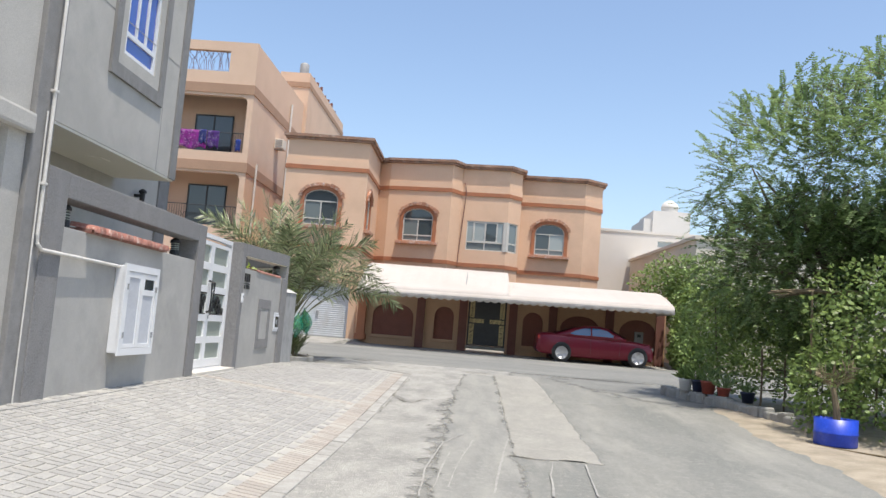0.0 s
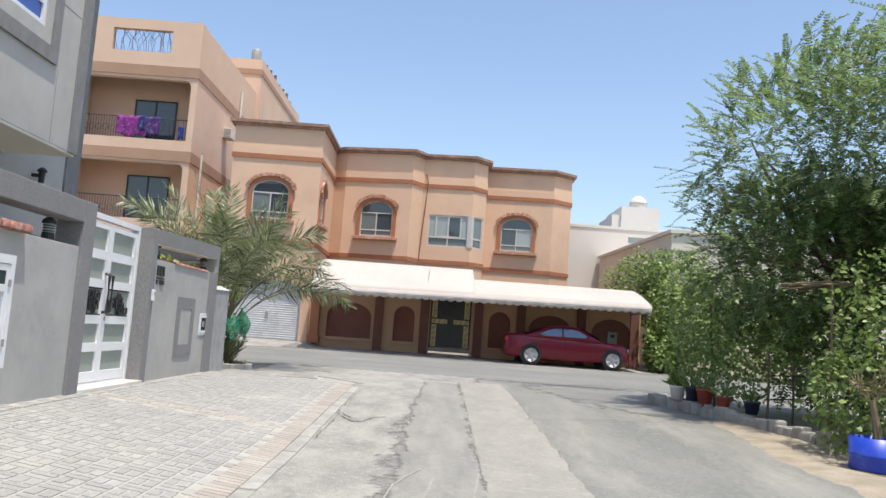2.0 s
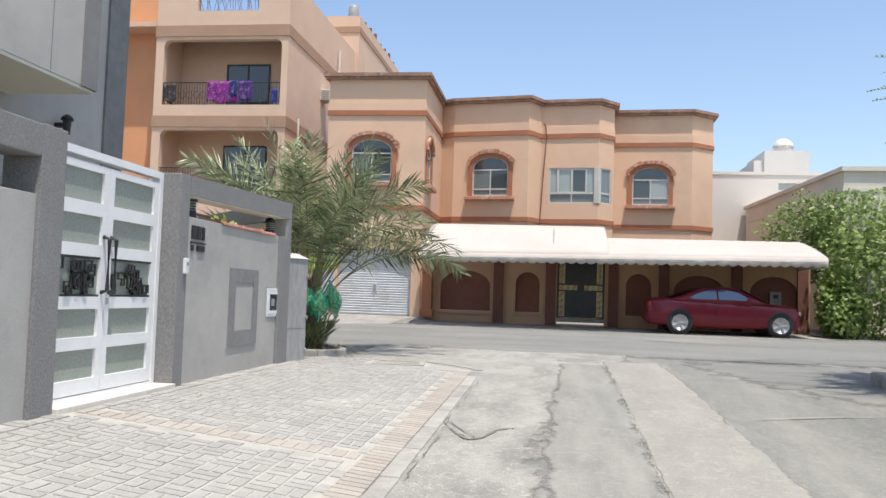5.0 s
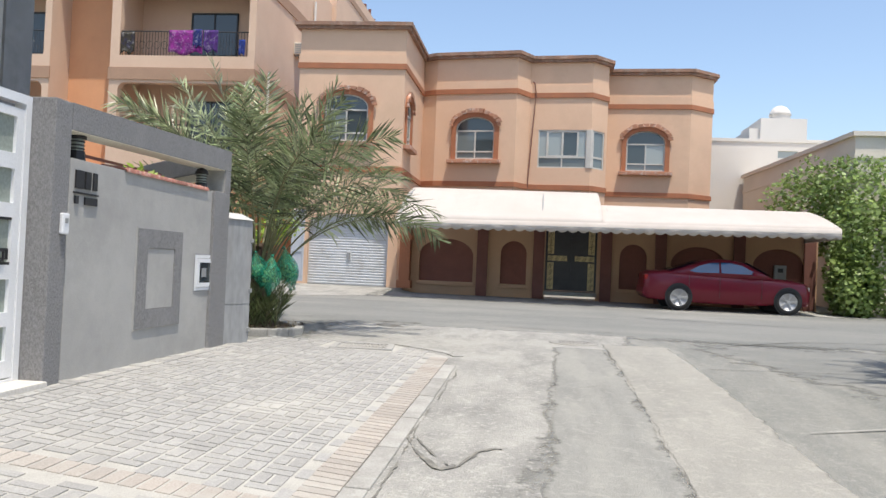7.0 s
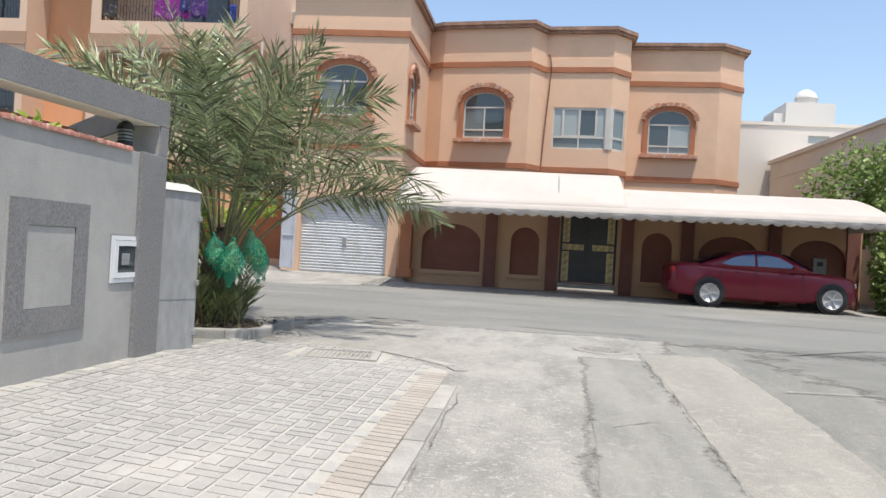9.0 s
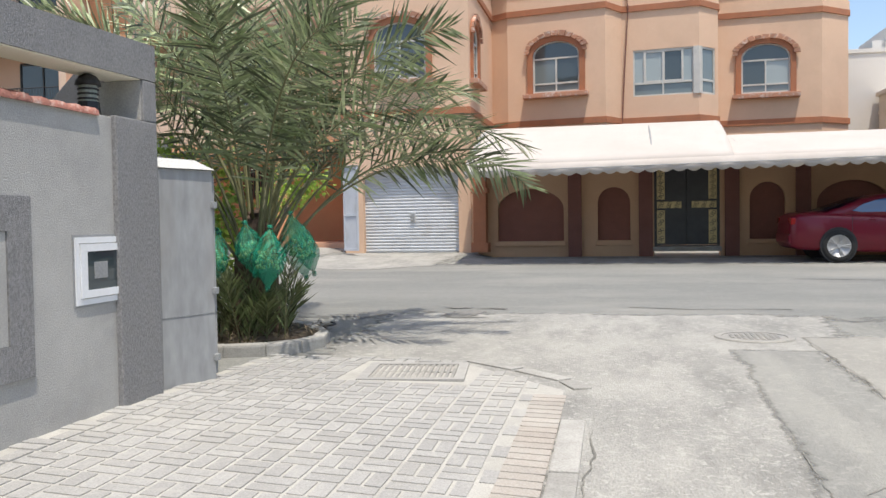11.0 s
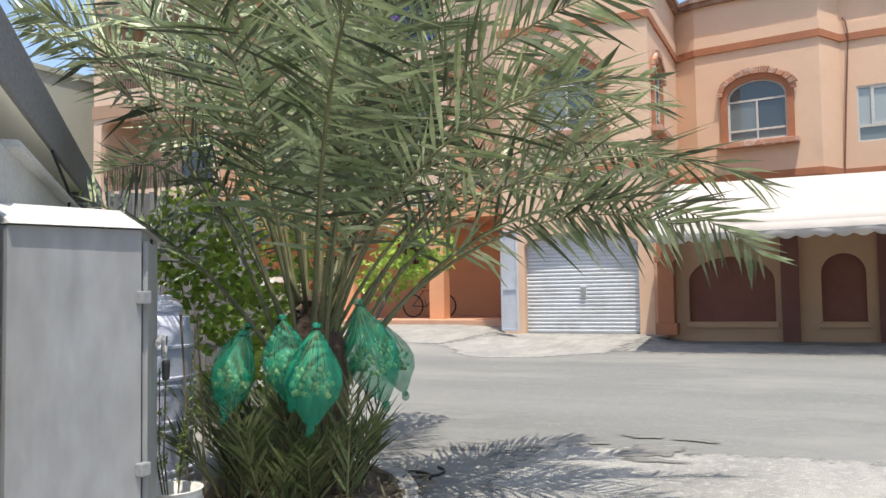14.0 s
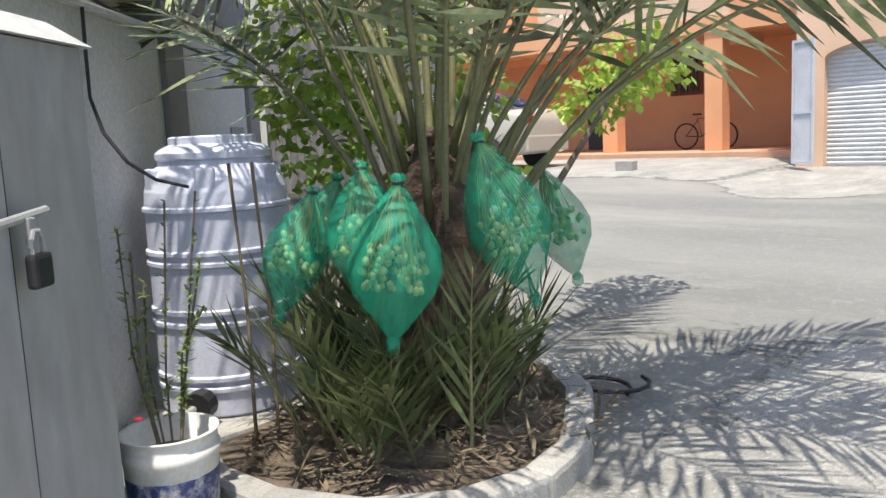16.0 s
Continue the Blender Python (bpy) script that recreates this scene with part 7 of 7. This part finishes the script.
# ---- small things across the road ----
bp = thing("bicycle", (-13.55, 40.4, 0.81), "black bicycle leaning in the car port", "bicycle")
for x in (0.0, 1.08):
    part("wheel", tube(bmesh.new(), [(x + 0.33 * math.cos(k * math.tau / 24), 0, 0.34 + 0.33 * math.sin(k * math.tau / 24)) for k in range(25)], 0.022, 6), TYRE, bp)
    g = bmesh.new()
    for k in range(8):
        tube(g, [(x, 0, 0.34), (x + 0.32 * math.cos(k * math.tau / 8), 0, 0.34 + 0.32 * math.sin(k * math.tau / 8))], 0.004, 4)
    part("spoke_set", g, GREYMETAL, bp)
part("frame", tube(tube(tube(bmesh.new(), [(0, 0, 0.34), (0.45, 0, 0.32), (0.9, 0, 0.78), (0.32, 0, 0.80), (0.45, 0, 0.32)], 0.016, 6), [(0, 0, 0.34), (0.33, 0, 0.76)], 0.012, 6), [(1.08, 0, 0.34), (0.88, 0, 0.88)], 0.016, 6), BLACKMETAL, bp)
part("saddle", box(0.2, 0.42, -0.06, 0.06, 0.88, 0.93, 0.02), BLACKPLASTIC, bp)
part("handlebar", tube(bmesh.new(), [(0.86, -0.28, 0.96), (0.88, 0, 0.93), (0.86, 0.28, 0.96)], 0.013, 6), BLACKMETAL, bp)
wg = thing("metal_gate", (-8.98, 35.75, 0.62), "open white corrugated metal gate leaf", "gate", turn=-25)
part("frame", extrude(bmesh.new(), rect(0, 0.52, 0.02, 2.3), -0.02, 0.02, [rect(0.05, 0.47, 0.07, 0.95), rect(0.05, 0.47, 1.0, 2.25)]), PANELBLUE, wg)
vs = [(0.04 + 0.0155 * i, 0.008 * (1 if i % 2 else -1), z) for i in range(29) for z in (0.06, 2.26)]
sheet("sheeting", vs, [(2 * i, 2 * i + 2, 2 * i + 3, 2 * i + 1) for i in range(28)], PANELBLUE, wg)
bl = thing("concrete_block", (-11.75, 34.4, gz(-11.75, 34.4)), "loose grey concrete block on the pavement", "block")
part("block", box(-0.2, 0.2, -0.1, 0.1, 0, 0.2, 0.015), KERB, bl)
tagged(part("window_1", extrude(bmesh.new(), rect(-14.93, -13.96, 2.29, 3.44), 42.14, 42.2, [rect(-14.84, -14.05, 2.38, 3.35)]), BROWNPIL), "barred brown window in the car port wall", "window", kind="structure")
tagged(part("door_1", box(-17.8, -16.97, 42.12, 42.2, 0.8, 2.84, 0.01), BLACKMETAL), "dark doorway in the car port wall", "door", kind="structure")
for k in range(9):
    o = part("bar", box(-14.82 + k * 0.093, -14.797 + k * 0.093, 42.1, 42.14, 2.33, 3.4), BROWNPIL)
    o.parent = bpy.data.objects["window_1"]
o = part("pane", box(-14.84, -14.05, 42.17, 42.18, 2.38, 3.35), GLASS)
o.parent = bpy.data.objects["window_1"]


def cloth(name, x0, x1, z0, z1, col, label, y=39.06):
    m_ = mat(name + "_fabric", col, tuple(c * 0.45 for c in col), 0.9, 9, 60, 0.1, trans=0.15, speck=tuple(0.3 + 0.5 * c for c in col), speck_amount=0.6, speck_scale=5, dirt_glint=(0.03, 0.03, 0.12), dirt_glint_amount=0.7, dirt_glint_scale=4)
    vs, fs = [], []
    nx, nz_ = 14, 8
    for j in range(nz_ + 1):
        for i in range(nx + 1):
            u, v = i / nx, j / nz_
            vs.append((x0 + (x1 - x0) * u, y + 0.03 * math.sin(u * 17 + x0) * v, z1 + (z0 - z1) * v * (1 + 0.08 * math.sin(u * 9 + x0))))
    for j in range(nz_):
        fs += [(j * (nx + 1) + i, j * (nx + 1) + i + 1, (j + 1) * (nx + 1) + i + 1, (j + 1) * (nx + 1) + i) for i in range(nx)]
    o = sheet(name, vs, fs, m_, smooth=True)
    o.modifiers.new("thick", "SOLIDIFY").thickness = 0.006
    return tagged(o, label, "laundry", "laundry on the balcony")


cloth("hanging_towel", -15.05, -13.75, 8.75, 9.63, (0.33, 0.03, 0.30), "purple patterned cloth over the balcony railing")
cloth("hanging_towel", -13.7, -13.15, 8.85, 9.64, (0.10, 0.03, 0.22), "dark violet cloth over the balcony railing")
cloth("hanging_shirt", -14.1, -13.75, 9.0, 9.66, (0.02, 0.03, 0.2), "navy shirt over the balcony railing", 39.02)
cloth("hanging_shirt", -12.35, -12.1, 8.75, 9.3, (0.02, 0.06, 0.36), "blue cloth on the balcony railing")
cloth("hanging_mat", -16.95, -16.4, 8.75, 9.55, (0.06, 0.05, 0.03), "dark patterned mat over the balcony railing")
ac = thing("air_conditioner", (-11.7, 43.6, 9.95), "boxy air conditioner on the apartment wall", "air conditioner")
part("case", box(0, 0.45, 0, 0.75, 0, 0.5, 0.02), BEIGEWALL, ac)
for k in range(5):
    part("louvre", box(0.06, 0.4, -0.014, -0.002, 0.06 + 0.085 * k, 0.1 + 0.085 * k), GREYMETAL, ac)
part("bracket", box(0, 0.4, 0.1, 0.14, -0.06, 0.0), GREYMETAL, ac)
o = part("vent_pipe", tube(bmesh.new(), [(-11.62, 40.4, 5.0), (-11.62, 40.4, 8.35), (-11.6, 40.4, 8.45)], 0.05, 8), PIPEWHITE)
tagged(o, "white vent pipe up the apartment wall", "pipe")
o = part("soil_pipe", tube(bmesh.new(), [(-11.6, 46.2, 3.0), (-11.6, 46.2, 13.0)], 0.055, 8), PIPEWHITE)
tagged(o, "pale drain pipe up the apartment wall", "pipe")
rt = thing("roof_tank", (-12.1, 50.4, 15.86), "small pale roof water tank on the stair tower", "water tank")
part("body", lathe(bmesh.new(), [(0.26, 0), (0.28, 0.1), (0.28, 0.75), (0.2, 0.85), (0.08, 0.9)], seg=20), WHITEOLD, rt, smooth=True)
for k in range(7):
    o = part("roof_stub", cyl(bmesh.new(), (-11.75, 51.6 + 1.3 * k, 15.86), (-11.75, 51.6 + 1.3 * k, 16.2 + 0.1 * (k % 3)), 0.09, None, 8), BROWNPIL)
    tagged(o, "dark stub along the stair tower roof", "roof stub", "roof stubs")
mb = thing("letter_box", (6.1, 36.36, 1.32), "pale metal meter box in the arched panel", "meter box")
part("case", box(0, 0.36, -0.12, 0, 0, 0.46, 0.015), WHITEOLD, mb)
part("dial", box(0.1, 0.26, -0.128, -0.119, 0.24, 0.36, 0.004), BLACKPLASTIC, mb)

random.seed(61)
bush("wall_top_plant", "yellow-green potted foliage behind the wall opening", [[(-5.35, 17.9, 0.3), (-5.35, 17.9, 1.9), (-5.35, 18.0, 2.2)]],
     [((-5.4, 18.5, 2.1), (0.2, 0.35, 0.14), 1.0), ((-5.45, 17.9, 2.03), (0.2, 0.4, 0.12), 0.5)], LEAFLIME, 150, 0.10, 0.6)
# Added slats stand in for the orange apartment railing beyond the opening.
lt = thing("timber_lattice", (-5.55, 16.2, 0.3), "orange slats behind the wall opening, standing in for the apartment railing", "lattice", turn=90)
for k in range(5):
    part("slat", box(0.1 + 0.14 * k, 0.13 + 0.14 * k, -0.015, 0.015, 0.0, 2.1), TERRA, lt)
for k in range(3):
    part("rail", box(0.0, 0.8, -0.03, -0.016, 1.72 + 0.12 * k, 1.75 + 0.12 * k), TERRA, lt)
part("bar", box(0.0, 3.0, -0.05, -0.031, 1.93, 1.96), BROWNPIL, lt)

# tan shade sheet behind the wall opening
sh = thing("shade_sheet", (0, 0, 0), "tan fabric shade stretched on posts behind the wall", "shade sail")
sp = [(-6.6, 17.6, 2.22), (-6.4, 20.2, 2.2), (-8.4, 20.6, 2.75), (-8.6, 17.2, 2.7)]
sb_ = bmesh.new()
nn = 8
gv_ = [[Vector(sp[0]).lerp(Vector(sp[1]), i / nn).lerp(Vector(sp[3]).lerp(Vector(sp[2]), i / nn), j / nn) - Vector((0, 0, 0.18 * math.sin(math.pi * i / nn) * math.sin(math.pi * j / nn))) for i in range(nn + 1)] for j in range(nn + 1)]
gw_ = [[sb_.verts.new(p) for p in r] for r in gv_]
for j in range(nn):
    for i in range(nn):
        sb_.faces.new((gw_[j][i], gw_[j][i + 1], gw_[j + 1][i + 1], gw_[j + 1][i]))
bmesh.ops.solidify(sb_, geom=sb_.faces[:], thickness=0.008)
part("fabric", sb_, CANVAS, sh, smooth=True)
for x, y, z in sp:
    part("post", cyl(bmesh.new(), (x, y, 0.0), (x, y, z + 0.02), 0.03), GREYMETAL, sh)
